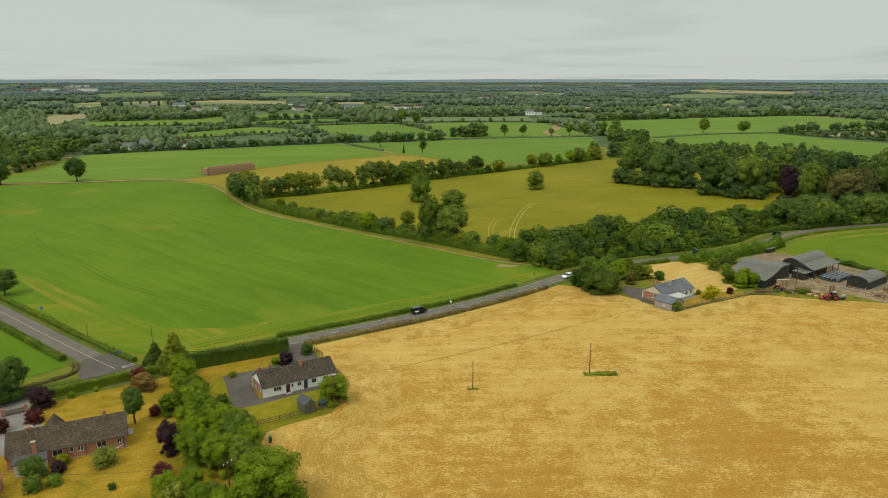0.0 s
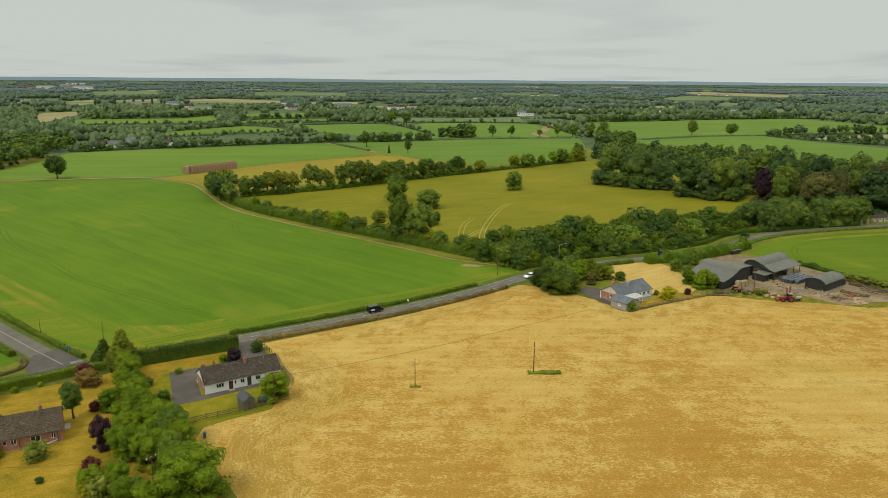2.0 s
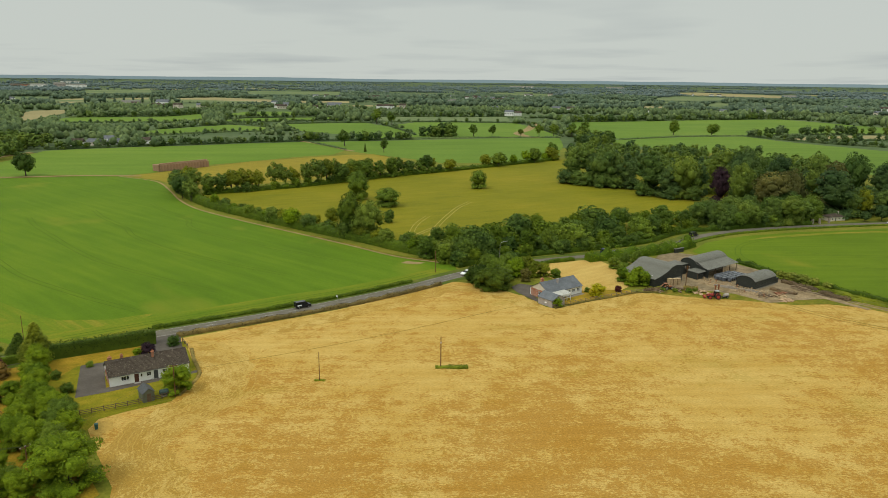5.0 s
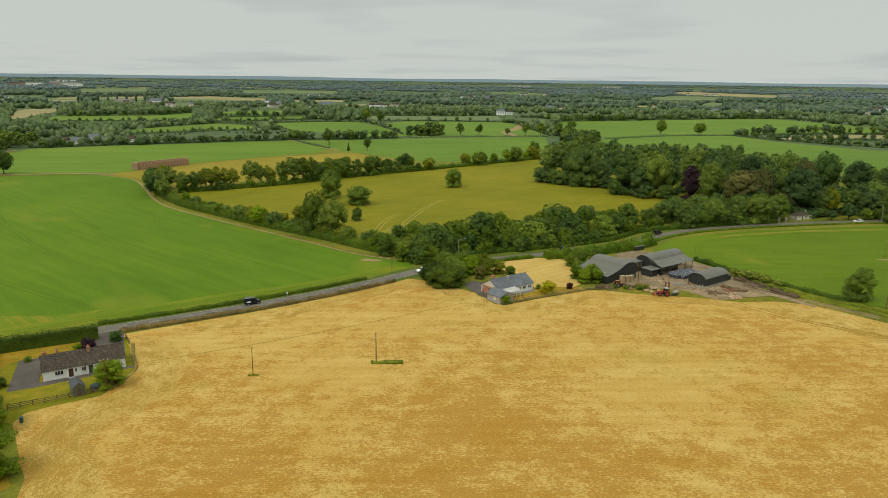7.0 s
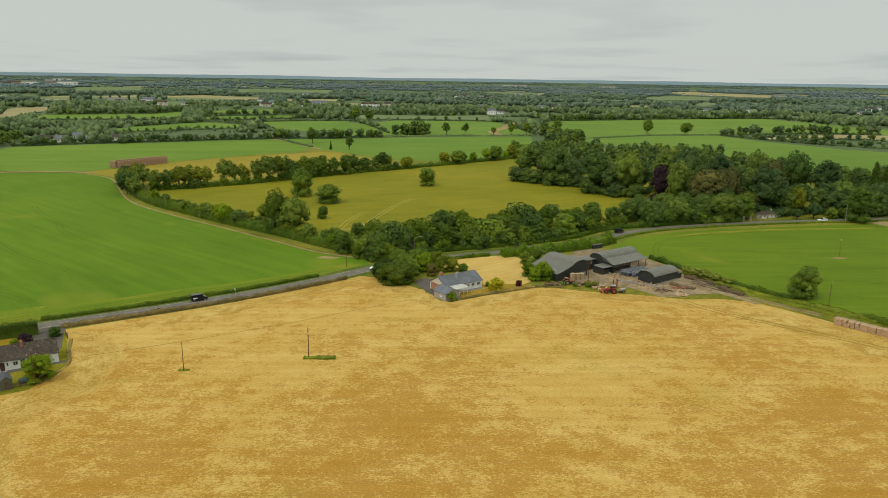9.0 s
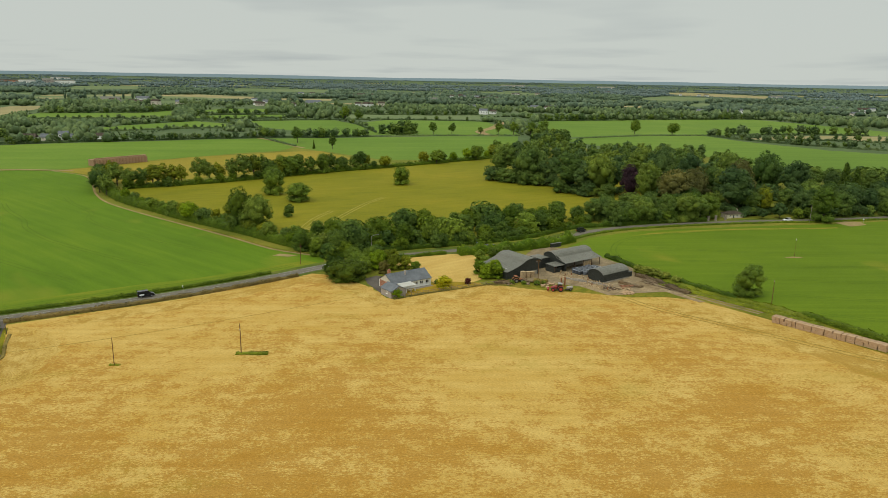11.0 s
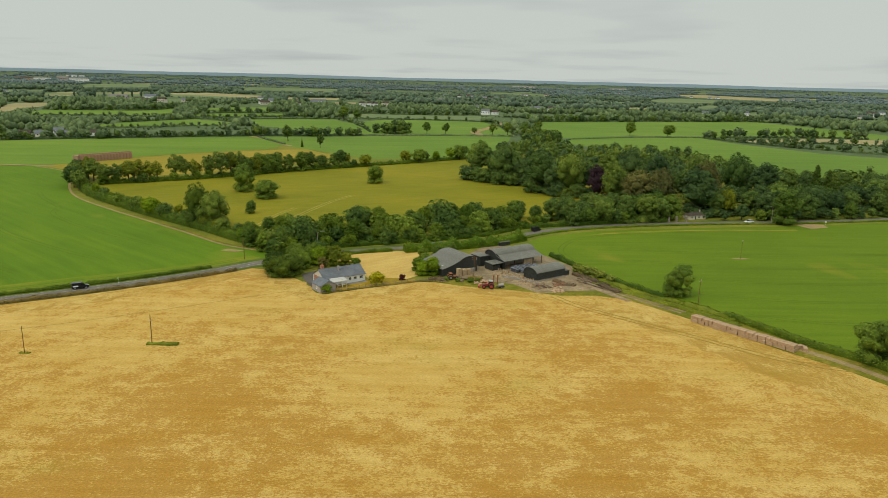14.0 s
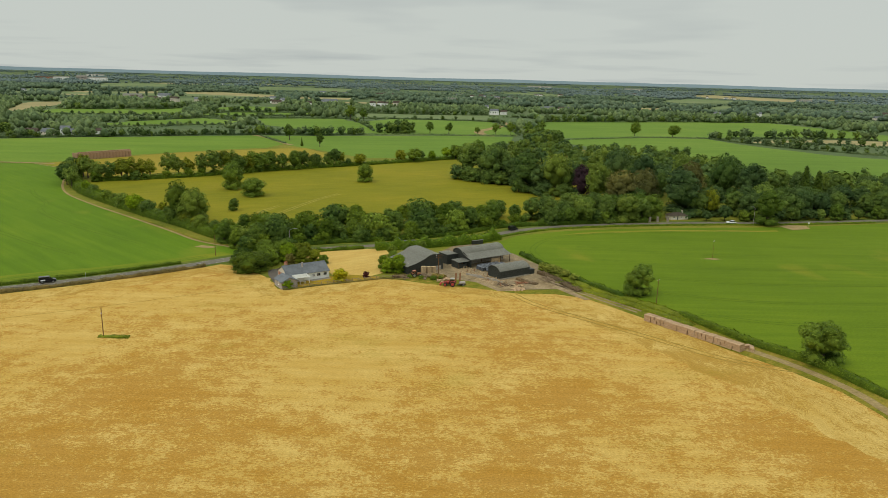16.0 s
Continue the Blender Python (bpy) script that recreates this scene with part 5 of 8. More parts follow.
# ---- the far country: tree lines and woods too far to count ----
def far_woods(name, spots, seed, mat, label, lobes, sprays):
    """Small trees of a few lobes and leaf sprays at spots (x, y, height, width by height) of the flat plain."""
    rs = np.random.RandomState(seed)
    V, T, Q, N, o = [], [], [], [], 0
    for x, y, h, wide in spots:
        x, y, k = plain_to_site(x, y)
        z, h = ground_height(x, y), h * k
        for j in range(lobes):
            w = h * wide * rs.uniform(0.36, 0.55) * (0.75 if lobes > 1 else 1.0)
            a, off = rs.uniform(0, 6.28), (w * 0.7 if j else 0.0)
            top = h * (1.0 if j == 0 else rs.uniform(0.55, 0.9))
            c = np.array((x + off * math.cos(a), y + off * math.sin(a), z + top * 0.47))
            r = np.array((w, w, top * 0.53))
            cv = c + ICO0_V * r * (1 + rs.uniform(-0.22, 0.12, (len(ICO0_V), 1)))
            V.append(cv); T.append(ICO0_F + o); o += len(cv); N.append(ICO0_V)
            if sprays:
                d = unit(rs.normal(0, 1, (sprays, 3)))
                d[:, 2] = np.abs(d[:, 2]) * 1.2 - 0.35
                kv, kf = kites(rs, c + d * r * 1.02, d + (0, 0, 0.3), h * 0.2)
                V.append(kv); Q.append(kf + o); o += len(kv)
                N.append(np.repeat(unit(d + (0, 0, 0.25) + rs.normal(0, 0.3, d.shape)), 4, 0))
    faces = np.concatenate(T).tolist() + (np.concatenate(Q).tolist() if Q else [])
    me = mesh_of(name, np.concatenate(V).tolist(), faces, mat, True)
    me.normals_split_custom_set_from_vertices(np.concatenate(N).tolist())
    return tagged(new(name, me), label, "woodland", kind="stuff")


KEPT_OPEN = [p for _, p in FAR_FIELDS] + [PALE_LEFT, GOLD, MEADOW, [(130, 420), (140, 660), (330, 660), (900, 480), (420, 360)]]
WIDE = [(min(q[0] for q in p), max(q[0] for q in p), min(q[1] for q in p), max(q[1] for q in p), p) for _, p in FAR_FIELDS[:OPEN_FIELDS]]
BOUNDS = [(min(q[0] for q in p), max(q[0] for q in p), min(q[1] for q in p), max(q[1] for q in p), p) for p in KEPT_OPEN]


def in_field(x, y, wide=False):
    return any(a < x < b and c < y < d and inside((x, y), p) for a, b, c, d, p in (WIDE if wide else BOUNDS))


def lowered_for_view(x, y, h):
    """Lowers trees that would hide the open fields from the camera."""
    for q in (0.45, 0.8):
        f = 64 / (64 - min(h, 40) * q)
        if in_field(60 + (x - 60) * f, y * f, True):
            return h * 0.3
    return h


def far_network(seed, d0, d1, hedges, woods, spread, tall):
    """Hedges that run in two main ways over the plain, and small woods between them."""
    rng = random.Random(seed)
    out = []

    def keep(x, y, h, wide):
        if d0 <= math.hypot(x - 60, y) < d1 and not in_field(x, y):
            out.append((x, y, lowered_for_view(x, y, h), wide))

    def spot():
        a, d = rng.uniform(-0.68, 0.68), math.sqrt(rng.uniform(d0 * d0, d1 * d1))
        return 60 + d * math.sin(a), d * math.cos(a)

    for _ in range(hedges):
        x, y = spot()
        a = 0.25 + 0.5 * noise.noise((x / 1500, y / 1500, 2)) + rng.choice((0, 0, math.pi / 2)) + rng.uniform(-0.15, 0.15)
        n, hh, low = rng.randint(10, 30), rng.uniform(*tall), rng.random() < 0.4
        for i in range(n):
            h = hh * (rng.choice((0.35, 0.4, 0.45, 1.1)) if low else rng.choice((0.6, 0.75, 0.9, 1.0, 1.35)))
            keep(x + rng.uniform(-2, 2), y + rng.uniform(-2, 2), h, rng.uniform(0.9, 1.4) if not low else 2.0)
            x, y = x + spread * math.cos(a), y + spread * math.sin(a)
    for _ in range(woods):
        x, y = spot()
        wx, wy = rng.uniform(40, 150), rng.uniform(20, 60)
        for i in range(int(wx * wy / (spread * 14))):
            keep(x + rng.uniform(-wx, wx), y + rng.uniform(-wy, wy), rng.uniform(9, 16), rng.uniform(0.8, 1.2))
    return out


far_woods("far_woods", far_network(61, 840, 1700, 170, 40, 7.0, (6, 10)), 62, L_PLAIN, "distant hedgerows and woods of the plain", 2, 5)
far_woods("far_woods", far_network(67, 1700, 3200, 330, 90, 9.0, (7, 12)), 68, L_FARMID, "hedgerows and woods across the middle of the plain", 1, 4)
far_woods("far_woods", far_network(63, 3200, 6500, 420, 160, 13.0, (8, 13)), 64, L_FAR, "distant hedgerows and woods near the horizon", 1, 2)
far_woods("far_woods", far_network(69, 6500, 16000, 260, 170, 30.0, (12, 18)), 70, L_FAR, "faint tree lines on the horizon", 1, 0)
rng = random.Random(65)
side_trees = []
for _ in range(2600):
    x, y = rng.uniform(-900, -235), rng.uniform(650, 1250)
    if noise.noise((x / 160, y / 160, 8)) > -0.3 and not in_field(x, y) and not (-345 < x < -290 and 660 < y < 715):
        side_trees.append((x, y, lowered_for_view(x, y, rng.uniform(6, 11)), rng.uniform(0.9, 1.3)))
for _ in range(500):
    x, y = rng.uniform(640, 1300), rng.uniform(560, 1300)
    if noise.noise((x / 160, y / 160, 9)) > 0.0 and not in_field(x, y):
        side_trees.append((x, y, lowered_for_view(x, y, rng.uniform(7, 13)), rng.uniform(0.9, 1.3)))
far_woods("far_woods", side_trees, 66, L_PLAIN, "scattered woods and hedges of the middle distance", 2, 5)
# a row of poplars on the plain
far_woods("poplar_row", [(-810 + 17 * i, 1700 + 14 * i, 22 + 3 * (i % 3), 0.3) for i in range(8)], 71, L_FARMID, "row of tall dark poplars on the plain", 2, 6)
# hills on the horizon: haze blue and a faint glow put into the backdrop
hv, hf = [], []
for k in range(361):
    a = -1.2 + 2.4 * k / 360
    x, y = 60 + 4850 * math.sin(a), 4850 * math.cos(a)
    top = 66 + 5 * noise.noise((k / 26, 0, 1)) + 2.5 * noise.noise((k / 8, 0, 2)) + 1.0 * noise.noise((k / 2, 0, 5))
    hv += [(x, y, -5), (x, y, top)]
    if k:
        hf.append((2 * k - 2, 2 * k, 2 * k + 1, 2 * k - 1))
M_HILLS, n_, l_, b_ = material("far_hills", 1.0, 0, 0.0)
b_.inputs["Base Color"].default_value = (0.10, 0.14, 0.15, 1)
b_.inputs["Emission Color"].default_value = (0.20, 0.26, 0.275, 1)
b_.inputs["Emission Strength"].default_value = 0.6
tagged(new("backdrop", mesh_of("backdrop", hv, hf, M_HILLS)), "low hills on the horizon, tinted haze-blue", "hills", kind="structure")

# ---- solid shapes for buildings ----
def box(bm, x0, x1, y0, y1, z0, z1, m=None):
    vs = [bm.verts.new(((x, y, z))) for z in (z0, z1) for x, y in ((x0, y0), (x1, y0), (x1, y1), (x0, y1))]
    for f in ((0, 3, 2, 1), (4, 5, 6, 7), (0, 1, 5, 4), (1, 2, 6, 5), (2, 3, 7, 6), (3, 0, 4, 7)):
        bm.faces.new([vs[i] for i in f])
    if m is not None:
        bmesh.ops.transform(bm, matrix=m, verts=vs)
    return vs


def boxes(*list_of):
    bm = bmesh.new()
    for b in list_of:
        box(bm, *b)
    return bm


def rounded_box(x0, x1, y0, y1, z0, z1, r=0.05, seg=2):
    bm = boxes((x0, x1, y0, y1, z0, z1))
    bmesh.ops.bevel(bm, geom=bm.edges[:], offset=r, segments=seg, affect="EDGES")
    return bm


def prism(bm, outline, y0, y1):
    """Outline in x and z, drawn out from y0 to y1."""
    a = [bm.verts.new((x, y0, z)) for x, z in outline]
    b = [bm.verts.new((x, y1, z)) for x, z in outline]
    bm.faces.new(a)
    bm.faces.new(b[::-1])
    for i in range(len(a)):
        j = (i + 1) % len(a)
        bm.faces.new((a[j], a[i], b[i], b[j]))


def tube(bm, p0, p1, r0, r1=None, seg=8):
    r1 = r0 if r1 is None else r1
    p0, p1 = Vector(p0), Vector(p1)
    d = (p1 - p0).normalized()
    e = d.orthogonal().normalized()
    g = d.cross(e)
    ring = [[bm.verts.new(c + (e * math.cos(2 * math.pi * k / seg) + g * math.sin(2 * math.pi * k / seg)) * r) for k in range(seg)] for c, r in ((p0, r0), (p1, r1))]
    for k in range(seg):
        bm.faces.new((ring[0][k], ring[0][(k + 1) % seg], ring[1][(k + 1) % seg], ring[1][k]))
    bm.faces.new(ring[0][::-1])
    bm.faces.new(ring[1])


def tube_bm(*args, **kw):
    bm = bmesh.new()
    tube(bm, *args, **kw)
    return bm


def wall(length, height, th, holes):
    """A wall along x, outer face at y=0, with openings (x0, x1, z0, z1) cut through it."""
    bm = bmesh.new()
    xs = sorted({0, length, *[v for h in holes for v in h[:2]]})
    zs = sorted({0, height, *[v for h in holes for v in h[2:]]})
    for xa, xb in zip(xs, xs[1:]):
        for za, zb in zip(zs, zs[1:]):
            cx, cz = (xa + xb) / 2, (za + zb) / 2
            if not any(h[0] < cx < h[1] and h[2] < cz < h[3] for h in holes):
                box(bm, xa, xb, 0, th, za, zb)
    bmesh.ops.remove_doubles(bm, verts=bm.verts[:], dist=0.0005)
    return bm


def window(house, m, w, h, bars=1, sill=True):
    """A window in an opening w by h; m puts its lower left corner on the wall."""
    t = 0.07
    bm = boxes((0, w, 0.03, 0.10, 0, t), (0, w, 0.03, 0.10, h - t, h), (0, t, 0.03, 0.10, t, h - t), (w - t, w, 0.03, 0.10, t, h - t))
    for k in range(bars):
        x = w * (k + 1) / (bars + 1)
        box(bm, x - t / 2, x + t / 2, 0.03, 0.10, t, h - t)
    win = part("window", bm, M_UPVC, house, "white-framed window", m)
    step = w / (bars + 1)
    for k in range(bars + 1):
        part("pane", boxes((k * step + t / 2, (k + 1) * step - t / 2, 0.06, 0.07, t, h - t)), M_GLASS, win)
    if sill:
        part("sill", boxes((-0.06, w + 0.06, -0.08, 0.03, -0.07, 0.0)), M_UPVC, win)
    return win


def door(house, m, w, h, mat, label):
    bm = boxes((0, w, 0.06, 0.11, 0, h), (0.1, w - 0.1, 0.05, 0.06, 0.15, h * 0.45), (0.1, w - 0.1, 0.05, 0.06, h * 0.52, h - 0.15))
    d = part("door", bm, mat, house, label, m)
    part("door_frame", boxes((-0.06, 0, 0.02, 0.12, 0, h), (w, w + 0.06, 0.02, 0.12, 0, h), (-0.06, w + 0.06, 0.02, 0.12, h, h + 0.06)), M_UPVC, d)
    part("handle", rounded_box(w - 0.16, w - 0.08, 0.0, 0.05, h * 0.48, h * 0.51, 0.01), M_STEEL, d)
    return d


def pitched_roof(house, L, D, eave, ridge, mat, over=0.22, course=0.32, m=None, gutters=True):
    """Two tiled slopes laid in overlapping courses, a ridge cap, gutters and barge boards."""
    half = D / 2 + over
    drop = (ridge - eave) / (D / 2) * over
    slope = math.hypot(half, ridge - eave + drop)
    n = max(4, int(slope / course))
    for flip in (0, 1):
        for i in range(n):
            bm = bmesh.new()
            t0, t1 = i / n, min(1.0, (i + 1.25) / n)
            y0, y1 = -over + half * t0, -over + half * t1
            z0, z1 = eave - drop + (ridge - eave + drop) * t0, eave - drop + (ridge - eave + drop) * t1
            if flip:
                y0, y1 = D - y0, D - y1
            vs = [bm.verts.new(p) for p in ((-over, y0, z0 + 0.06), (L + over, y0, z0 + 0.06), (L + over, y1, z1 + 0.02), (-over, y1, z1 + 0.02), (-over, y0, z0), (L + over, y0, z0))]
            bm.faces.new(vs[:4])
            bm.faces.new((vs[4], vs[5], vs[1], vs[0]))
            part("tile_course", bm, mat, house, "", m)
        bm = bmesh.new()
        y0, z0 = (-over, eave - drop - 0.02) if not flip else (D + over, eave - drop - 0.02)
        vs = [bm.verts.new(p) for p in ((-over, y0, z0), (L + over, y0, z0), (L + over, D / 2, ridge - 0.08), (-over, D / 2, ridge - 0.08))]
        bm.faces.new(vs)
        part("roof_underlay", bm, M_LEADGREY, house, "", m)
    bm = bmesh.new()
    k = int((L + 2 * over) / 0.45)
    for i in range(k):
        x0 = -over + (L + 2 * over) * i / k
        prism(bm, [(x, z) for x, z in ((-0.16, -0.06), (0, 0.09), (0.16, -0.06))], 0, (L + 2 * over) / k - 0.015)
        vs = bm.verts[-6:]
        bmesh.ops.transform(bm, matrix=Matrix.Translation((x0, D / 2, ridge + 0.03)) @ Matrix.Rotation(-math.pi / 2, 4, "Z"), verts=vs)
    part("ridge_tiles", bm, mat, house, "", m)
    if gutters:
        for y in (-over - 0.08, D + over):
            part("gutter", boxes((-over, L + over, y, y + 0.08, eave - drop - 0.03, eave - drop + 0.04)), M_DOOR_GREY, house, "", m)


def gable_end(bm, x0, x1, D, eave, ridge):
    for y in ((x0, x1),):
        a = [bm.verts.new(p) for p in ((x0, 0.02, eave), (x0, D - 0.02, eave), (x0, D / 2, ridge - 0.05))]
        b = [bm.verts.new((x1, v.co.y, v.co.z)) for v in a]
        bm.faces.new(a)
        bm.faces.new(b[::-1])
        for i in range(3):
            j = (i + 1) % 3
            bm.faces.new((a[j], a[i], b[i], b[j]))


def chimney(house, x, y, z0, z1, w, d, mat=None, pots=1, m=None):
    bm = boxes((x - w / 2, x + w / 2, y - d / 2, y + d / 2, z0, z1), (x - w / 2 - 0.06, x + w / 2 + 0.06, y - d / 2 - 0.06, y + d / 2 + 0.06, z1, z1 + 0.12))
    c = part("chimney", bm, mat or M_BRICK, house, "brick chimney stack", m)
    for k in range(pots):
        px = x + (k - (pots - 1) / 2) * 0.4
        part("chimney_pot", tube_bm((px, y, z1 + 0.12), (px, y, z1 + 0.5), 0.12, 0.10), M_BRICK, c)


def house_shell(house, L, D, eave, ridge, mat, front, back=(), left=(), right=(), gable_mat=None, left_mat=None, right_mat=None):
    T = 0.3
    turn_r = Matrix.Translation((L, 0, 0)) @ Matrix.Rotation(math.pi / 2, 4, "Z")
    turn_b = Matrix.Translation((L, D, 0)) @ Matrix.Rotation(math.pi, 4, "Z")
    turn_l = Matrix.Translation((0, D, 0)) @ Matrix.Rotation(-math.pi / 2, 4, "Z")
    sides = (("wall_front", L, front, None, mat), ("wall_side", D, right, turn_r, right_mat or mat), ("wall_back", L, back, turn_b, mat), ("wall_side", D, left, turn_l, left_mat or mat))
    for i, (nm, ln, hs, m, mt) in enumerate(sides):
        ends = (0.0, 0.0) if i in (0, 2) else (T + 0.003, T + 0.003)
        bm = wall(ln, eave, T, [h for h in hs])
        if ends[0]:
            for v in bm.verts:
                v.co.x = min(max(v.co.x, ends[0]), ln - ends[1])
        part(nm, bm, mt, house, "", m)
    for x0, x1 in ((0.003, 0.25), (L - 0.25, L - 0.003)):
        bm = bmesh.new()
        gable_end(bm, x0, x1, D, eave, ridge)
        part("gable", bm, gable_mat or mat, house)
    part("plinth", boxes((-0.05, L + 0.05, -0.05, 0, 0, 0.18)), M_GREYWALL, house)
    part("floor_slab", boxes((0.3, L - 0.3, 0.3, D - 0.3, 0.0, 0.1)), M_GREYWALL, house)
    part("attic_floor", boxes((0.3, L - 0.3, 0.3, D - 0.3, eave - 0.1, eave)), M_GREYWALL, house)
    return turn_l, turn_r, turn_b


def hw(x, z):
    return Matrix.Translation((x, 0.08, z))


# ---- white bungalow ----
wb = thing("bungalow", pose(-37.2, 134.1, 0, 0, 0, 31.8), "white rendered bungalow with brown tiled roof and brick gable", "house")
F = [(2.3, 3.9, 1.0, 1.95), (4.9, 5.8, 0.0, 2.05), (6.1, 6.55, 1.1, 1.9), (7.4, 8.3, 1.0, 1.95), (8.8, 9.7, 0.0, 2.1), (10.6, 11.7, 1.0, 1.95), (13.2, 14.4, 1.0, 1.95)]
tl, tr, tb = house_shell(wb, 16.2, 7.2, 2.45, 4.7, M_WHITE, F, [(2, 3.2, 1, 2), (5, 6.2, 1, 2), (8, 9, 0, 2.05), (11, 12.6, 1, 2)], [(1.2, 2.6, 0.9, 2.0), (4.4, 5.8, 0.9, 2.0)], [], left_mat=M_BRICK)
for x0, x1, z0, z1 in F:
    if z0 > 0:
        window(wb, hw(x0, z0), x1 - x0, z1 - z0, 2 if x1 - x0 > 1.2 else 1 if x1 - x0 > 0.6 else 0)
door(wb, hw(4.9, 0), 0.9, 2.05, M_DOOR_BROWN, "dark brown front door")
door(wb, hw(8.8, 0), 0.9, 2.1, M_DOOR_GREY, "dark grey side door")
for x0 in (1.2, 4.4):
    window(wb, tl @ hw(x0, 0.9), 1.4, 1.1, 1)
for x0, w_ in ((2, 1.2), (5, 1.2), (11, 1.6)):
    window(wb, tb @ hw(x0, 1), w_, 1.0, 1)
door(wb, tb @ hw(8, 0), 1.0, 2.05, M_DOOR_BROWN, "dark brown door")
pitched_roof(wb, 16.2, 7.2, 2.45, 4.7, M_TILE)
chimney(wb, 9.3, 2.9, 3.9, 5.3, 0.55, 0.55)
chimney(wb, 0.9, 4.6, 3.8, 5.0, 0.8, 0.5)
chimney(wb, 3.4, 5.6, 3.2, 4.7, 0.5, 0.5)
part("downpipe", tube_bm((9.95, -0.12, 0.1), (9.95, -0.12, 2.2), 0.05), M_UPVC, wb)
part("doorstep", boxes((4.7, 6.0, -0.7, -0.05, 0, 0.16)), M_GREYWALL, wb)
part("flue", tube_bm((8.3, -0.2, 0.2), (8.3, -0.2, 1.1), 0.06), M_UPVC, wb)

# ---- brick bungalow ----
bb = thing("bungalow", pose(-73.2, 106.4, 0, 0, 0, 26.6), "red brick bungalow with long dark tiled roof", "house")
F = [(6.7, 8.3, 1.0, 2.0), (9.4, 10.0, 1.2, 2.0), (10.6, 11.5, 1.05, 2.0), (13.6, 15.2, 0.9, 2.0), (16.8, 17.6, 1.0, 2.0)]
tl, tr, tb = house_shell(bb, 18.6, 8.4, 2.5, 5.0, M_BRICK, F, [(3, 4.5, 0.9, 2), (7, 8, 0, 2.1), (11, 13, 0.9, 2)], [], [(5.5, 6.5, 0, 2.05)])
for x0, x1, z0, z1 in F:
    window(bb, hw(x0, z0), x1 - x0, z1 - z0, 1 if x1 - x0 > 0.7 else 0)
window(bb, tb @ hw(3, 0.9), 1.5, 1.1); window(bb, tb @ hw(11, 0.9), 2.0, 1.1, 2)
door(bb, tb @ hw(7, 0), 1.0, 2.1, M_DOOR_BROWN, "dark brown door")
door(bb, tr @ hw(5.5, 0), 1.0, 2.05, M_UPVC, "white side door")
pitched_roof(bb, 18.6, 8.4, 2.5, 5.0, M_TILE2)
chimney(bb, 3.4, 4.4, 4.4, 5.35, 1.1, 0.7, pots=2)
chimney(bb, 15.3, 5.4, 4.2, 5.3, 0.55, 0.55)
chimney(bb, 4.2, -0.4, 0, 4.6, 0.6, 0.6, pots=0)
part("extension_wall", boxes((1.2, 5.9, -3.0, -0.06, 0, 2.25)), M_CREAM, bb, "cream rendered flat-roofed extension")
part("extension_roof", boxes((1.0, 6.1, -3.2, -0.06, 2.25, 2.45)), M_LEADGREY, bb, "dark felt flat roof")
window(bb, pose(2.6, -3.08, 1.0), 1.2, 0.9)
part("porch_wall", boxes((5.5, 8.3, 8.42, 10.6, 0, 2.3)), M_BRICK, bb)
bm = bmesh.new()
prism(bm, [(5.2, 2.3), (8.6, 2.3), (6.9, 4.3)], 6.5, 10.9)
part("porch_roof", bm, M_TILE2, bb)
for x in (9.0, 11.9, 17.9):
    part("downpipe", tube_bm((x, -0.08, 0.1), (x, -0.08, 2.3), 0.05), M_LEADGREY, bb)
part("ramp_rail", tube_bm((15.9, -0.5, 0.3), (17.9, -0.5, 0.9), 0.05), M_UPVC, bb)
part("side_step", boxes((18.7, 19.7, 4.8, 7.2, 0, 0.1)), M_GREYWALL, bb)

# ---- farm cottage ----
fc = thing("cottage", pose(64.5, 197.4, 0, 0, 0, 36.5), "white farm cottage with blue-grey slate roof", "house")
F = [(8.6, 9.4, 1.0, 1.9), (10.2, 11.4, 1.0, 1.95), (12.4, 13.6, 1.0, 1.95), (4.4, 5.4, 0.0, 2.05)]
tl, tr, tb = house_shell(fc, 14.4, 7.8, 2.5, 4.75, M_WHITE, F, [(3, 4.2, 1, 2), (8, 9.2, 1, 2)], [(3.4, 4.4, 1.0, 2.0)], [(3.2, 4.4, 1.0, 2.0)], left_mat=M_BRICK, gable_mat=M_CREAM)
for x0, x1, z0, z1 in F[:3]:
    window(fc, hw(x0, z0), x1 - x0, z1 - z0, 1)
window(fc, tl @ hw(3.4, 1.0), 1.0, 1.0); window(fc, tr @ hw(3.2, 1.0), 1.2, 1.0)
window(fc, tb @ hw(3, 1), 1.2, 1.0); window(fc, tb @ hw(8, 1), 1.2, 1.0)
door(fc, hw(4.4, 0), 1.0, 2.05, M_UPVC, "white door")
pitched_roof(fc, 14.4, 7.8, 2.5, 4.75, M_SLATE, 0.22)
chimney(fc, 1.4, 4.3, 4.3, 5.7, 0.9, 0.6, pots=2)
chimney(fc, 6.2, 2.6, 3.9, 5.3, 0.45, 0.5, M_GREYWALL, pots=0)
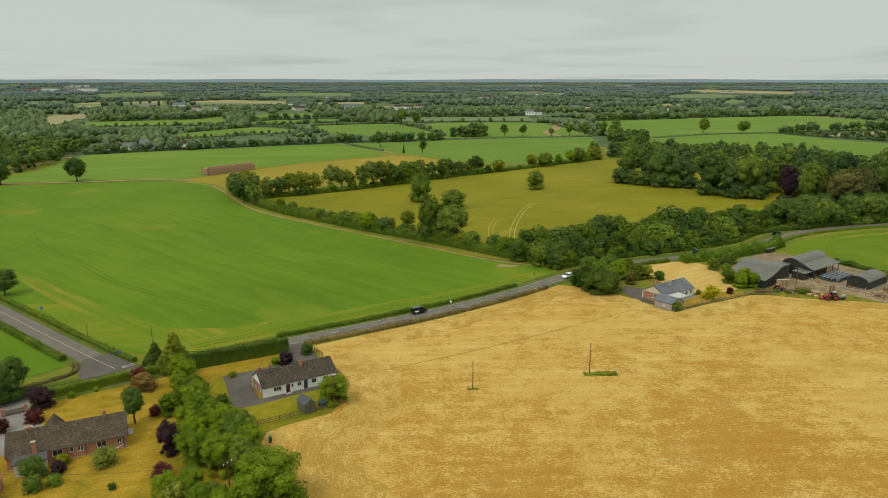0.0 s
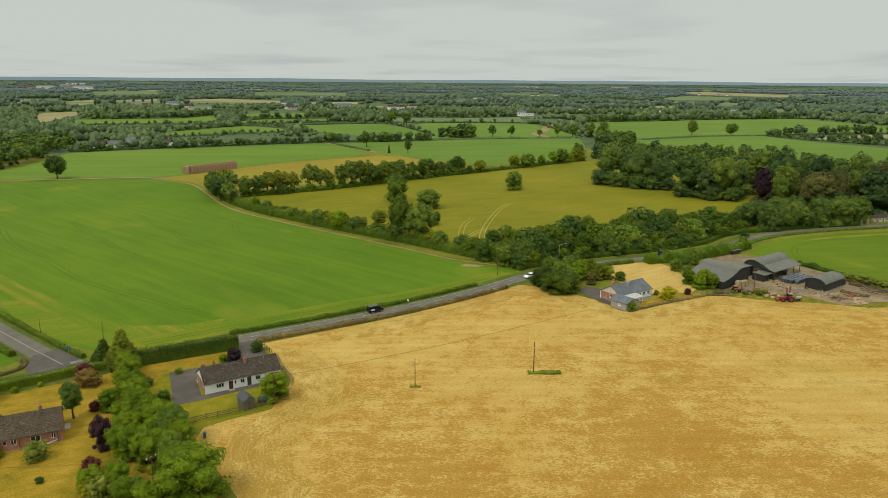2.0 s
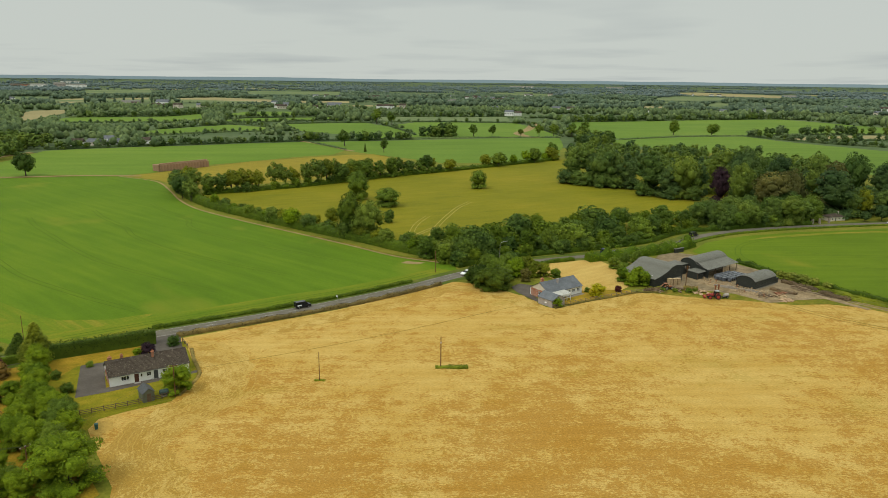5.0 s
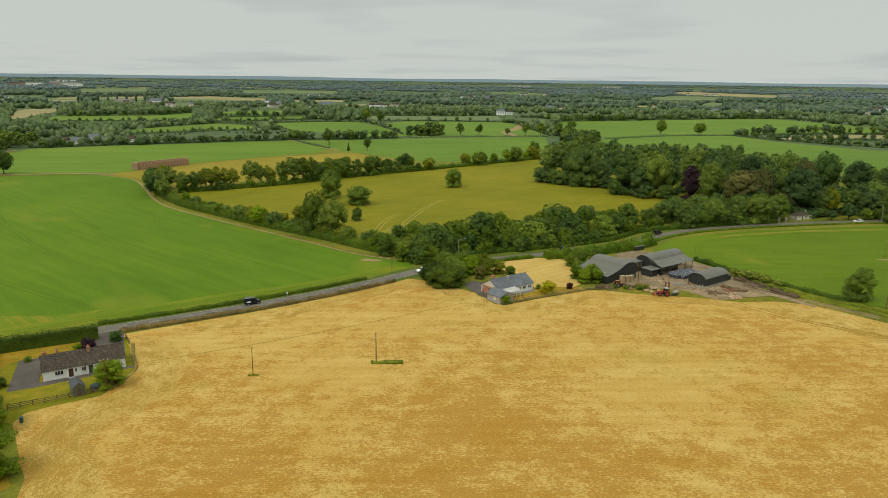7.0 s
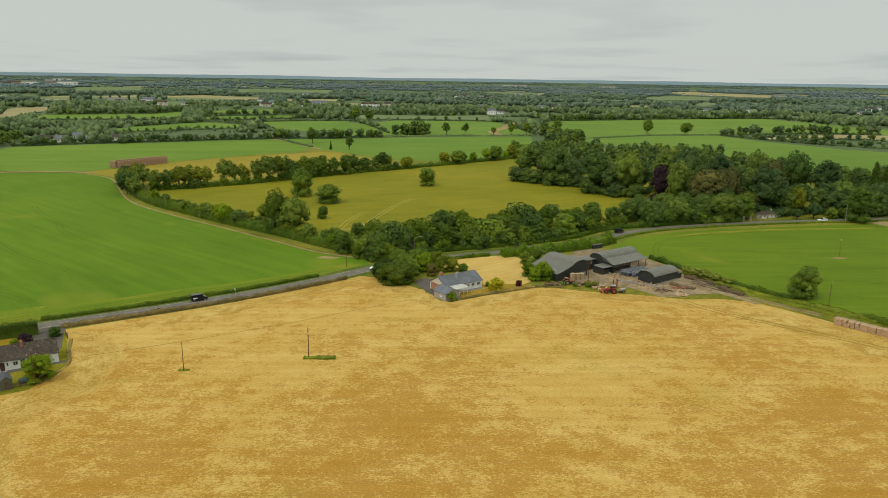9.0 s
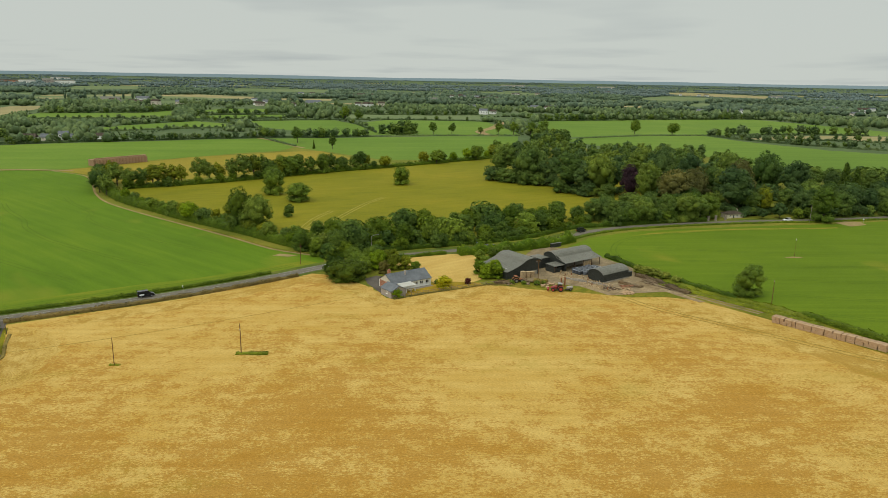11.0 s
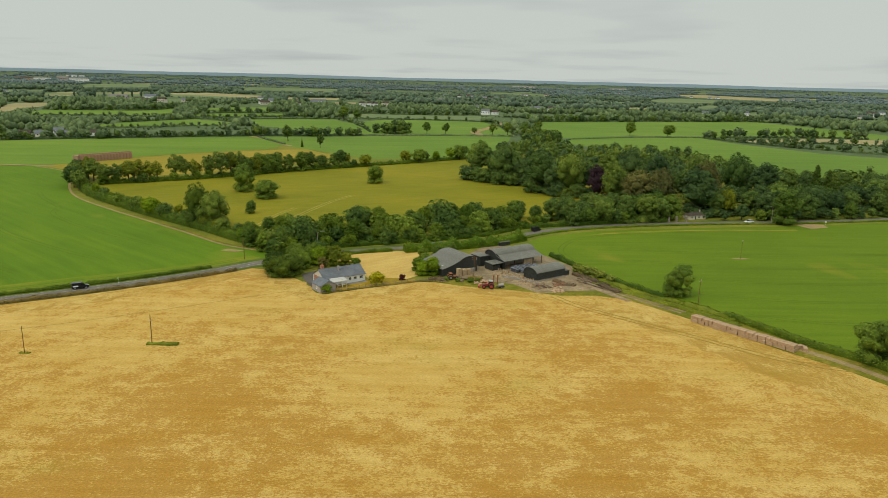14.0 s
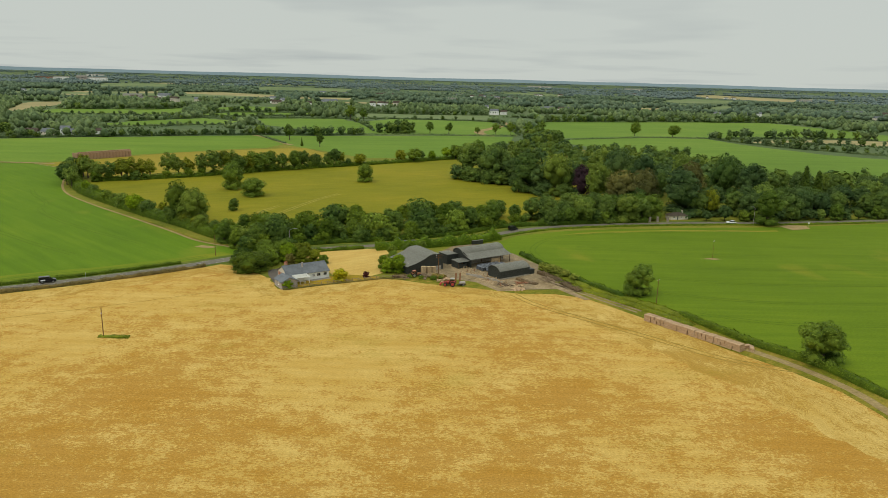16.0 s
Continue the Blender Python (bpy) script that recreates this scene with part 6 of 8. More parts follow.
# front wing with its own roof, standing forward of the west end
wing = bmesh.new()
box(wing, -3.9, -3.6, -5.4, 0.4, 0, 2.3); box(wing, -3.6, 0.9, -5.4, -5.1, 0, 2.3); box(wing, 0.9, 1.2, -5.4, -0.06, 0, 2.3); box(wing, -3.6, -0.06, 0.1, 0.4, 0, 2.3)
part("wing_wall", wing, M_GREYWALL, fc, "grey rendered side wing")
for pts in (((-4.2, -5.7, 2.2), (-4.2, 0.6, 2.2), (-1.35, 0.6, 3.55), (-1.35, -5.7, 3.55)), ((1.5, 0.6, 2.2), (1.5, -5.7, 2.2), (-1.35, -5.7, 3.55), (-1.35, 0.6, 3.55))):
    bm = bmesh.new()
    top = [bm.verts.new(p) for p in pts]
    low = [bm.verts.new((x, y, z - 0.12)) for x, y, z in pts]
    bm.faces.new(top); bm.faces.new(low[::-1])
    for i in range(4):
        j = (i + 1) % 4
        bm.faces.new((top[i], low[i], low[j], top[j]))
    part("wing_roof", bm, M_SLATE, fc)
for y in (-5.4, 0.15):
    bm = bmesh.new()
    prism(bm, [(-3.9, 2.3), (1.2, 2.3), (-1.35, 3.42)], y, y + 0.25)
    part("wing_gable", bm, M_GREYWALL, fc)
window(fc, Matrix.Translation((-3.9 - 0.05, -2.4, 1.0)) @ Matrix.Rotation(-math.pi / 2, 4, "Z"), 0.9, 0.9, 1)
# open lean-to veranda between the wing and the door
veranda = part("veranda_frame", boxes((1.5, 6.3, -3.1, -3.0, 2.0, 2.14), (1.5, 1.6, -3.0, -0.05, 2.0, 2.1), (6.2, 6.3, -3.0, -0.05, 2.0, 2.1)), M_UPVC, fc, "white open lean-to veranda")
for x in (1.6, 3.1, 4.7, 6.2):
    part("post", boxes((x - 0.06, x + 0.06, -3.1, -2.98, 0, 2.0)), M_UPVC, veranda)
part("rail", boxes((3.1, 6.2, -3.07, -3.02, 0.85, 0.93)), M_UPVC, veranda)
for k in range(12):
    x = 1.5 + 0.42 * k
    bm = bmesh.new()
    vs = [bm.verts.new(q) for q in ((x, -3.25, 2.12), (x + 0.37, -3.25, 2.12), (x + 0.37, -0.12, 2.46), (x, -0.12, 2.46), (x, -3.25, 2.17), (x + 0.37, -3.25, 2.17), (x + 0.37, -0.12, 2.51), (x, -0.12, 2.51))]
    for f in ((0, 3, 2, 1), (4, 5, 6, 7), (0, 1, 5, 4), (1, 2, 6, 5), (2, 3, 7, 6), (3, 0, 4, 7)):
        bm.faces.new([vs[i] for i in f])
    part("roof_sheet", bm, M_SKYLIGHT, veranda, "pale veranda roof sheet")
part("path", boxes((7.6, 14.4, -1.5, -0.06, 0.05, 0.12)), M_GRAVEL, fc)

# ---- gate lodge by the wood ----
gl = thing("gate_lodge", pose(218.5, 327.0, 0, 0, 0, 19) @ Matrix.Scale(0.82, 4), "low cream gate lodge with brown hipped roof", "house")
F = [(1.5, 2.5, 0.9, 2.0), (4, 4.9, 0, 2.05), (6.5, 7.5, 0.9, 2.0), (9.4, 10.4, 0.9, 2.0)]
bm = wall(11.5, 2.4, 0.3, F)
box(bm, 0, 0.3, 0.3, 6, 0, 2.4); box(bm, 11.2, 11.5, 0.3, 6, 0, 2.4); box(bm, 0.3, 11.2, 5.7, 6, 0, 2.4)
part("wall", bm, M_CREAM, gl)
for x0, x1, z0, z1 in F:
    if z0:
        window(gl, hw(x0, z0), x1 - x0, z1 - z0, 1)
door(gl, hw(4, 0), 0.9, 2.05, M_DOOR_GREY, "dark door")
bm = bmesh.new()
b_ = [bm.verts.new(p) for p in ((-0.4, -0.4, 2.4), (11.9, -0.4, 2.4), (11.9, 6.4, 2.4), (-0.4, 6.4, 2.4), (3, 3, 4.0), (8.5, 3, 4.0))]
for f in ((0, 1, 5, 4), (1, 2, 5), (2, 3, 4, 5), (3, 0, 4), (3, 2, 1, 0)):
    bm.faces.new([b_[i] for i in f])
part("roof", bm, M_TILE, gl, "brown tiled hipped roof")
chimney(gl, 9.0, 3.0, 3.7, 4.9, 0.6, 0.6, M_CREAM)
for x, y in ((206.5, 320.0), (210.5, 321.2), (215.5, 322.3)):
    g = thing("gate_pier", pose(x, y, 0, 0, 0, 17), "stone gate pier beside the road", "gate pier", "lodge gate piers")
    part("shaft", rounded_box(-0.4, 0.4, -0.4, 0.4, 0, 2.2, 0.03), M_STONE, g)
    part("cap", rounded_box(-0.5, 0.5, -0.5, 0.5, 2.2, 2.45, 0.06), M_STONE, g)

# ---- far houses, small among the trees ----
def far_house(x, y, L, D, h, mat, roof, turn, label):
    x, y, k = plain_to_site(x, y)
    g = thing("house", pose(x, y, ground_height(x, y), 0, 0, turn) @ Matrix.Scale(k, 4), label, "house", "far houses")
    part("wall", boxes((0, L, 0, D, -1, h)), mat, g)
    bm = bmesh.new()
    prism(bm, [(-0.3, h), (D + 0.3, h), (D / 2, h + D * 0.42)], -0.3, L + 0.3)
    bmesh.ops.transform(bm, matrix=Matrix.Rotation(math.pi / 2, 4, "Z") @ Matrix.Scale(-1, 4, (0, 1, 0)), verts=bm.verts[:])
    part("roof", bm, roof, g)
    k = max(2, int(L / 3))
    for i in range(k):
        x0 = L * (i + 0.5) / k - 0.5
        part("window", boxes((x0, x0 + 1.0, -0.05, 0.0, h * 0.45, h * 0.8)), M_CARGLASS, g, "dark window")


for x, y, L, D, h, mt, rf, tn in ((-317, 664, 12, 8, 3, M_WHITE, M_TILE, 8), (-303, 668, 13, 8, 3, M_CREAM, M_SLATE, -12), (-296, 690, 9, 7, 4.5, M_WHITE, M_SLATE, 20), (-262, 694, 8, 7, 3, M_WHITE, M_TILE, 0), (-286, 676, 10, 7, 3, M_WHITE, M_SLATE, 15),
                                  (150, 1330, 16, 9, 7, M_WHITE, M_SLATE, -15), (172, 1345, 12, 8, 5, M_WHITE, M_TILE, 10), (140, 1500, 12, 9, 8, M_WHITE, M_SLATE, 5), (470, 1500, 16, 9, 6, M_WHITE, M_TILE, 12), (640, 1560, 14, 9, 5, M_WHITE, M_SLATE, -8), (690, 1580, 30, 9, 4, M_CREAM, M_SLATE, 3), (740, 1590, 14, 9, 6, M_WHITE, M_SLATE, 0), (-230, 1640, 34, 12, 6, M_WHITE, M_SLATE, 2),
                                  (-700, 1640, 42, 14, 5, M_GREYWALL, M_SHEET_U, 8), (-640, 1690, 30, 14, 6, M_WHITE, M_SLATE, -4), (-500, 1560, 20, 10, 5, M_CREAM, M_SLATE, 6), (1020, 1750, 40, 14, 7, M_WHITE, M_SLATE, 4), (1075, 1700, 26, 12, 8, M_WHITE, M_TILE, -10), (50, 2000, 22, 12, 7, M_CREAM, M_SHEET_U, 5),
                                  (-2250, 4000, 90, 14, 14, M_WHITE, M_SHEET_U, 0), (-2130, 4020, 60, 14, 22, M_GREYWALL, M_SHEET_U, 4), (-2040, 3980, 110, 14, 15, M_WHITE, M_SHEET_U, -3), (-2600, 4400, 160, 14, 8, M_BRICK, M_TILE, 3), (-3300, 6300, 160, 14, 14, M_WHITE, M_SHEET_U, 3), (640, 6600, 220, 16, 12, M_CREAM, M_SHEET_U, 2), (1500, 6500, 160, 16, 12, M_CREAM, M_SHEET_U, 2), (1600, 3300, 60, 16, 7, M_CREAM, M_SHEET_U, 6)):
    far_house(x, y, L, D, h, mt, rf, tn, "house half hidden among distant trees" if L < 28 else "large pale building in the distance")
rng = random.Random(91)
for i in range(96):
    if i % 4 == 0:
        d, a = 1500 * 3.2 ** rng.random(), rng.uniform(-0.62, 0.62)
    x, y = 60 + d * math.sin(a) + rng.uniform(-70, 70), d * math.cos(a) + rng.uniform(-60, 60)
    if not in_field(x, y):
        far_house(x, y, rng.uniform(10, 22), rng.uniform(8, 10), rng.uniform(4, 8), rng.choice([M_WHITE, M_WHITE, M_CREAM]), rng.choice([M_SLATE, M_TILE]), rng.uniform(-30, 30), "house half hidden among distant trees")

# ---- barns ----
def sheet_roof(profile, y0, y1, th=0.06, over=0.25):
    """A sheet bent along a profile in x and z, drawn out along y."""
    bm = bmesh.new()
    top = [[bm.verts.new((x, y, z + th)) for x, z in profile] for y in (y0 - over, y1 + over)]
    low = [[bm.verts.new((x, y, z)) for x, z in profile] for y in (y0 - over, y1 + over)]
    n = len(profile)
    for i in range(n - 1):
        bm.faces.new((top[0][i], top[0][i + 1], top[1][i + 1], top[1][i]))
        bm.faces.new((low[0][i + 1], low[0][i], low[1][i], low[1][i + 1]))
        for k, s in ((0, 1), (1, -1)):
            q = (low[k][i], low[k][i + 1], top[k][i + 1], top[k][i])
            bm.faces.new(q if s > 0 else q[::-1])
    for i in (0, n - 1):
        bm.faces.new((low[0][i], top[0][i], top[1][i], low[1][i]))
    return bm


def end_wall(profile, y, th, z0=0.0):
    bm = bmesh.new()
    prism(bm, [(profile[0][0], z0)] + [(x, z - 0.01) for x, z in profile] + [(profile[-1][0], z0)], y, y + th)
    return bm


def arch(x0, x1, z0, z1, n=9):
    out = []
    for i in range(n):
        a = math.pi * (0.12 + 0.76 * i / (n - 1))
        k = math.cos(math.pi * 0.12)
        s0 = math.sin(math.pi * 0.12)
        out.append(((x0 + x1) / 2 - (x1 - x0) / 2 * math.cos(a) / k, z0 + (z1 - z0) * (math.sin(a) - s0) / (1 - s0)))
    return out


SWAP = Matrix(((0, 1, 0, 0), (1, 0, 0, 0), (0, 0, 1, 0), (0, 0, 0, 1)))


def swapped(bm):
    bmesh.ops.transform(bm, matrix=SWAP, verts=bm.verts[:])
    return bm


b1 = thing("barn", pose(100.8, 213.1, 0, 0, 0, 36.0), "dark sheeted barn with a low sweeping roof on one side", "barn", "farm barns")
P1 = [(-0.2, 2.5), (1.5, 2.85), (3.2, 3.25), (4.8, 3.75), (6.2, 4.25)] + [p for p in arch(7.2, 14.4, 4.65, 5.75, 8)]
part("roof", sheet_roof(P1, 0, 13.5), M_SHEET, b1, "grey-green curved sheet roof")
part("front_wall", end_wall(P1, 0, 0.12), M_CLAD, b1)
part("back_wall", end_wall(P1, 13.38, 0.12), M_CLAD, b1)
part("side_wall", boxes((14.2, 14.3, 0.13, 13.37, 0, 4.6)), M_CLAD_V, b1)
part("side_wall", boxes((0, 0.1, 0.13, 13.37, 0, 2.55)), M_CLAD_V, b1)
for y in (2.2, 4.8, 7.4, 10.0):
    part("skylight", boxes((1.7, 2.6, y, y + 0.9, 2.93, 3.02)), M_SKYLIGHT, b1, "pale skylight sheet", Matrix.Rotation(-0.0, 4, "Y"))
part("door_panel", boxes((9.2, 13.6, -0.05, -0.003, 0.0, 1.5)), M_BLOCK, b1, "pale block wall along the front")

b2 = thing("barn", pose(121.9, 224.3, 0, 0, 0, 37.0), "dark arched barn with an open lean-to on posts", "barn", "farm barns")
P2L = [(-0.3, 2.85), (1.5, 3.3), (4.3, 4.05)]
P2A = arch(4.2, 10.6, 3.95, 5.55)
part("roof", swapped(sheet_roof(P2A, 0, 18)), M_SHEET_U, b2, "grey-green arched sheet roof")
part("lean_to_roof", swapped(sheet_roof(P2L, 0, 18)), M_SHEET_U, b2, "grey-green lean-to roof")
part("end_wall", swapped(end_wall(P2L[:2] + P2L[2:] + P2A, 0.05, 0.12)), M_CLAD_V, b2)
part("end_wall", swapped(end_wall(P2A, 17.8, 0.12)), M_CLAD_V, b2)
part("back_wall", boxes((0.2, 17.8, 10.5, 10.6, 0, 4.0)), M_CLAD, b2)
part("inner_wall", boxes((0.2, 17.8, 4.25, 4.4, 0, 3.2)), M_BLOCK, b2)
part("inner_wall_sheet", boxes((0.2, 17.8, 4.3, 4.36, 3.2, 4.0)), M_CLAD, b2)
for x in (0.3, 4.7, 9.1, 13.5, 17.7):
    part("post", boxes((x - 0.09, x + 0.09, 0.0, 0.18, 0, 2.95)), M_WOOD, b2)
for k in range(9):
    part("board", boxes((9.3 + 0.46 * k, 9.7 + 0.46 * k, 0.2, 0.26, 0.05, 2.1)), M_PALEWOOD, b2)
# small canopy and dark store at the barn's end
cs = thing("lean_to_shed", pose(117.7, 222.0, 0, 0, 0, 37.0), "small dark lean-to shed against the barn end", "shed")
part("roof", boxes((-0.2, 5.2, -0.3, 4.2, 2.35, 2.43)), M_SHEET_U, cs, "", Matrix.Rotation(0.05, 4, "X"))
part("back_wall", boxes((0, 5.0, 4.0, 4.1, 0, 2.45)), M_CLAD, cs)
part("side_wall", boxes((0, 0.1, 0, 4.0, 0, 2.3)), M_CLAD_V, cs)
part("front_wall", boxes((0.1, 3.6, 0.02, 0.1, 0, 1.7)), M_CLAD, cs)
for x in (0.05, 4.9):
    part("post", boxes((x, x + 0.14, -0.1, 0.02, 0, 2.3)), M_WOOD, cs)
ds = thing("feed_store", pose(113.6, 227.4, 0, 0, 0, 37.0), "tall dark sheeted feed store beside the barn", "shed")
part("body", boxes((0, 4.2, 0, 5, 0, 3.6)), M_CLAD, ds)
part("roof", boxes((-0.2, 4.4, -0.2, 5.2, 3.6, 3.68)), M_SHEET_U, ds)

b3 = thing("barn", pose(131.7, 210.0, 0, 0, 0, 37.4), "small dark round-roofed hay shed", "barn", "farm barns")
P3 = arch(0, 6.4, 2.8, 4.2)
part("roof", swapped(sheet_roof(P3, 0, 12.8)), M_SHEET_U, b3, "grey-green arched sheet roof")
part("end_wall", swapped(end_wall(P3, 0.05, 0.1)), M_CLAD_V, b3)
part("end_wall", swapped(end_wall(P3, 12.65, 0.1)), M_CLAD_V, b3)
part("side_wall", boxes((0.16, 12.64, 0.0, 0.1, 0.5, 2.8)), M_CLAD, b3)
part("side_wall", boxes((0.16, 12.64, 6.3, 6.4, 0.0, 2.8)), M_CLAD, b3)
part("base_wall", boxes((0.0, 12.8, -0.06, 0.16, 0, 0.5)), M_BLOCK, b3)
part("annex", boxes((12.9, 15.6, 0.6, 3.8, 0, 1.7)), M_CLAD, b3, "low dark annex")
sb = thing("roadside_shed", pose(122.5, 259.5, 0, 0, 0, 33), "dark low shed beside the road", "shed")
part("wall", boxes((0, 5, 0, 2.2, 0, 1.5)), M_CLAD, sb)
part("roof", boxes((-0.2, 5.2, -0.2, 2.4, 1.5, 1.58)), M_SHEET_U, sb)

# ---- wrapped silage bales ----
def wrapped_bale(m, seed):
    rng2 = random.Random(seed)
    bm = bmesh.new()
    n, rings = 12, ((0.0, 0.45), (0.04, 0.57), (0.15, 0.62), (1.05, 0.62), (1.16, 0.57), (1.2, 0.42))
    R = [[bm.verts.new((r * math.cos(2 * math.pi * k / n) * rng2.uniform(0.97, 1.03), r * math.sin(2 * math.pi * k / n) * rng2.uniform(0.97, 1.03), z)) for k in range(n)] for z, r in rings]
    for a, b in zip(R, R[1:]):
        for k in range(n):
            bm.faces.new((a[k], a[(k + 1) % n], b[(k + 1) % n], b[k]))
    bm.faces.new(R[0][::-1]); bm.faces.new(R[-1])
    ob = new("silage_bale", from_bm("silage_bale", bm, M_WRAP, True))
    ob.matrix_basis = m
    return tagged(ob, "round silage bale wrapped in shiny black film", "silage bale", "silage bales in the yard")


u37, v37 = Vector((math.cos(radians(37)), math.sin(radians(37)), 0)), Vector((-math.sin(radians(37)), math.cos(radians(37)), 0))
rng = random.Random(5)
first = None
for i in range(9):
    for j in range(5):
        if (i, j) in ((0, 4), (8, 4), (0, 0)):
            continue
        p = Vector((126.9, 219.6, 0.05)) + u37 * (i * 1.30 + rng.uniform(-0.05, 0.05)) + v37 * (j * 1.30)
        m = pose(p.x, p.y, 0.12, 0, 0, rng.uniform(0, 360))
        first = wrapped_bale(m, 3) if first is None else (copy_thing(first, m), first)[1]

# ---- straw bales ----
def straw_mesh(mat, L=2.35, W=1.2, H=0.9):
    bm = rounded_box(-L / 2, L / 2, -W / 2, W / 2, 0, H, 0.07, 1)
    for x in (-0.75, -0.25, 0.25, 0.75):
        box(bm, x - 0.015, x + 0.015, -W / 2 - 0.006, W / 2 + 0.006, 0.06, H + 0.006)
    return from_bm("straw_bale", bm, mat)


STRAW, STRAW_OLD = straw_mesh(M_STRAW, 2.35, 1.02), straw_mesh(M_STRAW_OLD)
d_row = Vector((189.6 - 171.2, 153.8 - 175.4, 0))
ang = math.degrees(math.atan2(d_row.y, d_row.x))
nb = 27
for i in range(nb):
    for k in range(2):
        p = Vector((171.2, 175.4, 0)) + d_row * ((i + 0.5) / nb)
        ob = new("straw_bale", STRAW)
        ob.matrix_basis = pose(p.x + rng.uniform(-0.15, 0.15), p.y + rng.uniform(-0.15, 0.15), 0.06 + 0.9 * k, 0, rng.uniform(-2, 2) * k, ang + 90 + rng.uniform(-6, 6))
        tagged(ob, "large square straw bale in a stacked row", "straw bale", "straw bale row")
for x, y, a in ((191.5, 156.3, 20), (192.4, 155.0, 75)):
    ob = new("straw_bale", STRAW)
    ob.matrix_basis = pose(x, y, 0.06, 0, 0, a)
    tagged(ob, "large square straw bale lying apart", "straw bale", "straw bale row")
stack = thing("straw_stack", pose(-160.9, 483.1, 0, 0, 0, 53.7), "huge stacked wall of straw bales in the far field", "straw stack")
part("core", boxes((0.3, 38.5, 0.9, 7.5, 0, 4.6)), M_STRAW_OLD, stack)
for k in range(5):
    for i in range(16):
        part("bale", STRAW_OLD, M_STRAW_OLD, stack, "", pose(1.2 + 2.42 * i + (0.25 if k % 2 else 0) + rng.uniform(-0.06, 0.06), 0.6 + rng.uniform(-0.08, 0.08), 0.08 + 0.905 * k, 0, 0, 0))
for k in range(5):
    for i in range(3):
        part("bale", STRAW_OLD, M_STRAW_OLD, stack, "", pose(-0.6 + rng.uniform(-0.05, 0.05), 2.3 + 2.4 * i, 0.08 + 0.905 * k, 0, 0, 90))
for i in range(16):
    part("bale", STRAW_OLD, M_STRAW_OLD, stack, "", pose(1.2 + 2.42 * i, 2.0 + rng.uniform(-0.1, 0.2), 4.6, 0, 0, 0))

# ---- wheels and vehicles ----
def lathe_x(bm, prof, n=16):
    """Turn a profile of (x, radius) about the x axis."""
    R = [[bm.verts.new((x, r * math.cos(2 * math.pi * k / n), r * math.sin(2 * math.pi * k / n))) for k in range(n)] for x, r in prof]
    for a, b in zip(R, R[1:]):
        for k in range(n):
            bm.faces.new((a[k], a[(k + 1) % n], b[(k + 1) % n], b[k]))
    bm.faces.new(R[0][::-1]); bm.faces.new(R[-1])


def wheel(parent, x, y, r, w, rim_mat):
    """A wheel whose axle lies across the vehicle (along y)."""
    bm = bmesh.new()
    lathe_x(bm, [(-w / 2, r * 0.6), (-w / 2, r * 0.93), (-w / 2 * 0.7, r), (w / 2 * 0.7, r), (w / 2, r * 0.93), (w / 2, r * 0.6)])
    wh = part("wheel", bm, M_RUBBER, parent, "", Matrix.Translation((x, y, r)) @ Matrix.Rotation(math.pi / 2, 4, "Z"))
    bm = bmesh.new()
    lathe_x(bm, [(-w / 2 - 0.012, r * 0.2), (-w / 2 - 0.005, r * 0.58), (w / 2 + 0.005, r * 0.58), (w / 2 + 0.012, r * 0.2)])
    part("rim", bm, rim_mat, wh)


def car(name, m, side_shape, cabin, W, wheels, r, mat, label, category):
    """Side shapes are outlines in x (length) and z, drawn across the width and rounded."""
    g = thing(name, m, label, category, "cars on the road")
    bm = bmesh.new()
    prism(bm, side_shape, -W / 2, W / 2)
    bmesh.ops.bevel(bm, geom=bm.edges[:], offset=0.07, segments=2, affect="EDGES")
    part("body", bm, mat, g)
    bm = bmesh.new()
    prism(bm, cabin, -W / 2 + 0.1, W / 2 - 0.1)
    bmesh.ops.bevel(bm, geom=bm.edges[:], offset=0.06, segments=2, affect="EDGES")
    part("cabin", bm, M_CARGLASS, g, "dark tinted windows")
    xs = [p[0] for p in cabin if p[1] > max(q[1] for q in cabin) - 0.06]
    zt = max(p[1] for p in cabin)
    part("roof", rounded_box(min(xs) - 0.05, max(xs) + 0.05, -W / 2 + 0.12, W / 2 - 0.12, zt - 0.05, zt + 0.05, 0.03), mat, g)
    for x in wheels:
        for y in (-W / 2 + 0.1, W / 2 - 0.1):
            wheel(g, x, y, r, 0.22, M_CHROME)
    x1, x0 = max(p[0] for p in side_shape), min(p[0] for p in side_shape)
    for y in (-W / 2 + 0.25, W / 2 - 0.25):
        part("headlight", rounded_box(x1 - 0.12, x1 + 0.02, y - 0.16, y + 0.16, 0.62, 0.76, 0.03), M_UPVC, g)
        part("tail_light", rounded_box(x0 - 0.02, x0 + 0.1, y - 0.12, y + 0.12, 0.68, 0.86, 0.03), M_LAMPRED, g)
    return g


CAR = [(-2.1, 0.3), (-2.15, 0.75), (-1.9, 0.95), (0.9, 0.92), (2.0, 0.74), (2.12, 0.5), (2.05, 0.28)]
CAB = [(-1.85, 0.9), (-1.35, 1.38), (0.15, 1.42), (1.0, 0.9)]
VAN = [(-2.3, 0.35), (-2.35, 1.2), (1.3, 1.15), (2.2, 0.95), (2.35, 0.6), (2.3, 0.32)]
VCAB = [(-2.28, 1.1), (-2.2, 1.88), (0.65, 1.9), (1.5, 1.1)]


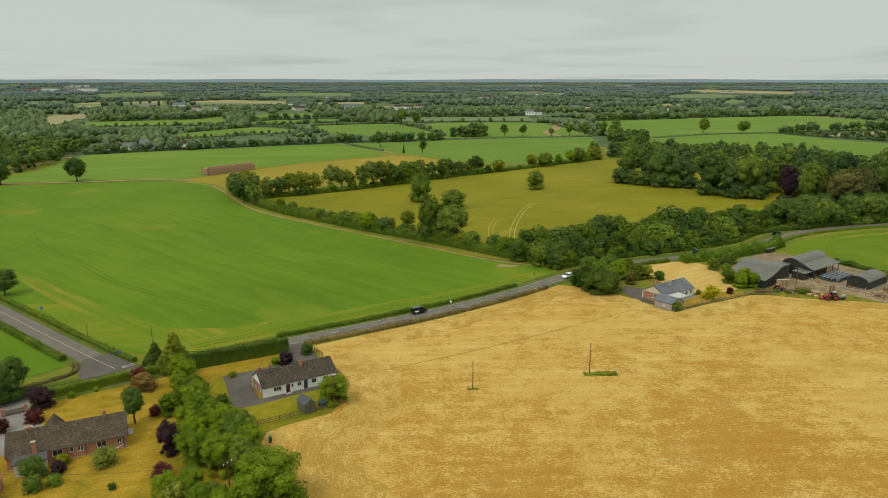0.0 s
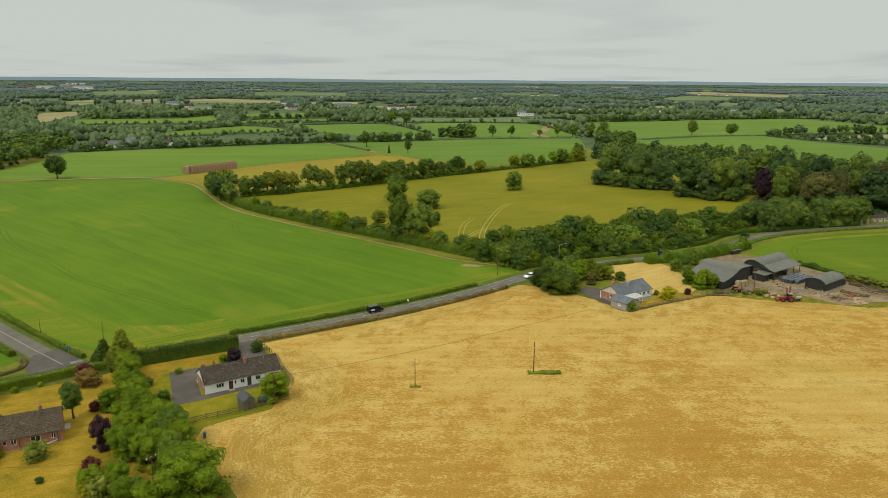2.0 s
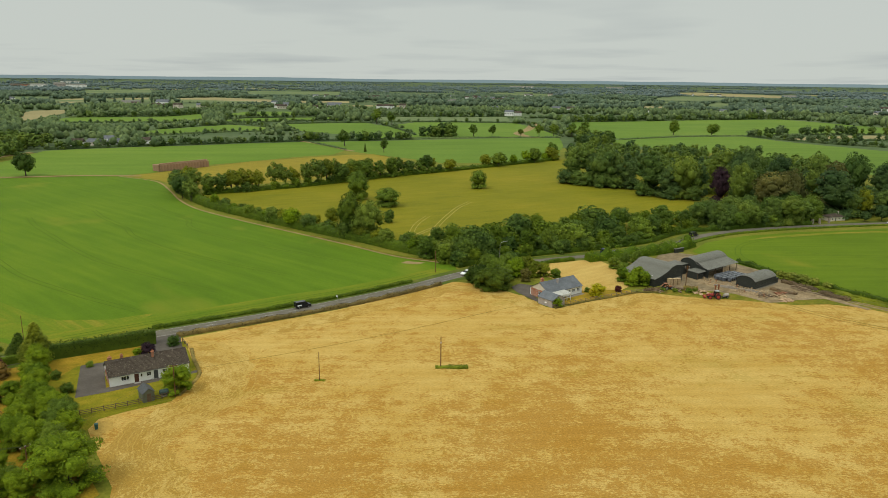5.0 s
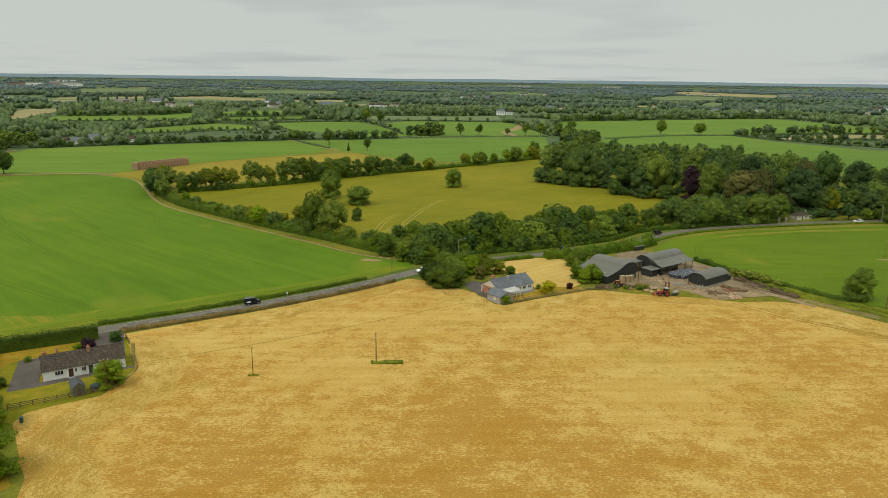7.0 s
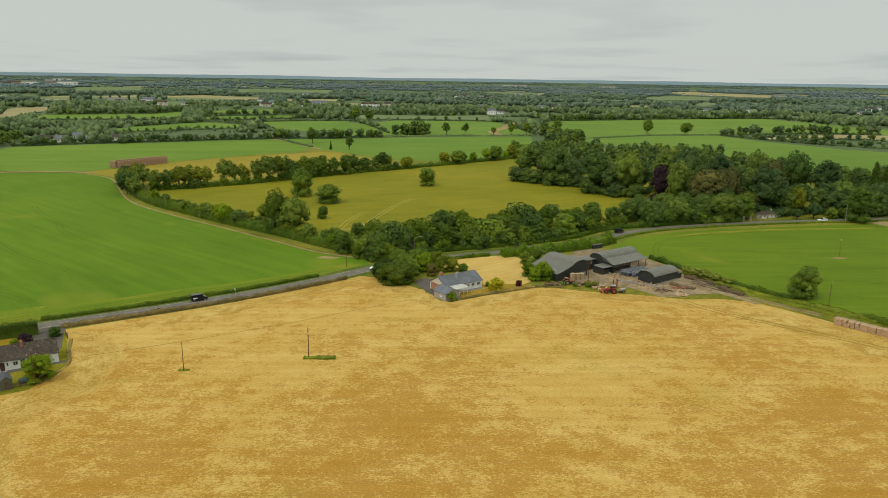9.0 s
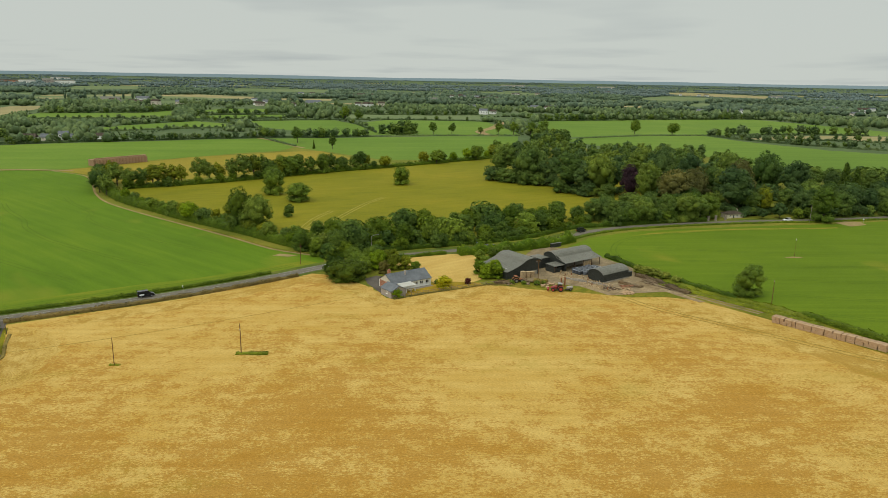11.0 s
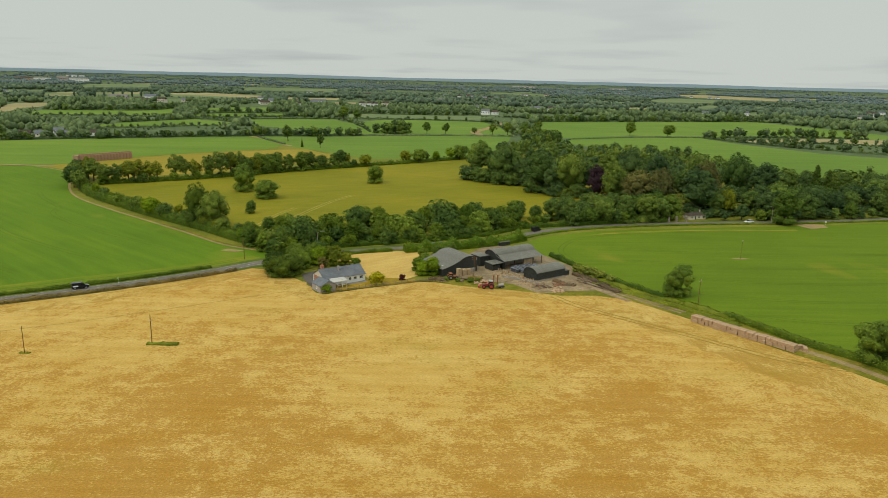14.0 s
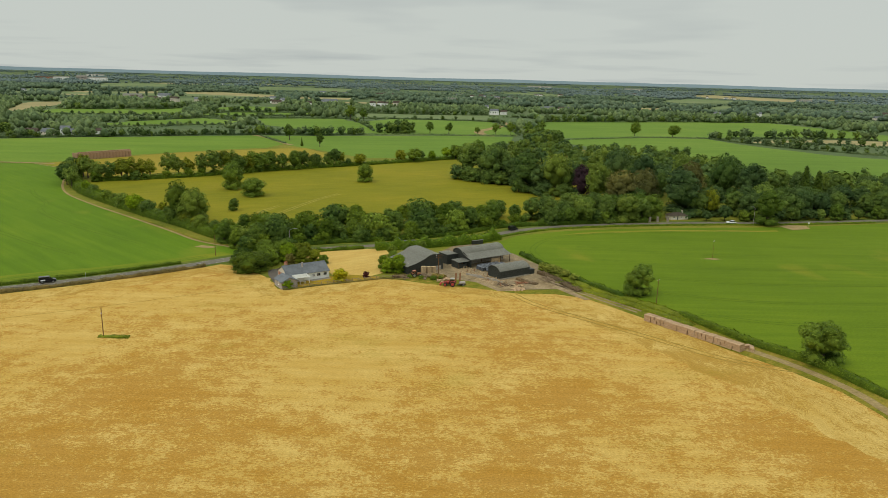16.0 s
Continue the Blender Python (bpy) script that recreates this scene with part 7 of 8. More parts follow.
def on_road(x, lane, flip=False):
    """A pose in a lane of the main road near the given x."""
    i = min(range(len(MAIN_ROAD)), key=lambda k: abs(MAIN_ROAD[k].x - x))
    d = MAIN_ROAD[i + 1] - MAIN_ROAD[i - 1]
    p = MAIN_ROAD[i] + side(MAIN_ROAD, i) * lane
    return pose(p.x, p.y, 0.2, 0, 0, math.degrees(math.atan2(d.y, d.x)) + (180 if flip else 0))


v1 = car("van", on_road(-5.5, 1.5), VAN, VCAB, 1.85, (-1.45, 1.45), 0.34, M_CARBLACK, "black van with white lettering panel driving on the road", "van")
part("sign_panel", rounded_box(-1.9, -0.6, -0.945, -0.925, 0.8, 1.15, 0.008), M_CARWHITE, v1, "white lettering panel")
car("car", on_road(39.5, -1.5, True), CAR, CAB, 1.78, (-1.3, 1.35), 0.32, M_CARWHITE, "white saloon car driving on the road", "car")
car("van", on_road(142, 1.5), VAN, VCAB, 1.85, (-1.45, 1.45), 0.34, M_CARBLACK, "black van on the bend by the farm", "van")
car("car", on_road(247, -1.5, True), CAR, CAB, 1.78, (-1.3, 1.35), 0.32, M_CARWHITE, "white car driving past the wood", "car")
lorry = thing("lorry", on_road(98.0, -1.2, True), "dark blue flatbed lorry on the road", "lorry", "cars on the road")
bm = bmesh.new()
prism(bm, [(2.2, 0.6), (2.2, 2.6), (3.5, 2.65), (3.9, 1.7), (3.95, 0.6)], -1.15, 1.15)
bmesh.ops.bevel(bm, geom=bm.edges[:], offset=0.08, segments=2, affect="EDGES")
part("cab", bm, M_CARBLUE, lorry)
part("windscreen", rounded_box(3.45, 3.9, -1.0, 1.0, 1.65, 2.3, 0.04), M_CARGLASS, lorry)
part("flatbed", rounded_box(-4.2, 2.0, -1.2, 1.2, 0.95, 1.15, 0.03), M_STEEL, lorry)
part("headboard", rounded_box(1.9, 2.05, -1.2, 1.2, 1.15, 2.2, 0.03), M_CARBLUE, lorry)
part("chassis", boxes((-4.0, 2.2, -0.5, 0.5, 0.55, 0.95)), M_RUBBER, lorry)
part("load", rounded_box(-3.8, 0.8, -1.0, 1.0, 1.16, 1.6, 0.1), M_DOOR_GREY, lorry, "low dark load")
for x in (-3.0, -1.8, 3.0):
    for y in (-1.0, 1.0):
        wheel(lorry, x, y, 0.48, 0.32, M_CHROME)


def tractor(m, mat, label, loader=True):
    g = thing("tractor", m, label, "tractor")
    bm = bmesh.new()
    prism(bm, [(0.3, 0.85), (0.3, 1.55), (1.7, 1.5), (2.0, 1.35), (2.0, 0.85)], -0.42, 0.42)
    bmesh.ops.bevel(bm, geom=bm.edges[:], offset=0.08, segments=2, affect="EDGES")
    part("bonnet", bm, mat, g)
    part("chassis", boxes((-1.2, 2.0, -0.3, 0.3, 0.55, 0.86)), M_RUBBER, g)
    bm = bmesh.new()
    prism(bm, [(-1.15, 1.0), (-1.2, 2.3), (-0.1, 2.35), (0.28, 1.5), (0.28, 1.0)], -0.7, 0.7)
    bmesh.ops.bevel(bm, geom=bm.edges[:], offset=0.05, segments=1, affect="EDGES")
    part("cab", bm, M_CARGLASS, g, "glazed cab")
    part("cab_roof", rounded_box(-1.35, 0.0, -0.8, 0.8, 2.35, 2.55, 0.07), M_STEEL if mat is M_RED else mat, g)
    for y in (-0.85, 0.85):
        wheel(g, -0.85, y, 0.85, 0.5, mat if mat is M_RED else M_CHROME)
        wheel(g, 1.5, y * 0.94, 0.62, 0.4, mat if mat is M_RED else M_CHROME)
        bm = bmesh.new()
        prism(bm, [(-1.75, 1.45), (-1.45, 1.8), (-0.4, 1.85), (-0.05, 1.3), (-0.15, 1.25), (-0.45, 1.75), (-1.4, 1.7), (-1.65, 1.4)], y - 0.25, y + 0.25)
        part("mudguard", bm, mat, g)
    part("exhaust", tube_bm((1.0, 0.3, 1.5), (1.0, 0.3, 2.5), 0.05), M_RUBBER, g)
    if loader:
        for y in (-0.6, 0.6):
            part("loader_arm", tube_bm((0.1, y, 1.7), (2.9, y, 0.9), 0.09), mat, g)
        part("loader_bucket", rounded_box(2.8, 3.3, -0.95, 0.95, 0.3, 0.9, 0.06), mat, g)
    return g


tractor(pose(115.6, 201.2, 0.05, 0, 0, 176), M_RED, "red tractor with front loader parked at the field edge")
trl = thing("sprayer", pose(119.4, 202.0, 0.05, 0, 0, 205) @ Matrix.Scale(0.8, 4), "grey tank sprayer standing behind the tractor", "farm trailer")
bm = bmesh.new()
lathe_x(bm, [(-1.2, 0.3), (-1.1, 0.6), (1.1, 0.6), (1.2, 0.3)], 14)
part("tank", bm, M_GREYWALL, trl, "dull grey tank", Matrix.Translation((0, 0, 1.2)))
part("frame", boxes((-1.5, 2.0, -0.5, 0.5, 0.5, 0.65)), M_RUBBER, trl)
for y in (-0.75, 0.75):
    wheel(trl, 0, y, 0.5, 0.3, M_CHROME)
tractor(pose(104.0, 210.3, 0.05, 0, 0, 20) @ Matrix.Scale(0.85, 4), M_ORANGE, "old faded orange tractor among the farmyard clutter", False)

# ---- farmyard clutter ----
def pile(name, x, y, n, spread, size, mat, label, seed, category="pile"):
    """A heap of broken pieces or planks."""
    rng2 = random.Random(seed)
    g = thing(name, pose(x, y, 0.05), label, category)
    for k in range(n):
        a, r = rng2.uniform(0, 6.28), spread * rng2.random() ** 0.7
        sx, sy, sz = (s * rng2.uniform(0.5, 1.4) for s in size)
        bm = rounded_box(-sx / 2, sx / 2, -sy / 2, sy / 2, 0, sz, min(sx, sy, sz) * 0.2, 1)
        part("piece", bm, mat, g, "", pose(r * math.cos(a), r * math.sin(a), max(0, (1 - r / spread)) * size[2] * 1.2, rng2.uniform(-12, 12), rng2.uniform(-12, 12), rng2.uniform(0, 360)))
    return g


pile("timber_pile", 126.5, 209.0, 26, 3.6, (2.4, 0.2, 0.14), M_PALEWOOD, "scattered pale planks along the yard edge", 1)
pile("timber_pile", 121.5, 217.0, 12, 2.4, (2.6, 0.2, 0.14), M_PALEWOOD, "old boards leaning by the silage bales", 2)
pile("rubble_pile", 108.5, 209.5, 22, 2.6, (0.8, 0.6, 0.4), M_RUBBLE, "heap of rubble and earth in the yard", 3)
pile("rubble_pile", 99.5, 208.6, 18, 2.6, (0.8, 0.6, 0.35), M_RUBBLE, "heap of rubble beside the bushes", 4)
pile("rubble_pile", 148.5, 212.5, 60, 3.8, (0.7, 0.5, 0.3), M_RUBBLE, "heap of broken stone behind the hay shed", 5)
pile("rubble_pile", 152.0, 208.0, 34, 2.8, (0.6, 0.5, 0.28), M_RUBBLE, "heap of broken stone beside the track", 6)
pile("scrap_pile", 138.5, 206.5, 16, 2.4, (1.2, 0.3, 0.3), M_RUST, "rusty scrap metal beside the hay shed", 7)
pile("scrap_pile", 141.5, 207.5, 14, 1.8, (1.0, 0.3, 0.3), M_RUBBLE, "broken farm scrap beside the hay shed", 8)
pile("timber_pile", 130.0, 207.0, 26, 2.6, (3.4, 0.22, 0.16), M_PALEWOOD, "pale fence rails stacked along the yard edge", 11)
pile("scrap_pile", 136.5, 203.5, 20, 2.6, (1.4, 0.3, 0.3), M_PALEWOOD, "broken pallets and boards at the yard corner", 12)
pile("hay_litter", 113.5, 207.5, 26, 2.8, (1.0, 0.8, 0.3), M_STRAW, "heap of loose old hay in the yard", 13)
pile("hay_litter", 137.0, 199.8, 20, 2.4, (1.0, 0.8, 0.2), M_STRAW, "loose straw trampled at the field gateway", 14)
pile("timber_pile", 132.5, 204.5, 22, 2.8, (2.8, 0.2, 0.16), M_WOOD, "stacked old fence rails at the yard corner", 9)
pile("scrap_pile", 106.0, 211.3, 10, 1.6, (1.1, 0.7, 0.5), M_RUBBLE, "old crates and drums beside the barn", 10)
for i, (x, y, h) in enumerate(((106.2, 214.6, 2.4), (107.9, 215.6, 2.1), (109.4, 216.6, 1.9))):
    g = thing("storage_crate", pose(x, y, 0.05, 0, 0, 36), "pale stacked wooden crate in front of the barn", "crate", "stacked crates")
    part("box", boxes((-0.7, 0.7, -0.6, 0.6, 0.1, h)), M_PALEWOOD, g)
    for z in (0.0, h * 0.35, h * 0.7, h):
        part("slat", boxes((-0.75, 0.75, -0.65, 0.65, z, z + 0.08)), M_PALEWOOD, g)
for x, y in ((117.3, 205.3), (118.6, 206.0)):
    g = thing("gate_post", pose(x, y, 0), "tall rusty steel gate post in the yard", "post", "yard gate posts")
    part("post", boxes((-0.2, 0.2, -0.15, 0.15, 0, 3.1)), M_RUST, g)
    part("cap", rounded_box(-0.24, 0.24, -0.19, 0.19, 3.1, 3.18, 0.02), M_RUST, g)
yw = thing("yard_wall", pose(120.5, 214.8, 0, 0, 0, -36), "low broken concrete wall along the yard lane", "wall")
for k in range(7):
    part("block", rounded_box(2.1 * k, 2.1 * k + 2.05, 0, 0.3, 0, 0.7 + 0.15 * (k % 3), 0.02, 1), M_BLOCK, yw)

# pale lane through the yard, rails along it, and the spoil beside the field track
patch("yard_lane", [(114.2, 234.2), (115.2, 222), (119.5, 212.5), (124.3, 205.7), (130.5, 197.5), (134, 197.8), (137, 200.1), (133.3, 204.1), (127.4, 209.9), (122.2, 217.6), (118.1, 226.7), (117, 234.5)], 0.11, M_LANE, "pale worn concrete lane through the farmyard", "lane", 0.5)
patch("yard_gravel", [(139, 200), (143, 206), (142.5, 212.9), (146.8, 210.8), (151.8, 205), (155.6, 197), (158.4, 192.2), (156.6, 191.4), (153.8, 195.2), (149.6, 202)], 0.12, M_LANE, "pale gravel track leaving the farmyard", "track", 0.5)
hedge("spoil_bank", [(145.6, 220.5), (149.0, 215.4), (151.8, 209.3), (154.3, 203.6), (156.5, 200.2)], 2.8, 0.9, 0.34, L_SPOIL, "bank of brown spoil and dead brush beside the track", 1.0, 94, 0.9, category="bank")
hedge("brush_heap", [(96.5, 208.2), (99.5, 209.0), (102.0, 209.6)], 2.2, 0.9, 0.3, L_SPOIL, "heap of dead brushwood beside the fence", 1.0, 95, 0.9, category="brushwood")
hedge("brush_heap", [(137.5, 211.6), (140.5, 208.6), (143.5, 206.2)], 2.0, 0.7, 0.3, L_SPOIL, "heap of dead brushwood and scrap behind the hay shed", 1.0, 96, 0.9, category="brushwood")
hedge("hay_heap", [(109.5, 211.0), (111.5, 210.2), (113.5, 209.4)], 3.0, 1.3, 0.3, L_STRAWGRASS, "rounded heap of old hay in the yard", 1.0, 97, 0.4, category="hay heap")
for a, b, n in (((117.5, 224.5), (131.5, 203.0), 13), ((119.0, 226.0), (133.2, 205.0), 11)):
    g = thing("feed_rail", pose(*a, 0.05), "row of short timber posts with fallen rails beside the lane", "fence", "lane rails")
    d = Vector((b[0] - a[0], b[1] - a[1], 0))
    for k in range(n):
        q = d * (k / (n - 1)) + Vector((rng.uniform(-0.3, 0.3), rng.uniform(-0.3, 0.3), 0))
        part("post", boxes((-0.12, 0.12, -0.12, 0.12, 0, rng.uniform(0.6, 1.4))), M_PALEWOOD if k % 3 else M_RUST, g, "", pose(q.x, q.y, 0, rng.uniform(-6, 6), rng.uniform(-6, 6), 30))
        if k % 2 == 0:
            part("rail", boxes((0, 2.4, -0.06, 0.06, 0, 0.16)), M_PALEWOOD, g, "", pose(q.x, q.y, rng.uniform(0.05, 0.7), 0, rng.uniform(-8, 8), math.degrees(math.atan2(d.y, d.x)) + rng.uniform(-12, 12)))

# ---- gardens: surfaces ----
patch("lawn_bungalow", [(-58, 148), (-38, 160), (-31, 161.5), (-26, 151), (-21.2, 141.8), (-21.8, 129.6), (-37, 121), (-46, 127), (-53, 136)], 0.07, M_LAWN_GREEN, "patchy mown lawn round the white bungalow", "lawn", 0.2)
patch("lawn_dry", [(-57.5, 148.2), (-38.5, 159.5), (-36.5, 153.5), (-44.5, 148.5), (-49.5, 145.5), (-50.5, 140), (-54, 138)], 0.085, M_LAWN, "dry yellow lawn behind the bungalow", "lawn", 0.2)
patch("lawn_brick_house", [(-84, 132), (-67, 145.5), (-58, 147.5), (-52, 137), (-45, 126), (-38, 117), (-30, 106), (-21, 95), (-30, 80), (-96, 84), (-96, 116), (-82, 127)], 0.065, M_LAWN, "dry yellow lawn round the brick bungalow", "lawn", 0.3)
patch("drive_bungalow", [(-49, 145.5), (-44, 148), (-36.3, 152.8), (-38.8, 160.5), (-41, 163.5), (-34.5, 167.5), (-31, 159), (-27, 150.5), (-33, 147.5), (-42, 142), (-38, 134), (-22, 143.8), (-21.6, 142.4), (-36.0, 132.4), (-42, 129)], 0.10, M_TARMAC, "dark tarmac drive round the white bungalow", "drive", 0.0)
patch("drive_brick_house", [(-90, 112), (-89, 124), (-89.5, 131.5), (-85.5, 134), (-81.5, 128), (-75.2, 121.2), (-74.6, 117), (-77.5, 110.5), (-82, 104)], 0.10, M_GRAVEL, "pale gravel drive of the brick bungalow", "drive", 0.2)
patch("paddock_stubble", [(58, 233), (66, 240), (76, 245), (90, 248), (93, 240), (94, 226), (92.5, 213), (88, 207.5), (82, 206.5), (77, 208), (72, 217), (66, 228)], 0.07, M_STUBBLE2, "small mown paddock behind the cottage", wobble=0.3)
patch("cottage_lawn", [(64, 191.5), (76, 197.5), (92, 206), (92, 209), (80, 210), (70, 203), (62, 197)], 0.08, M_LAWN, "green strip of lawn in front of the cottage", "lawn", 0.2)
patch("cottage_drive", [(56, 206), (60.8, 196.5), (62, 197.5), (60, 206), (64, 212), (58, 215.5), (54.5, 211.5)], 0.10, M_TARMAC, "dark tarmac beside the cottage", "drive", 0.2)
patch("farm_yard", [(103, 211), (112, 212), (118, 207.5), (126, 205), (134, 197.5), (143, 201.5), (149, 203), (150, 216), (146, 232), (138, 247), (128, 258), (118, 262), (108, 240), (104, 226)], 0.07, M_YARD, "dusty concrete and earth farmyard", "yard", 1.0)
patch("yard_grass", [(95, 207), (104, 206), (113, 204.5), (126, 203), (134, 196), (126, 205.5), (117, 209), (108, 212), (99, 211)], 0.09, M_BANK, "weedy grass strip between yard and stubble", "grass", 0.3)
patch("headland_grass", [(98, 206.3), (112, 204.4), (124, 203.6), (133, 198.5), (146, 200.6), (153.5, 199.4), (158, 193), (148, 196.5), (137, 195.5), (122, 200), (108, 202.5)], 0.078, M_BANK, "greenish headland strip at the edge of the stubble", "grass", 1.0)
patch("bank_grass", [(146, 204), (153, 198), (163, 186.3), (175.5, 170.5), (187.5, 153), (196, 143), (203, 131.5), (205.6, 121), (208.5, 95), (212.5, 60), (251, 10), (300, -60), (257, 38), (233.5, 92), (215.5, 128), (206.5, 144.5), (195, 160), (183, 180.5), (170, 195), (158.5, 213), (151, 216)], 0.074, M_BANK, "rough olive grass between stubble and hedge", "grass", 0.9)
patch("stone_patch", [(-32.5, 119), (-30, 119.5), (-28.5, 116.5), (-30, 113.5), (-32, 114.5)], 0.09, M_TRAM_STRAW, "pale worn gateway patch at the field corner", "ground", 0.9)
patch("headland_corner", [(-37, 121), (-29, 125.2), (-22, 128.8), (-22.4, 127.6), (-29, 123.4), (-33, 120), (-33, 115.5), (-36, 117)], 0.075, M_LAWN_GREEN, "grassy strip under the garden fence", "grass", 0.4)
# farm tracks
for pts, w, mt, nm in (([(147, 212), (152, 205.5), (156, 200)], 1.3, M_YARD, "track_field"), ([(155, 200), (159.4, 194.4), (164, 188.6), (170, 181.5)], 0.45, M_YARD, "track_rut"), ([(156.2, 201), (161, 195.6), (165.6, 189.8), (171.6, 182.7)], 0.45, M_YARD, "track_rut"), ([(191.3, 155.6), (199, 145.5), (205.4, 133.4), (207.8, 122.6), (210.8, 100), (214.8, 60)], 1.25, M_EARTH, "track_bale"), ([(33, 241), (15.7, 249.8), (-5.3, 268.5), (-34.7, 293.5), (-57.4, 312.7), (-87, 340.5), (-105.5, 366), (-125, 402), (-146, 435.7), (-178, 457)], 0.6, M_EARTH, "track_headland"), ([(-165, 459), (-200, 459), (-245, 447), (-290, 446), (-304, 480), (-318, 560), (-316, 600)], 2.2, M_EARTH, "track_far"), ([(-112, 734), (-98, 718), (-78, 688), (-57, 652), (-46, 638)], 2.2, M_EARTH, "track_far"), ([(140, 812), (128, 880), (150, 960), (175, 1090)], 6.0, M_EARTH, "track_far")):
    vs, fs = ribbon(smooth_line(pts, 4.0), w, -w, 0.12 if pts[0][1] < 420 else 0.21)
    tagged(new(nm, mesh_of(nm, vs, fs, mt)), "bare earth farm track along the field edge", "track", kind="structure")
vs, fs = ribbon(smooth_line([(36, 241.5), (16.5, 251), (-4.3, 269.7), (-22, 285)], 3.0), 0.7, -0.7, 0.16)
tagged(new("weed_strip", mesh_of("weed_strip", vs, fs, M_BANK)), "strip of yellow-flowering weeds along the hedgerow", "weeds", kind="structure")
patch("crop_margin", [(-62, 155.5), (-40, 171.5), (-8, 192.5), (10, 205.5), (26, 219), (36, 231), (31, 234), (18, 223), (2, 210), (-14, 201), (-34, 188), (-50, 178), (-66, 172), (-80, 176), (-96, 186), (-112, 197), (-124, 197), (-88, 167)], 0.068, M_CROP_THIN, "thin yellowing crop along the field margin", "field", 1.6)
patch("crop_streak", [(-150, 236), (-134, 224.5), (-119, 211), (-98.8, 194), (-80.4, 181), (-70, 176), (-56.8, 177), (-46.7, 183), (-48, 179), (-57, 171.5), (-64.5, 167.6), (-71, 168.5), (-80.4, 173.5), (-99, 187), (-121, 204.5), (-136, 219.5)], 0.075, M_CROP_DRY, "band of thin yellowed crop across the field corner", "field", 1.2)
patch("crop_streak", [(160, 283.5), (176, 289.6), (189, 293), (210, 298.8), (236, 303), (262, 307.5), (262, 310), (234, 306), (210, 302), (188, 296.2), (174, 292.4)], 0.075, M_CROP_DRY_E, "band of thin yellowed crop beside the road", "field", 0.7)
patch("gate_scrape", [(267, 320), (274, 323.8), (281, 322.5), (280, 316), (270, 311.5)], 0.12, M_EARTH, "bare earth gateway into the crop", "ground", 0.6)
# wheel tracks in the crops
crop = bpy.data.objects["field_green_crop"]
for off in (-4, -3, -2, -1, 0):
    base = [(-178, 297), (-165, 279), (-145.7, 257.5), (-126.9, 240.9), (-107.7, 221.5), (-94.3, 211), (-82.6, 203.0), (-70.5, 195), (-52, 184)]
    run = [(x - 16.5 * off * 1.0 + (-4 * off if i < 3 else 0), y - 19.5 * off) for i, (x, y) in enumerate(base)]
    run = [p for p in run if inside(p, GREEN_LEFT)]
    if len(run) > 3:
        track(crop, run, 1.9, 0.32, 0.09, M_TRAM)
track(crop, [(-62, 163), (-40, 178), (-8, 199), (12, 212), (28, 227)], 1.9, 0.32, 0.09, M_TRAM)
deep = bpy.data.objects["field_green_crop_deep"]
for k in range(5):
    track(deep, [(164 + 6 * k, 262 - 20 * k), (215, 256 - 20 * k), (270, 262 - 20 * k), (340, 276 - 20 * k), (420, 296 - 20 * k)], 1.9, 0.32, 0.09, M_TRAM)
track(deep, [(148, 240), (146, 256), (156, 276), (180, 290), (215, 299), (270, 312)], 1.9, 0.32, 0.09, M_TRAM)
mead = bpy.data.objects["field_meadow"]
track(mead, [(27, 270), (30.5, 305), (40, 350), (48, 372)], 2.0, 0.4, 0.09, M_TRAM_DRY)
track(mead, [(19, 276), (21, 308), (26, 330)], 2.0, 0.3, 0.09, M_TRAM_DRY)
track(mead, [(20, 282), (26, 296), (31, 305)], 1.8, 0.5, 0.095, M_TRAM_DRY)
stub = bpy.data.objects["field_stubble"]
track(stub, [(-23, 144.6), (-10.9, 150.3), (16.5, 166.3), (53.5, 191.5)], 0.0, 0.28, 0.075, M_TRAM_DARK)
track(stub, [(135, 194.8), (142, 184.5), (156, 172), (169, 161), (180.2, 150.8), (186, 147), (192, 144.4), (199, 142.4)], 2.0, 0.42, 0.08, M_TRAM_DARK)
for k in range(4):
    track(stub, [(-29 + 3 * k, 158 - k), (-22 + 3.2 * k, 148), (-18 + 3.2 * k, 138), (-18.5 + 3 * k, 127), (-25 + 3 * k, 115 - k), (-21 + 3 * k, 103)], 1.6, 0.16, 0.08, M_TRAM_STRAW)
headland([(-30, 162), (-22, 156), (-17, 147), (-14.5, 137), (-15.5, 126), (-22, 114), (-17, 102), (-6, 84), (3, 60)], 5.5, 0.058, "field_headland", "curved headland rows of stubble round the garden")
headland([(140, 190), (151, 186), (160, 177), (171, 162), (181, 146), (192, 130), (198, 116), (209, 90), (225, 56), (238, 10)], 8.0, 0.056, "field_headland", "curved headland rows of stubble beside the bales")
headland([(-22, 164), (-10, 172), (4, 182), (18, 194), (34, 209), (42, 209.5), (48, 203)], 4.0, 0.060, "field_headland", "headland rows of stubble beside the road hedge")
headland([(40, 212), (48, 206.5), (54, 199.5), (58.5, 192.5), (62, 186), (64, 181)], 3.6, 0.066, "field_headland", "headland rows of stubble beside the cottage")
headland([(60, 182.5), (66, 187), (79, 194.2), (93.5, 201.5), (108, 200), (124, 197), (138, 190)], 4.6, 0.062, "field_headland", "headland rows of stubble before the cottage")
track(stub, [(166, 174), (178, 160), (190, 142), (199, 124), (211, 95), (226, 62)], 2.0, 0.25, 0.08, M_TRAM_STRAW)
track(stub, [(190, 146), (192, 136), (188, 124), (178, 116)], 2.0, 0.25, 0.082, M_TRAM_STRAW)
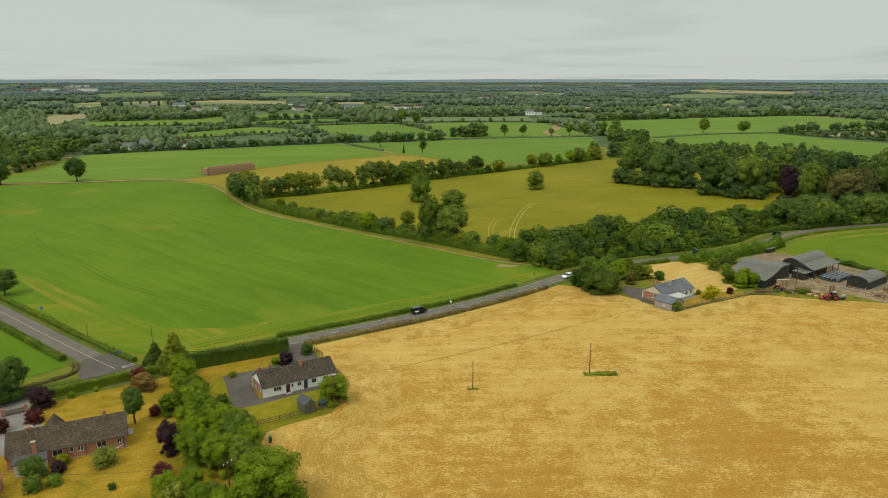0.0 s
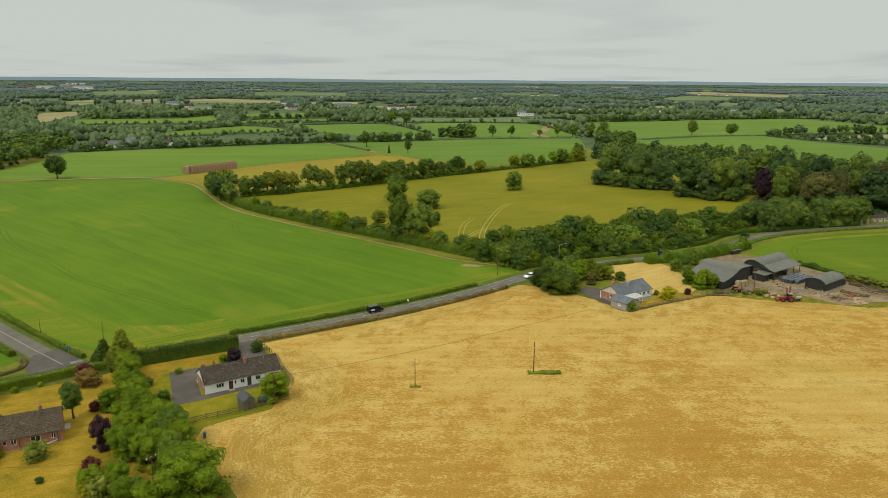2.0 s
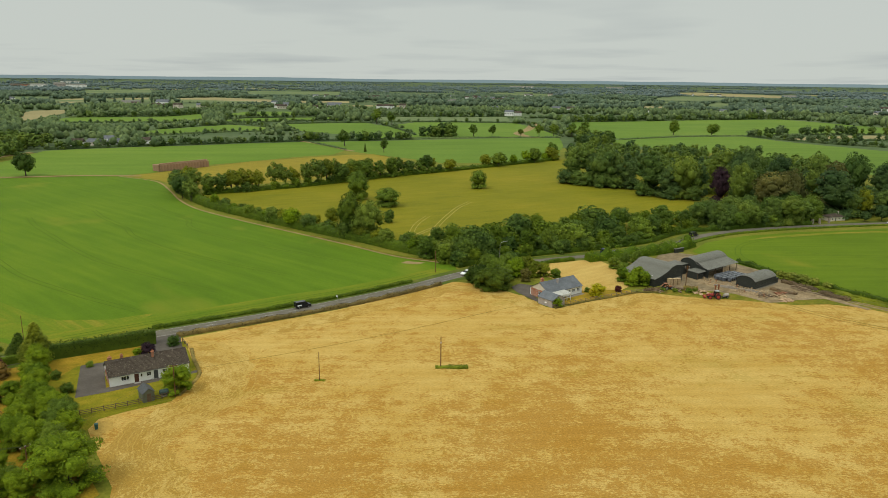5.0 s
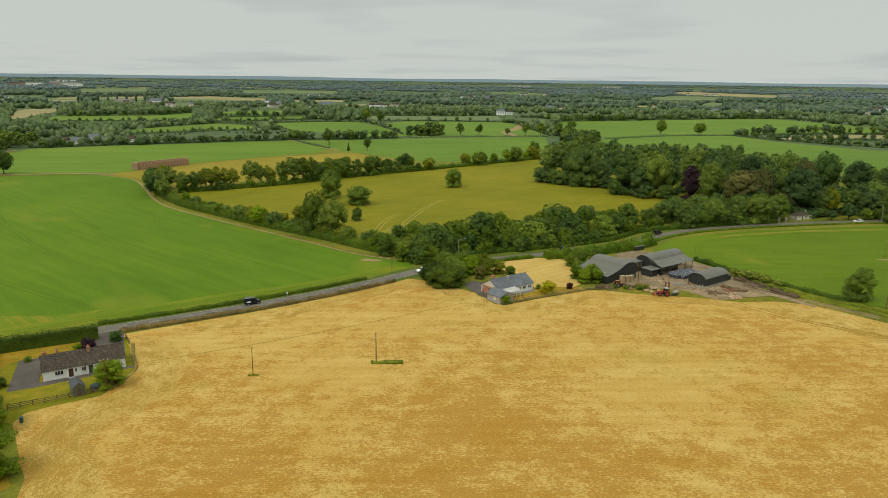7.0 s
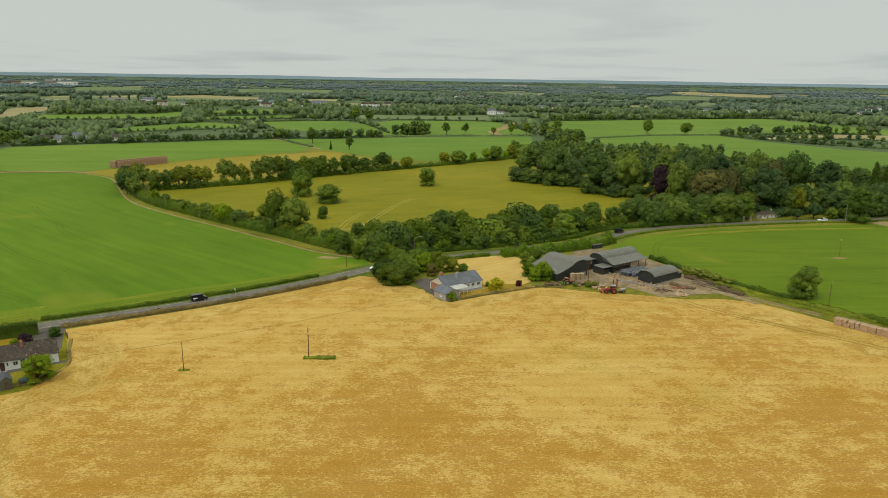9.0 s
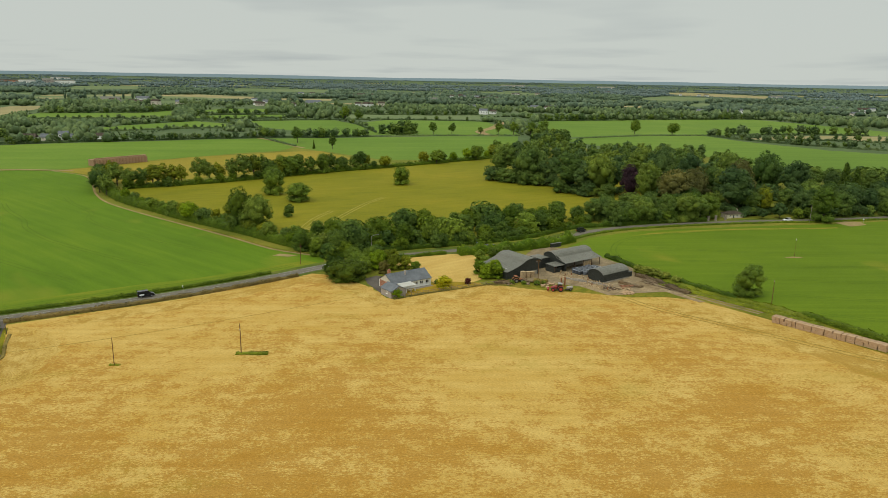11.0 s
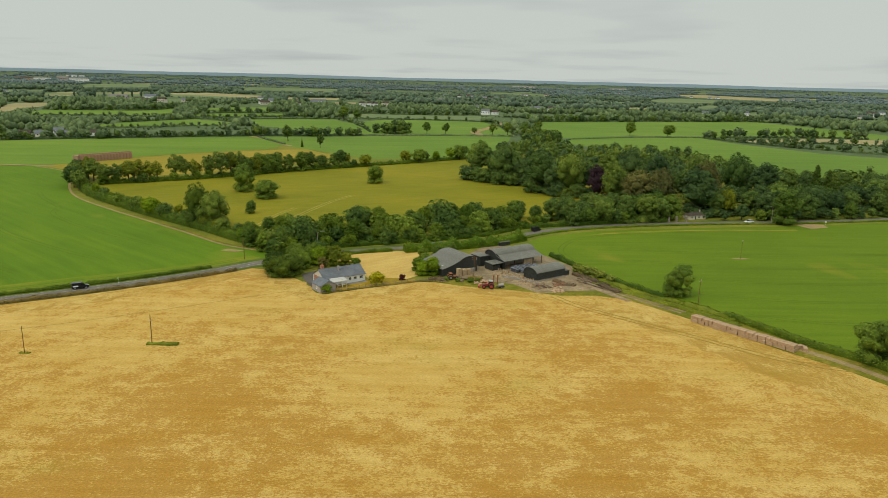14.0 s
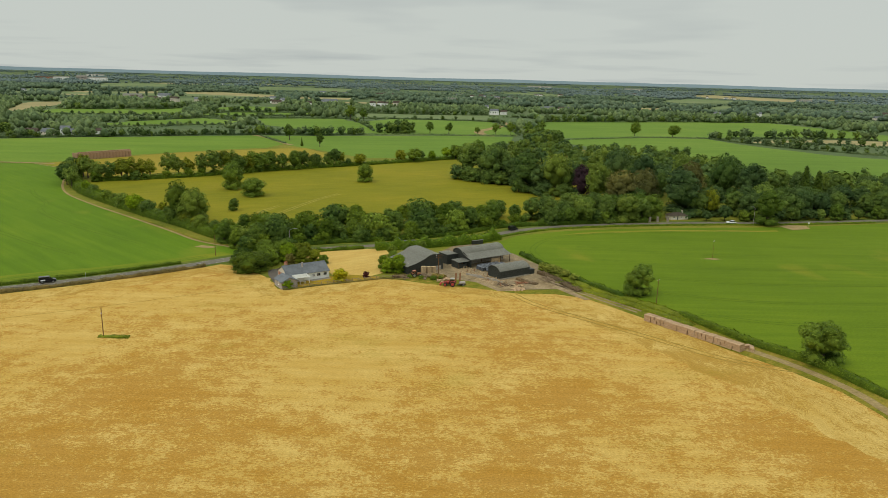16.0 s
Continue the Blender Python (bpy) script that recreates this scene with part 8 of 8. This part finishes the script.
# grassy bases of the poles
hedge("grass_tuft", [(31.2, 146.4), (34, 146.6), (36.4, 146.4), (38.6, 146.7)], 1.5, 0.4, 0.2, L_OLIVE, "uncut green grass tussocks round a pole", 1.2, 92, 0.8, category="grass")
hedge("grass_tuft", [(5.0, 138.7), (6.2, 138.9), (7.3, 138.7)], 1.1, 0.35, 0.18, L_OLIVE, "uncut green grass tussocks round a pole", 1.2, 93, 0.8, category="grass")
patch("pole_scrape", [(209, 249), (214, 248.5), (217, 250), (213, 251)], 0.10, M_EARTH, "bare earth round a pole", "ground", 0.1)
patch("gateway_scrape", [(18, 240), (24, 238.5), (27, 241), (20, 243)], 0.10, M_EARTH, "worn bare patch in the crop corner", "ground", 0.3)
patch("junction_tarmac", [(-78, 141.5), (-70, 146.2), (-63, 151), (-70, 150.6), (-80.5, 159), (-84.5, 154.5), (-82, 147)], 0.195, M_TARMAC, "darker tarmac patch at the road junction", "road", 0.0)
patch("stop_line", [(-72.7, 147.4), (-72.5, 147.1), (-68.6, 150.3), (-68.8, 150.6)], 0.215, M_PAINT, "white stop line at the junction", "road marking", 0.0)
hedge("earth_bank", [(-99, 133.5), (-91, 138.8), (-85.2, 143.5), (-83, 148), (-85.5, 152.5)], 1.3, 0.6, 0.3, L_DRYHEDGE, "dry grassy earth bank at the road corner", 0.9, 75, 0.5, category="bank")

# lettering on the road
fc_ = bpy.data.curves.new("stop_lettering", "FONT")
fc_.body, fc_.size, fc_.align_x = "STOP", 1.2, "CENTER"
tmp = bpy.data.objects.new("stop_lettering", fc_)
me = bpy.data.meshes.new_from_object(tmp)
me.materials.append(M_PAINT)
bpy.data.objects.remove(tmp)
ob = new("stop_lettering", me)
ob.matrix_basis = pose(-73.0, 151.4, 0.225, 0, 0, -130) @ Matrix.Diagonal((0.95, 1.5, 1, 1))
tagged(ob, "white stop lettering painted on the road", "road marking", kind="structure")

# ---- garden planting ----
def gt(kind, x, y, h, mat, wide=1.0, label="leafy garden tree", category="tree", name="tree", v=None):
    return tree(kind, x, y, h, mat, wide, int(abs(x * 3 + y)) if v is None else v, label, category, name, "garden planting")


gt("cone", -61, 149.5, 8.9, L_OLIVE, 1.7, "tall olive-green garden cypress", name="conifer_tree")
gt("cone", -66.5, 152.0, 5.4, L_CONIFER, 2.0, "dark garden conifer beside the junction", name="conifer_tree")
gt("topiary", -59.2, 123.5, 7.6, L_DARK, 0.92, "clipped egg-shaped cypress on a bare trunk", v=0)
for x, y, h, mt, w in ((-58, 145, 5.5, L_GARDEN, 0.9), (-56, 141, 6, L_GARDEN, 1.0), (-55, 136, 5, L_GARDEN, 1.0), (-51.5, 132, 6, L_GARDEN, 1.0), (-54, 127.5, 4.5, L_GARDEN, 1.1), (-49, 127.5, 6.5, L_GARDEN, 1.0), (-45.5, 123.5, 6.5, L_GARDEN, 1.0), (-42.5, 120.5, 6, L_GARDEN, 1.0), (-47.5, 119.5, 6, L_GARDEN, 1.0), (-40, 117, 6.5, L_GARDEN, 1.0), (-37, 114, 7, L_MID, 1.0), (-34.5, 111.5, 6, L_GARDEN, 1.0), (-45, 115, 6, L_GARDEN, 1.0), (-42.5, 109.5, 6.5, L_GARDEN, 1.1), (-37, 106.5, 7, L_GARDEN, 1.0), (-33, 106, 6.5, L_MID, 0.9), (-26.8, 97.5, 9.2, L_GARDEN, 1.3), (-40, 99, 5, L_GARDEN, 1.0), (-44, 99, 4.5, L_GARDEN, 1.0), (-36.5, 95, 4.8, L_GARDEN, 1.0)):
    gt("garden", x, y, h, mt, w, "dense bright green garden tree" if mt is L_GARDEN else "dense green garden tree")
gt("garden", -32.6, 94.6, 4.6, L_GARDEN, 1.1, "dense bright green garden tree")
gt("garden", -35.8, 96.2, 4.4, L_MID, 1.1, "dense green garden tree")
gt("garden", -31.0, 98.6, 4.6, L_GARDEN, 1.0, "dense bright green garden tree")
gt("garden", -48, 112.5, 6.0, L_COPPER, 0.75, "dark purple-leaved garden tree")
gt("garden", -80.5, 130.5, 4.6, L_COPPER, 1.25, "dark purple-leaved tree by the gate")
for x, y, h, mt, lab in ((-46.7, 104.3, 2.8, L_MAROON, "maroon-leaved round shrub under the garden trees"), (-56.6, 126.8, 2.0, L_MAROON, "small maroon-leaved shrub on the lawn"), (-78.4, 123.6, 2.9, L_MAROON, "maroon-leaved round shrub on the lawn"), (-83, 120.0, 2.8, L_MAROON, "maroon-leaved round shrub by the drive"), (-36.8, 152.8, 3.0, L_COPPER, "purple-leaved shrub beside the drive"), (-33, 158.5, 2.6, L_DARK, "dark clipped shrub at the drive entrance"), (-44.8, 131.6, 2.3, L_MID, "round green shrub beside the tarmac"), (-46.8, 145.0, 1.4, L_MID, "small shrub on the dry lawn"), (-39, 152.4, 1.8, L_BRIGHT, "bright green shrub beside the drive"), (-41.5, 97.5, 3.6, L_FLOWER, "white-flowering elder bush among garden trees"), (-44, 98.2, 2.8, L_YELLOW, "yellow-flowering shrub among garden trees"), (-58, 108.2, 3.4, L_FLOWER, "big round shrub with pale flowers"), (-65, 109, 2.0, L_YELLOW, "yellow-green shrub by the brick wall"), (-67.6, 104.6, 3.6, L_MID, "pointed green shrub by the extension"), (-65.6, 100.6, 2.6, L_MID, "clipped round green shrub on the lawn"), (-63.2, 102.2, 2.0, L_MID, "small green shrub on the lawn"), (-53.2, 101.2, 1.1, L_DARK, "low shrub in a stone ring on the lawn"), (-64.5, 106.0, 2.2, L_COPPER, "dark shrub by the extension"), (-51, 138.5, 2.0, L_MID, "straggling green shrub beside the lawn"), (-77, 134.8, 1.4, L_BRIGHT, "small green shrub before the garden hedge"), (-73.5, 137.8, 1.0, L_BRIGHT, "small green shrub before the garden hedge")):
    gt("bush", x, y, h, mt, 1.1, lab, "shrub", "shrub")
gt("thicket", -63.5, 138.5, 3.4, L_RUSSET, 1.45, "reddish-brown leaved garden shrub", "shrub", "shrub")
gt("thicket", -65.5, 141.0, 3.6, L_MAROON, 1.1, "red-leaved garden shrub beside the hedge", "shrub", "shrub")
gt("garden", -22.8, 133.0, 5.8, L_GARDEN, 1.25, "leafy garden tree beside the shed")
gt("garden", -89, 133.5, 8.5, L_DARK, 1.0, "dark leafy roadside tree")
gt("field", -134, 206, 8.0, L_DARK, 1.1, "dark leafy tree beside the side road")
gt("garden", -92.5, 128, 7.5, L_DARK, 1.0, "dark leafy roadside tree")
hedge("hedge", [(-58, 149.7), (-48, 155), (-37.8, 160.3)], 2.2, 3.7, 0.28, L_CONIFER, "tall clipped dark conifer hedge beside the road", 1.0, 71, 0.07, True)
hedge("hedge", [(-82.5, 134.5), (-76, 138.8), (-66.5, 145.8), (-62, 148.5)], 2.2, 2.1, 0.24, L_HEDGE, "clipped green garden hedge beside the road", 1.0, 72, 0.10, True)
hedge("weed_bank", [(-21.5, 130.5), (-20.8, 136), (-21.0, 142), (-24.5, 149), (-28, 157)], 0.9, 0.22, 0.16, L_STRAWGRASS, "scrubby dry grass bank at the field edge", 0.7, 73, 0.8)
# cottage planting
for x, y, h, mt, w in ((53.5, 219, 6.8, L_MID, 1.0), (50, 223, 7.2, L_MID, 1.0), (54, 229, 7.5, L_MID, 1.0), (59.5, 229.5, 6.5, L_OLIVE, 1.0), (70.5, 223.5, 3.6, L_BRIGHT, 1.1), (57.5, 224.5, 7.0, L_BRIGHT, 1.1), (60, 218.5, 5.0, L_BROWN, 0.9), (63, 223.5, 6.0, L_OLIVE, 1.0), (67, 225, 5.0, L_OLIVE, 1.1), (71, 222.5, 3.5, L_MID, 1.1), (49, 228, 7.5, L_MID, 1.0), (56, 231, 7.5, L_DARK, 1.0), (62, 232, 6.0, L_OLIVE, 0.9), (94, 214.5, 5.4, L_GARDEN, 1.1), (97.5, 215.0, 5.6, L_GARDEN, 1.0), (92.5, 219.5, 5.4, L_GARDEN, 1.0), (97, 220, 5.8, L_GARDEN, 1.0), (93, 236, 5.0, L_MID, 1.0), (98, 240, 5.2, L_MID, 1.0), (103, 244, 5.0, L_MID, 1.0), (95, 228, 4.8, L_MID, 1.0)):
    gt("garden", x, y, h * 0.88, mt, w * 1.08, "dense tree sheltering the cottage and farm")
gt("evergreen", 49.0, 210.8, 6.4, L_CONIFER, 1.4, "dense dark evergreen dome reaching the ground", v=0)
gt("evergreen", 43.6, 217.0, 5.8, L_CONIFER, 0.85, "dense dark evergreen beside the road", v=1)
gt("bush", 80.0, 203.0, 3.9, M_GOLDLEAF, 1.2, "bright yellow-green garden shrub before the cottage", "shrub", "shrub")
gt("bush", 87.7, 207.6, 2.0, L_MAROON, 1.0, "maroon-leaved garden shrub by the paddock", "shrub", "shrub")
gt("bush", 77.8, 206.9, 1.6, L_MID, 1.0, "round green shrub at the cottage corner", "shrub", "shrub")
gt("bush", 66.2, 191.9, 2.8, L_BRIGHT, 1.1, "bright green climbing shrub at the wing's corner", "shrub", "shrub")
for x, y, h in ((106, 208.0, 1.2), (110, 207.6, 1.5), (112.5, 208.6, 1.2), (102, 208.6, 1.3)):
    gt("bush", x, y, h, L_MID, 1.4, "clump of nettles in the farmyard", "weeds", "weed_clump")

# ---- fences ----
def fence(pts, h, gap, rails, mat, label, name="fence"):
    """Posts along a line with rails between them."""
    line = smooth_line(pts, 0.5)
    g = thing(name, pose(line[0].x, line[0].y, 0), label, "fence")
    o, run, last = line[0], 0.0, None
    posts = [line[0]]
    for a, b in zip(line, line[1:]):
        run += (b - a).length
        if run >= gap:
            posts.append(b); run = 0.0
    post_me = from_bm("fence_post", boxes((-0.06, 0.06, -0.06, 0.06, 0, h + 0.1)), mat)
    for p, q in zip(posts, posts[1:] + [None]):
        part("post", post_me, mat, g, "", Matrix.Translation(p - o))
        if q is None:
            break
        for z in rails:
            d = q - p
            part("rail", boxes((0, d.length, -0.025, 0.025, z, z + 0.1)), mat, g, "", Matrix.Translation(p - o) @ Matrix.Rotation(math.atan2(d.y, d.x), 4, "Z"))
    return g


fence([(-37.2, 121.4), (-33, 123.8), (-28, 126.7), (-23.6, 129.6), (-22.2, 132.0)], 1.15, 1.9, (0.3, 0.65, 1.0), M_WOOD, "dark stained post and rail garden fence")
fence([(65.3, 190.4), (70, 193.8), (76, 197.4), (84, 201.8), (93.4, 206.8)], 1.1, 1.7, (0.45, 0.9), M_RAIL, "weathered post and rail fence before the cottage")
fence([(93.8, 207.0), (98, 207.8), (103, 208.0)], 1.1, 1.7, (0.45, 0.9), M_RAIL, "weathered fence beside the farm bushes")
fence([(120.5, 218.5), (124.5, 214.0), (128.6, 210.5), (133.5, 204.0)], 1.2, 2.2, (0.5, 1.0), M_PALEWOOD, "broken timber yard fence")
fence([(-31.5, 161.0), (-28.8, 157.0)], 1.1, 1.5, (0.5, 0.9), M_WOOD, "short wooden fence at the drive")
hedge("grass_fringe", [(65.3, 190.2), (76, 197.0), (84, 201.3), (93.4, 206.3), (103, 207.2)], 0.9, 0.4, 0.2, L_STRAWGRASS, "rough dry grass under the cottage fence", 0.9, 74, 0.7)

# ---- garden shed, oil tank, bin, gates ----
sh = thing("garden_shed", pose(-27.2, 127.0, 0, 0, 0, 38), "small green wooden shed with grey pitched roof", "shed")
for k in range(8):
    part("board", boxes((0, 2.2, -0.02, 0.02, 0.05 + 0.25 * k, 0.28 + 0.25 * k)), M_SHEDGREEN, sh)
part("wall", boxes((0, 2.2, 0.03, 3.4, 0, 2.05)), M_SHEDGREEN, sh)
bm = bmesh.new()
prism(bm, [(0, 2.05), (2.2, 2.05), (1.1, 2.85)], 0.0, 3.4)
part("gable", bm, M_SHEDGREEN, sh)
for s in (0, 1):
    bm = bmesh.new()
    x0 = -0.2 if s == 0 else 2.4
    vs = [bm.verts.new(p) for p in ((x0, -0.2, 1.95), (1.1, -0.2, 2.9), (1.1, 3.6, 2.9), (x0, 3.6, 1.95), (x0, -0.2, 2.01), (1.1, -0.2, 2.97), (1.1, 3.6, 2.97), (x0, 3.6, 2.01))]
    for f in ((0, 3, 2, 1), (4, 5, 6, 7), (0, 1, 5, 4), (1, 2, 6, 5), (2, 3, 7, 6), (3, 0, 4, 7)):
        bm.faces.new([vs[i] for i in f])
    part("roof_slope", bm, M_DOOR_GREY, sh)
part("door", boxes((0.7, 1.5, -0.06, -0.02, 0.05, 1.85)), M_WOOD, sh)
ot = thing("oil_tank", pose(-24.4, 130.4, 0, 0, 0, 30), "dark green plastic oil tank on blocks", "oil tank")
bm = bmesh.new()
lathe_x(bm, [(-0.9, 0.3), (-0.8, 0.55), (-0.3, 0.62), (0.3, 0.62), (0.8, 0.55), (0.9, 0.3)], 14)
part("tank", bm, M_TANK, ot, "", Matrix.Translation((0, 0, 1.0)))
part("stand", boxes((-0.6, 0.6, -0.4, 0.4, 0, 0.4)), M_BLOCK, ot)
bn = thing("wheelie_bin", pose(-31.5, 116.2, 0.05, 0, 0, 20), "teal plastic wheelie bin at the field gateway", "bin")
bm = bmesh.new()
prism(bm, [(-0.24, 0), (-0.3, 1.0), (0.3, 1.0), (0.24, 0)], -0.32, 0.32)
part("body", bm, M_TEAL, bn)
part("lid", rounded_box(-0.33, 0.33, -0.36, 0.36, 1.0, 1.1, 0.03), M_TEAL, bn)
gt_ = thing("garden_gate", pose(-85.6, 126.2, 0, 0, 0, 34), "closed dark wooden double gate between brick piers", "gate")
for x in (-0.35, 3.6):
    part("pier", rounded_box(x - 0.3, x + 0.3, -0.3, 0.3, 0, 1.7, 0.03), M_BRICK, gt_)
for x in (0.0, 1.65):
    part("leaf", boxes((x, x + 1.6, -0.04, 0.04, 0.15, 0.3), (x, x + 1.6, -0.04, 0.04, 1.05, 1.2), (x, x + 0.1, -0.04, 0.04, 0.3, 1.05), (x + 1.5, x + 1.6, -0.04, 0.04, 0.3, 1.05)), M_WOOD, gt_)
    for k in range(8):
        part("picket", boxes((x + 0.15 + 0.17 * k, x + 0.27 + 0.17 * k, -0.02, 0.02, 0.3, 1.05)), M_WOOD, gt_)
rs_ = thing("outbuilding", pose(-72.5, 95.5, 0, 0, 0, 20), "small brick outbuilding with rusty tin roof", "shed")
part("wall", boxes((0, 3.4, 0, 5.5, 0, 2.2)), M_BRICK, rs_)
part("roof", boxes((-0.2, 3.6, -0.2, 5.7, 2.2, 2.28)), M_RUST, rs_, "rusty tin roof")
rs2 = thing("outbuilding", pose(-77.5, 99.0, 0, 0, 0, 24), "grey-roofed brick outbuilding beside the house", "shed")
part("wall", boxes((0, 3.6, 0, 6, 0, 2.4)), M_BRICK, rs2)
part("roof", boxes((-0.2, 3.8, -0.2, 6.2, 2.4, 2.5)), M_LEADGREY, rs2)

# ---- poles, lamps and wires ----
def pole(x, y, h, arms, label, turn=0.0, r=0.13):
    g = thing("utility_pole", pose(x, y, 0, 0, 0, turn), label, "utility pole")
    part("shaft", tube_bm((0, 0, -0.2), (0, 0, h), r, r * 0.7), M_POLE, g)
    for z in arms:
        part("crossarm", boxes((-0.9, 0.9, -0.06, 0.06, h - z, h - z + 0.12)), M_POLE, g)
        for xx in (-0.8, 0.0, 0.8):
            part("insulator", tube_bm((xx, 0, h - z + 0.12), (xx, 0, h - z + 0.34), 0.05), M_UPVC, g)
    return g


pole(6.1, 138.7, 6.6, (), "slim weathered pole standing in the stubble", r=0.10)
pb = pole(32.4, 146.3, 7.6, (), "brown utility pole standing in the stubble")
part("transformer_box", rounded_box(-0.14, 0.14, -0.24, -0.12, 6.0, 6.4, 0.03), M_GREYWALL, pb, "small grey plate near the top")
pole(30.5, 228.3, 7.5, (), "utility pole beside the road hedge")
pole(-33.2, 97.5, 6.9, (0.2,), "utility pole with crossarm among the garden trees", 60)
pole(-22.0, 130.2, 7.0, (0.3,), "utility pole beside the garden tree", 30)
fp = pole(111.2, 214.0, 7.0, (0.5, 1.1), "utility pole with crossarms in the farmyard", 20)
pole(177.8, 191.0, 7.5, (0.4,), "utility pole beside the field hedge", 60, 0.11)
pole(213.3, 249.8, 7.2, (0.4,), "utility pole standing in the green crop", 60, 0.06)
pole(-70.7, 161.0, 6.5, (), "slim pole at the road junction", r=0.09)
pole(-89.3, 166.8, 5.0, (), "slim pole in the roadside hedge", r=0.08)


def lamp(x, y, h, turn, arm, label):
    g = thing("street_lamp", pose(x, y, 0, 0, 0, turn), label, "street lamp")
    part("column", tube_bm((0, 0, 0), (0, 0, h - 0.6), 0.08, 0.06), M_GREYWALL, g)
    bm = bmesh.new()
    tube(bm, (0, 0, h - 0.6), (arm * 0.5, 0, h - 0.1), 0.05)
    tube(bm, (arm * 0.5, 0, h - 0.1), (arm, 0, h), 0.05)
    part("arm", bm, M_STEEL, g)
    part("lantern", rounded_box(arm - 0.1, arm + 0.7, -0.15, 0.15, h - 0.08, h + 0.08, 0.05), M_STEEL, g)


lamp(53.6, 243.2, 7.6, 20, 2.2, "grey street lamp with a bent arm by the road")
lamp(255.0, 320.0, 9.0, 200, 1.5, "grey street lamp beside the road")


def wire(a, b, sag, label="thin overhead cable", r=0.012):
    cu = bpy.data.curves.new("cable", "CURVE")
    cu.dimensions, cu.bevel_depth, cu.bevel_resolution = "3D", r, 0
    sp = cu.splines.new("POLY")
    sp.points.add(12)
    for i in range(13):
        t = i / 12
        p = Vector(a).lerp(Vector(b), t)
        sp.points[i].co = (p.x, p.y, p.z - sag * 4 * t * (1 - t), 1)
    cu.materials.append(M_WIRE)
    tagged(new("overhead_cable", cu), label, "cable", "overhead cables")


for dx in (-0.5, 0.5):
    wire((-33.2 + dx, 97.5, 6.9), (-70 + dx, 98.0, 4.6), 0.8, "thin overhead cable to the brick bungalow")
    wire((-33.2 + dx, 97.5, 6.9), (-22.0 + dx, 130.2, 6.7), 0.9, "thin overhead cable between the poles")
for sx, sy, tn, hh, mt in ((-112.8, 188.2, 40, 2.0, M_SIGNBLUE), (2.0, 193.8, -58, 2.2, M_UPVC), (-76.5, 155.5, -130, 2.0, M_SIGNBLUE), (281.5, 321.5, 10, 2.0, M_UPVC)):
    g = thing("road_sign", pose(sx, sy, 0.05, 0, 0, tn), "small road sign on a steel post", "road sign", "road signs")
    part("post", tube_bm((0, 0, 0), (0, 0, hh), 0.04), M_STEEL, g)
    part("plate", rounded_box(-0.45, 0.45, -0.06, -0.03, hh - 0.55, hh, 0.008, 1), mt, g)
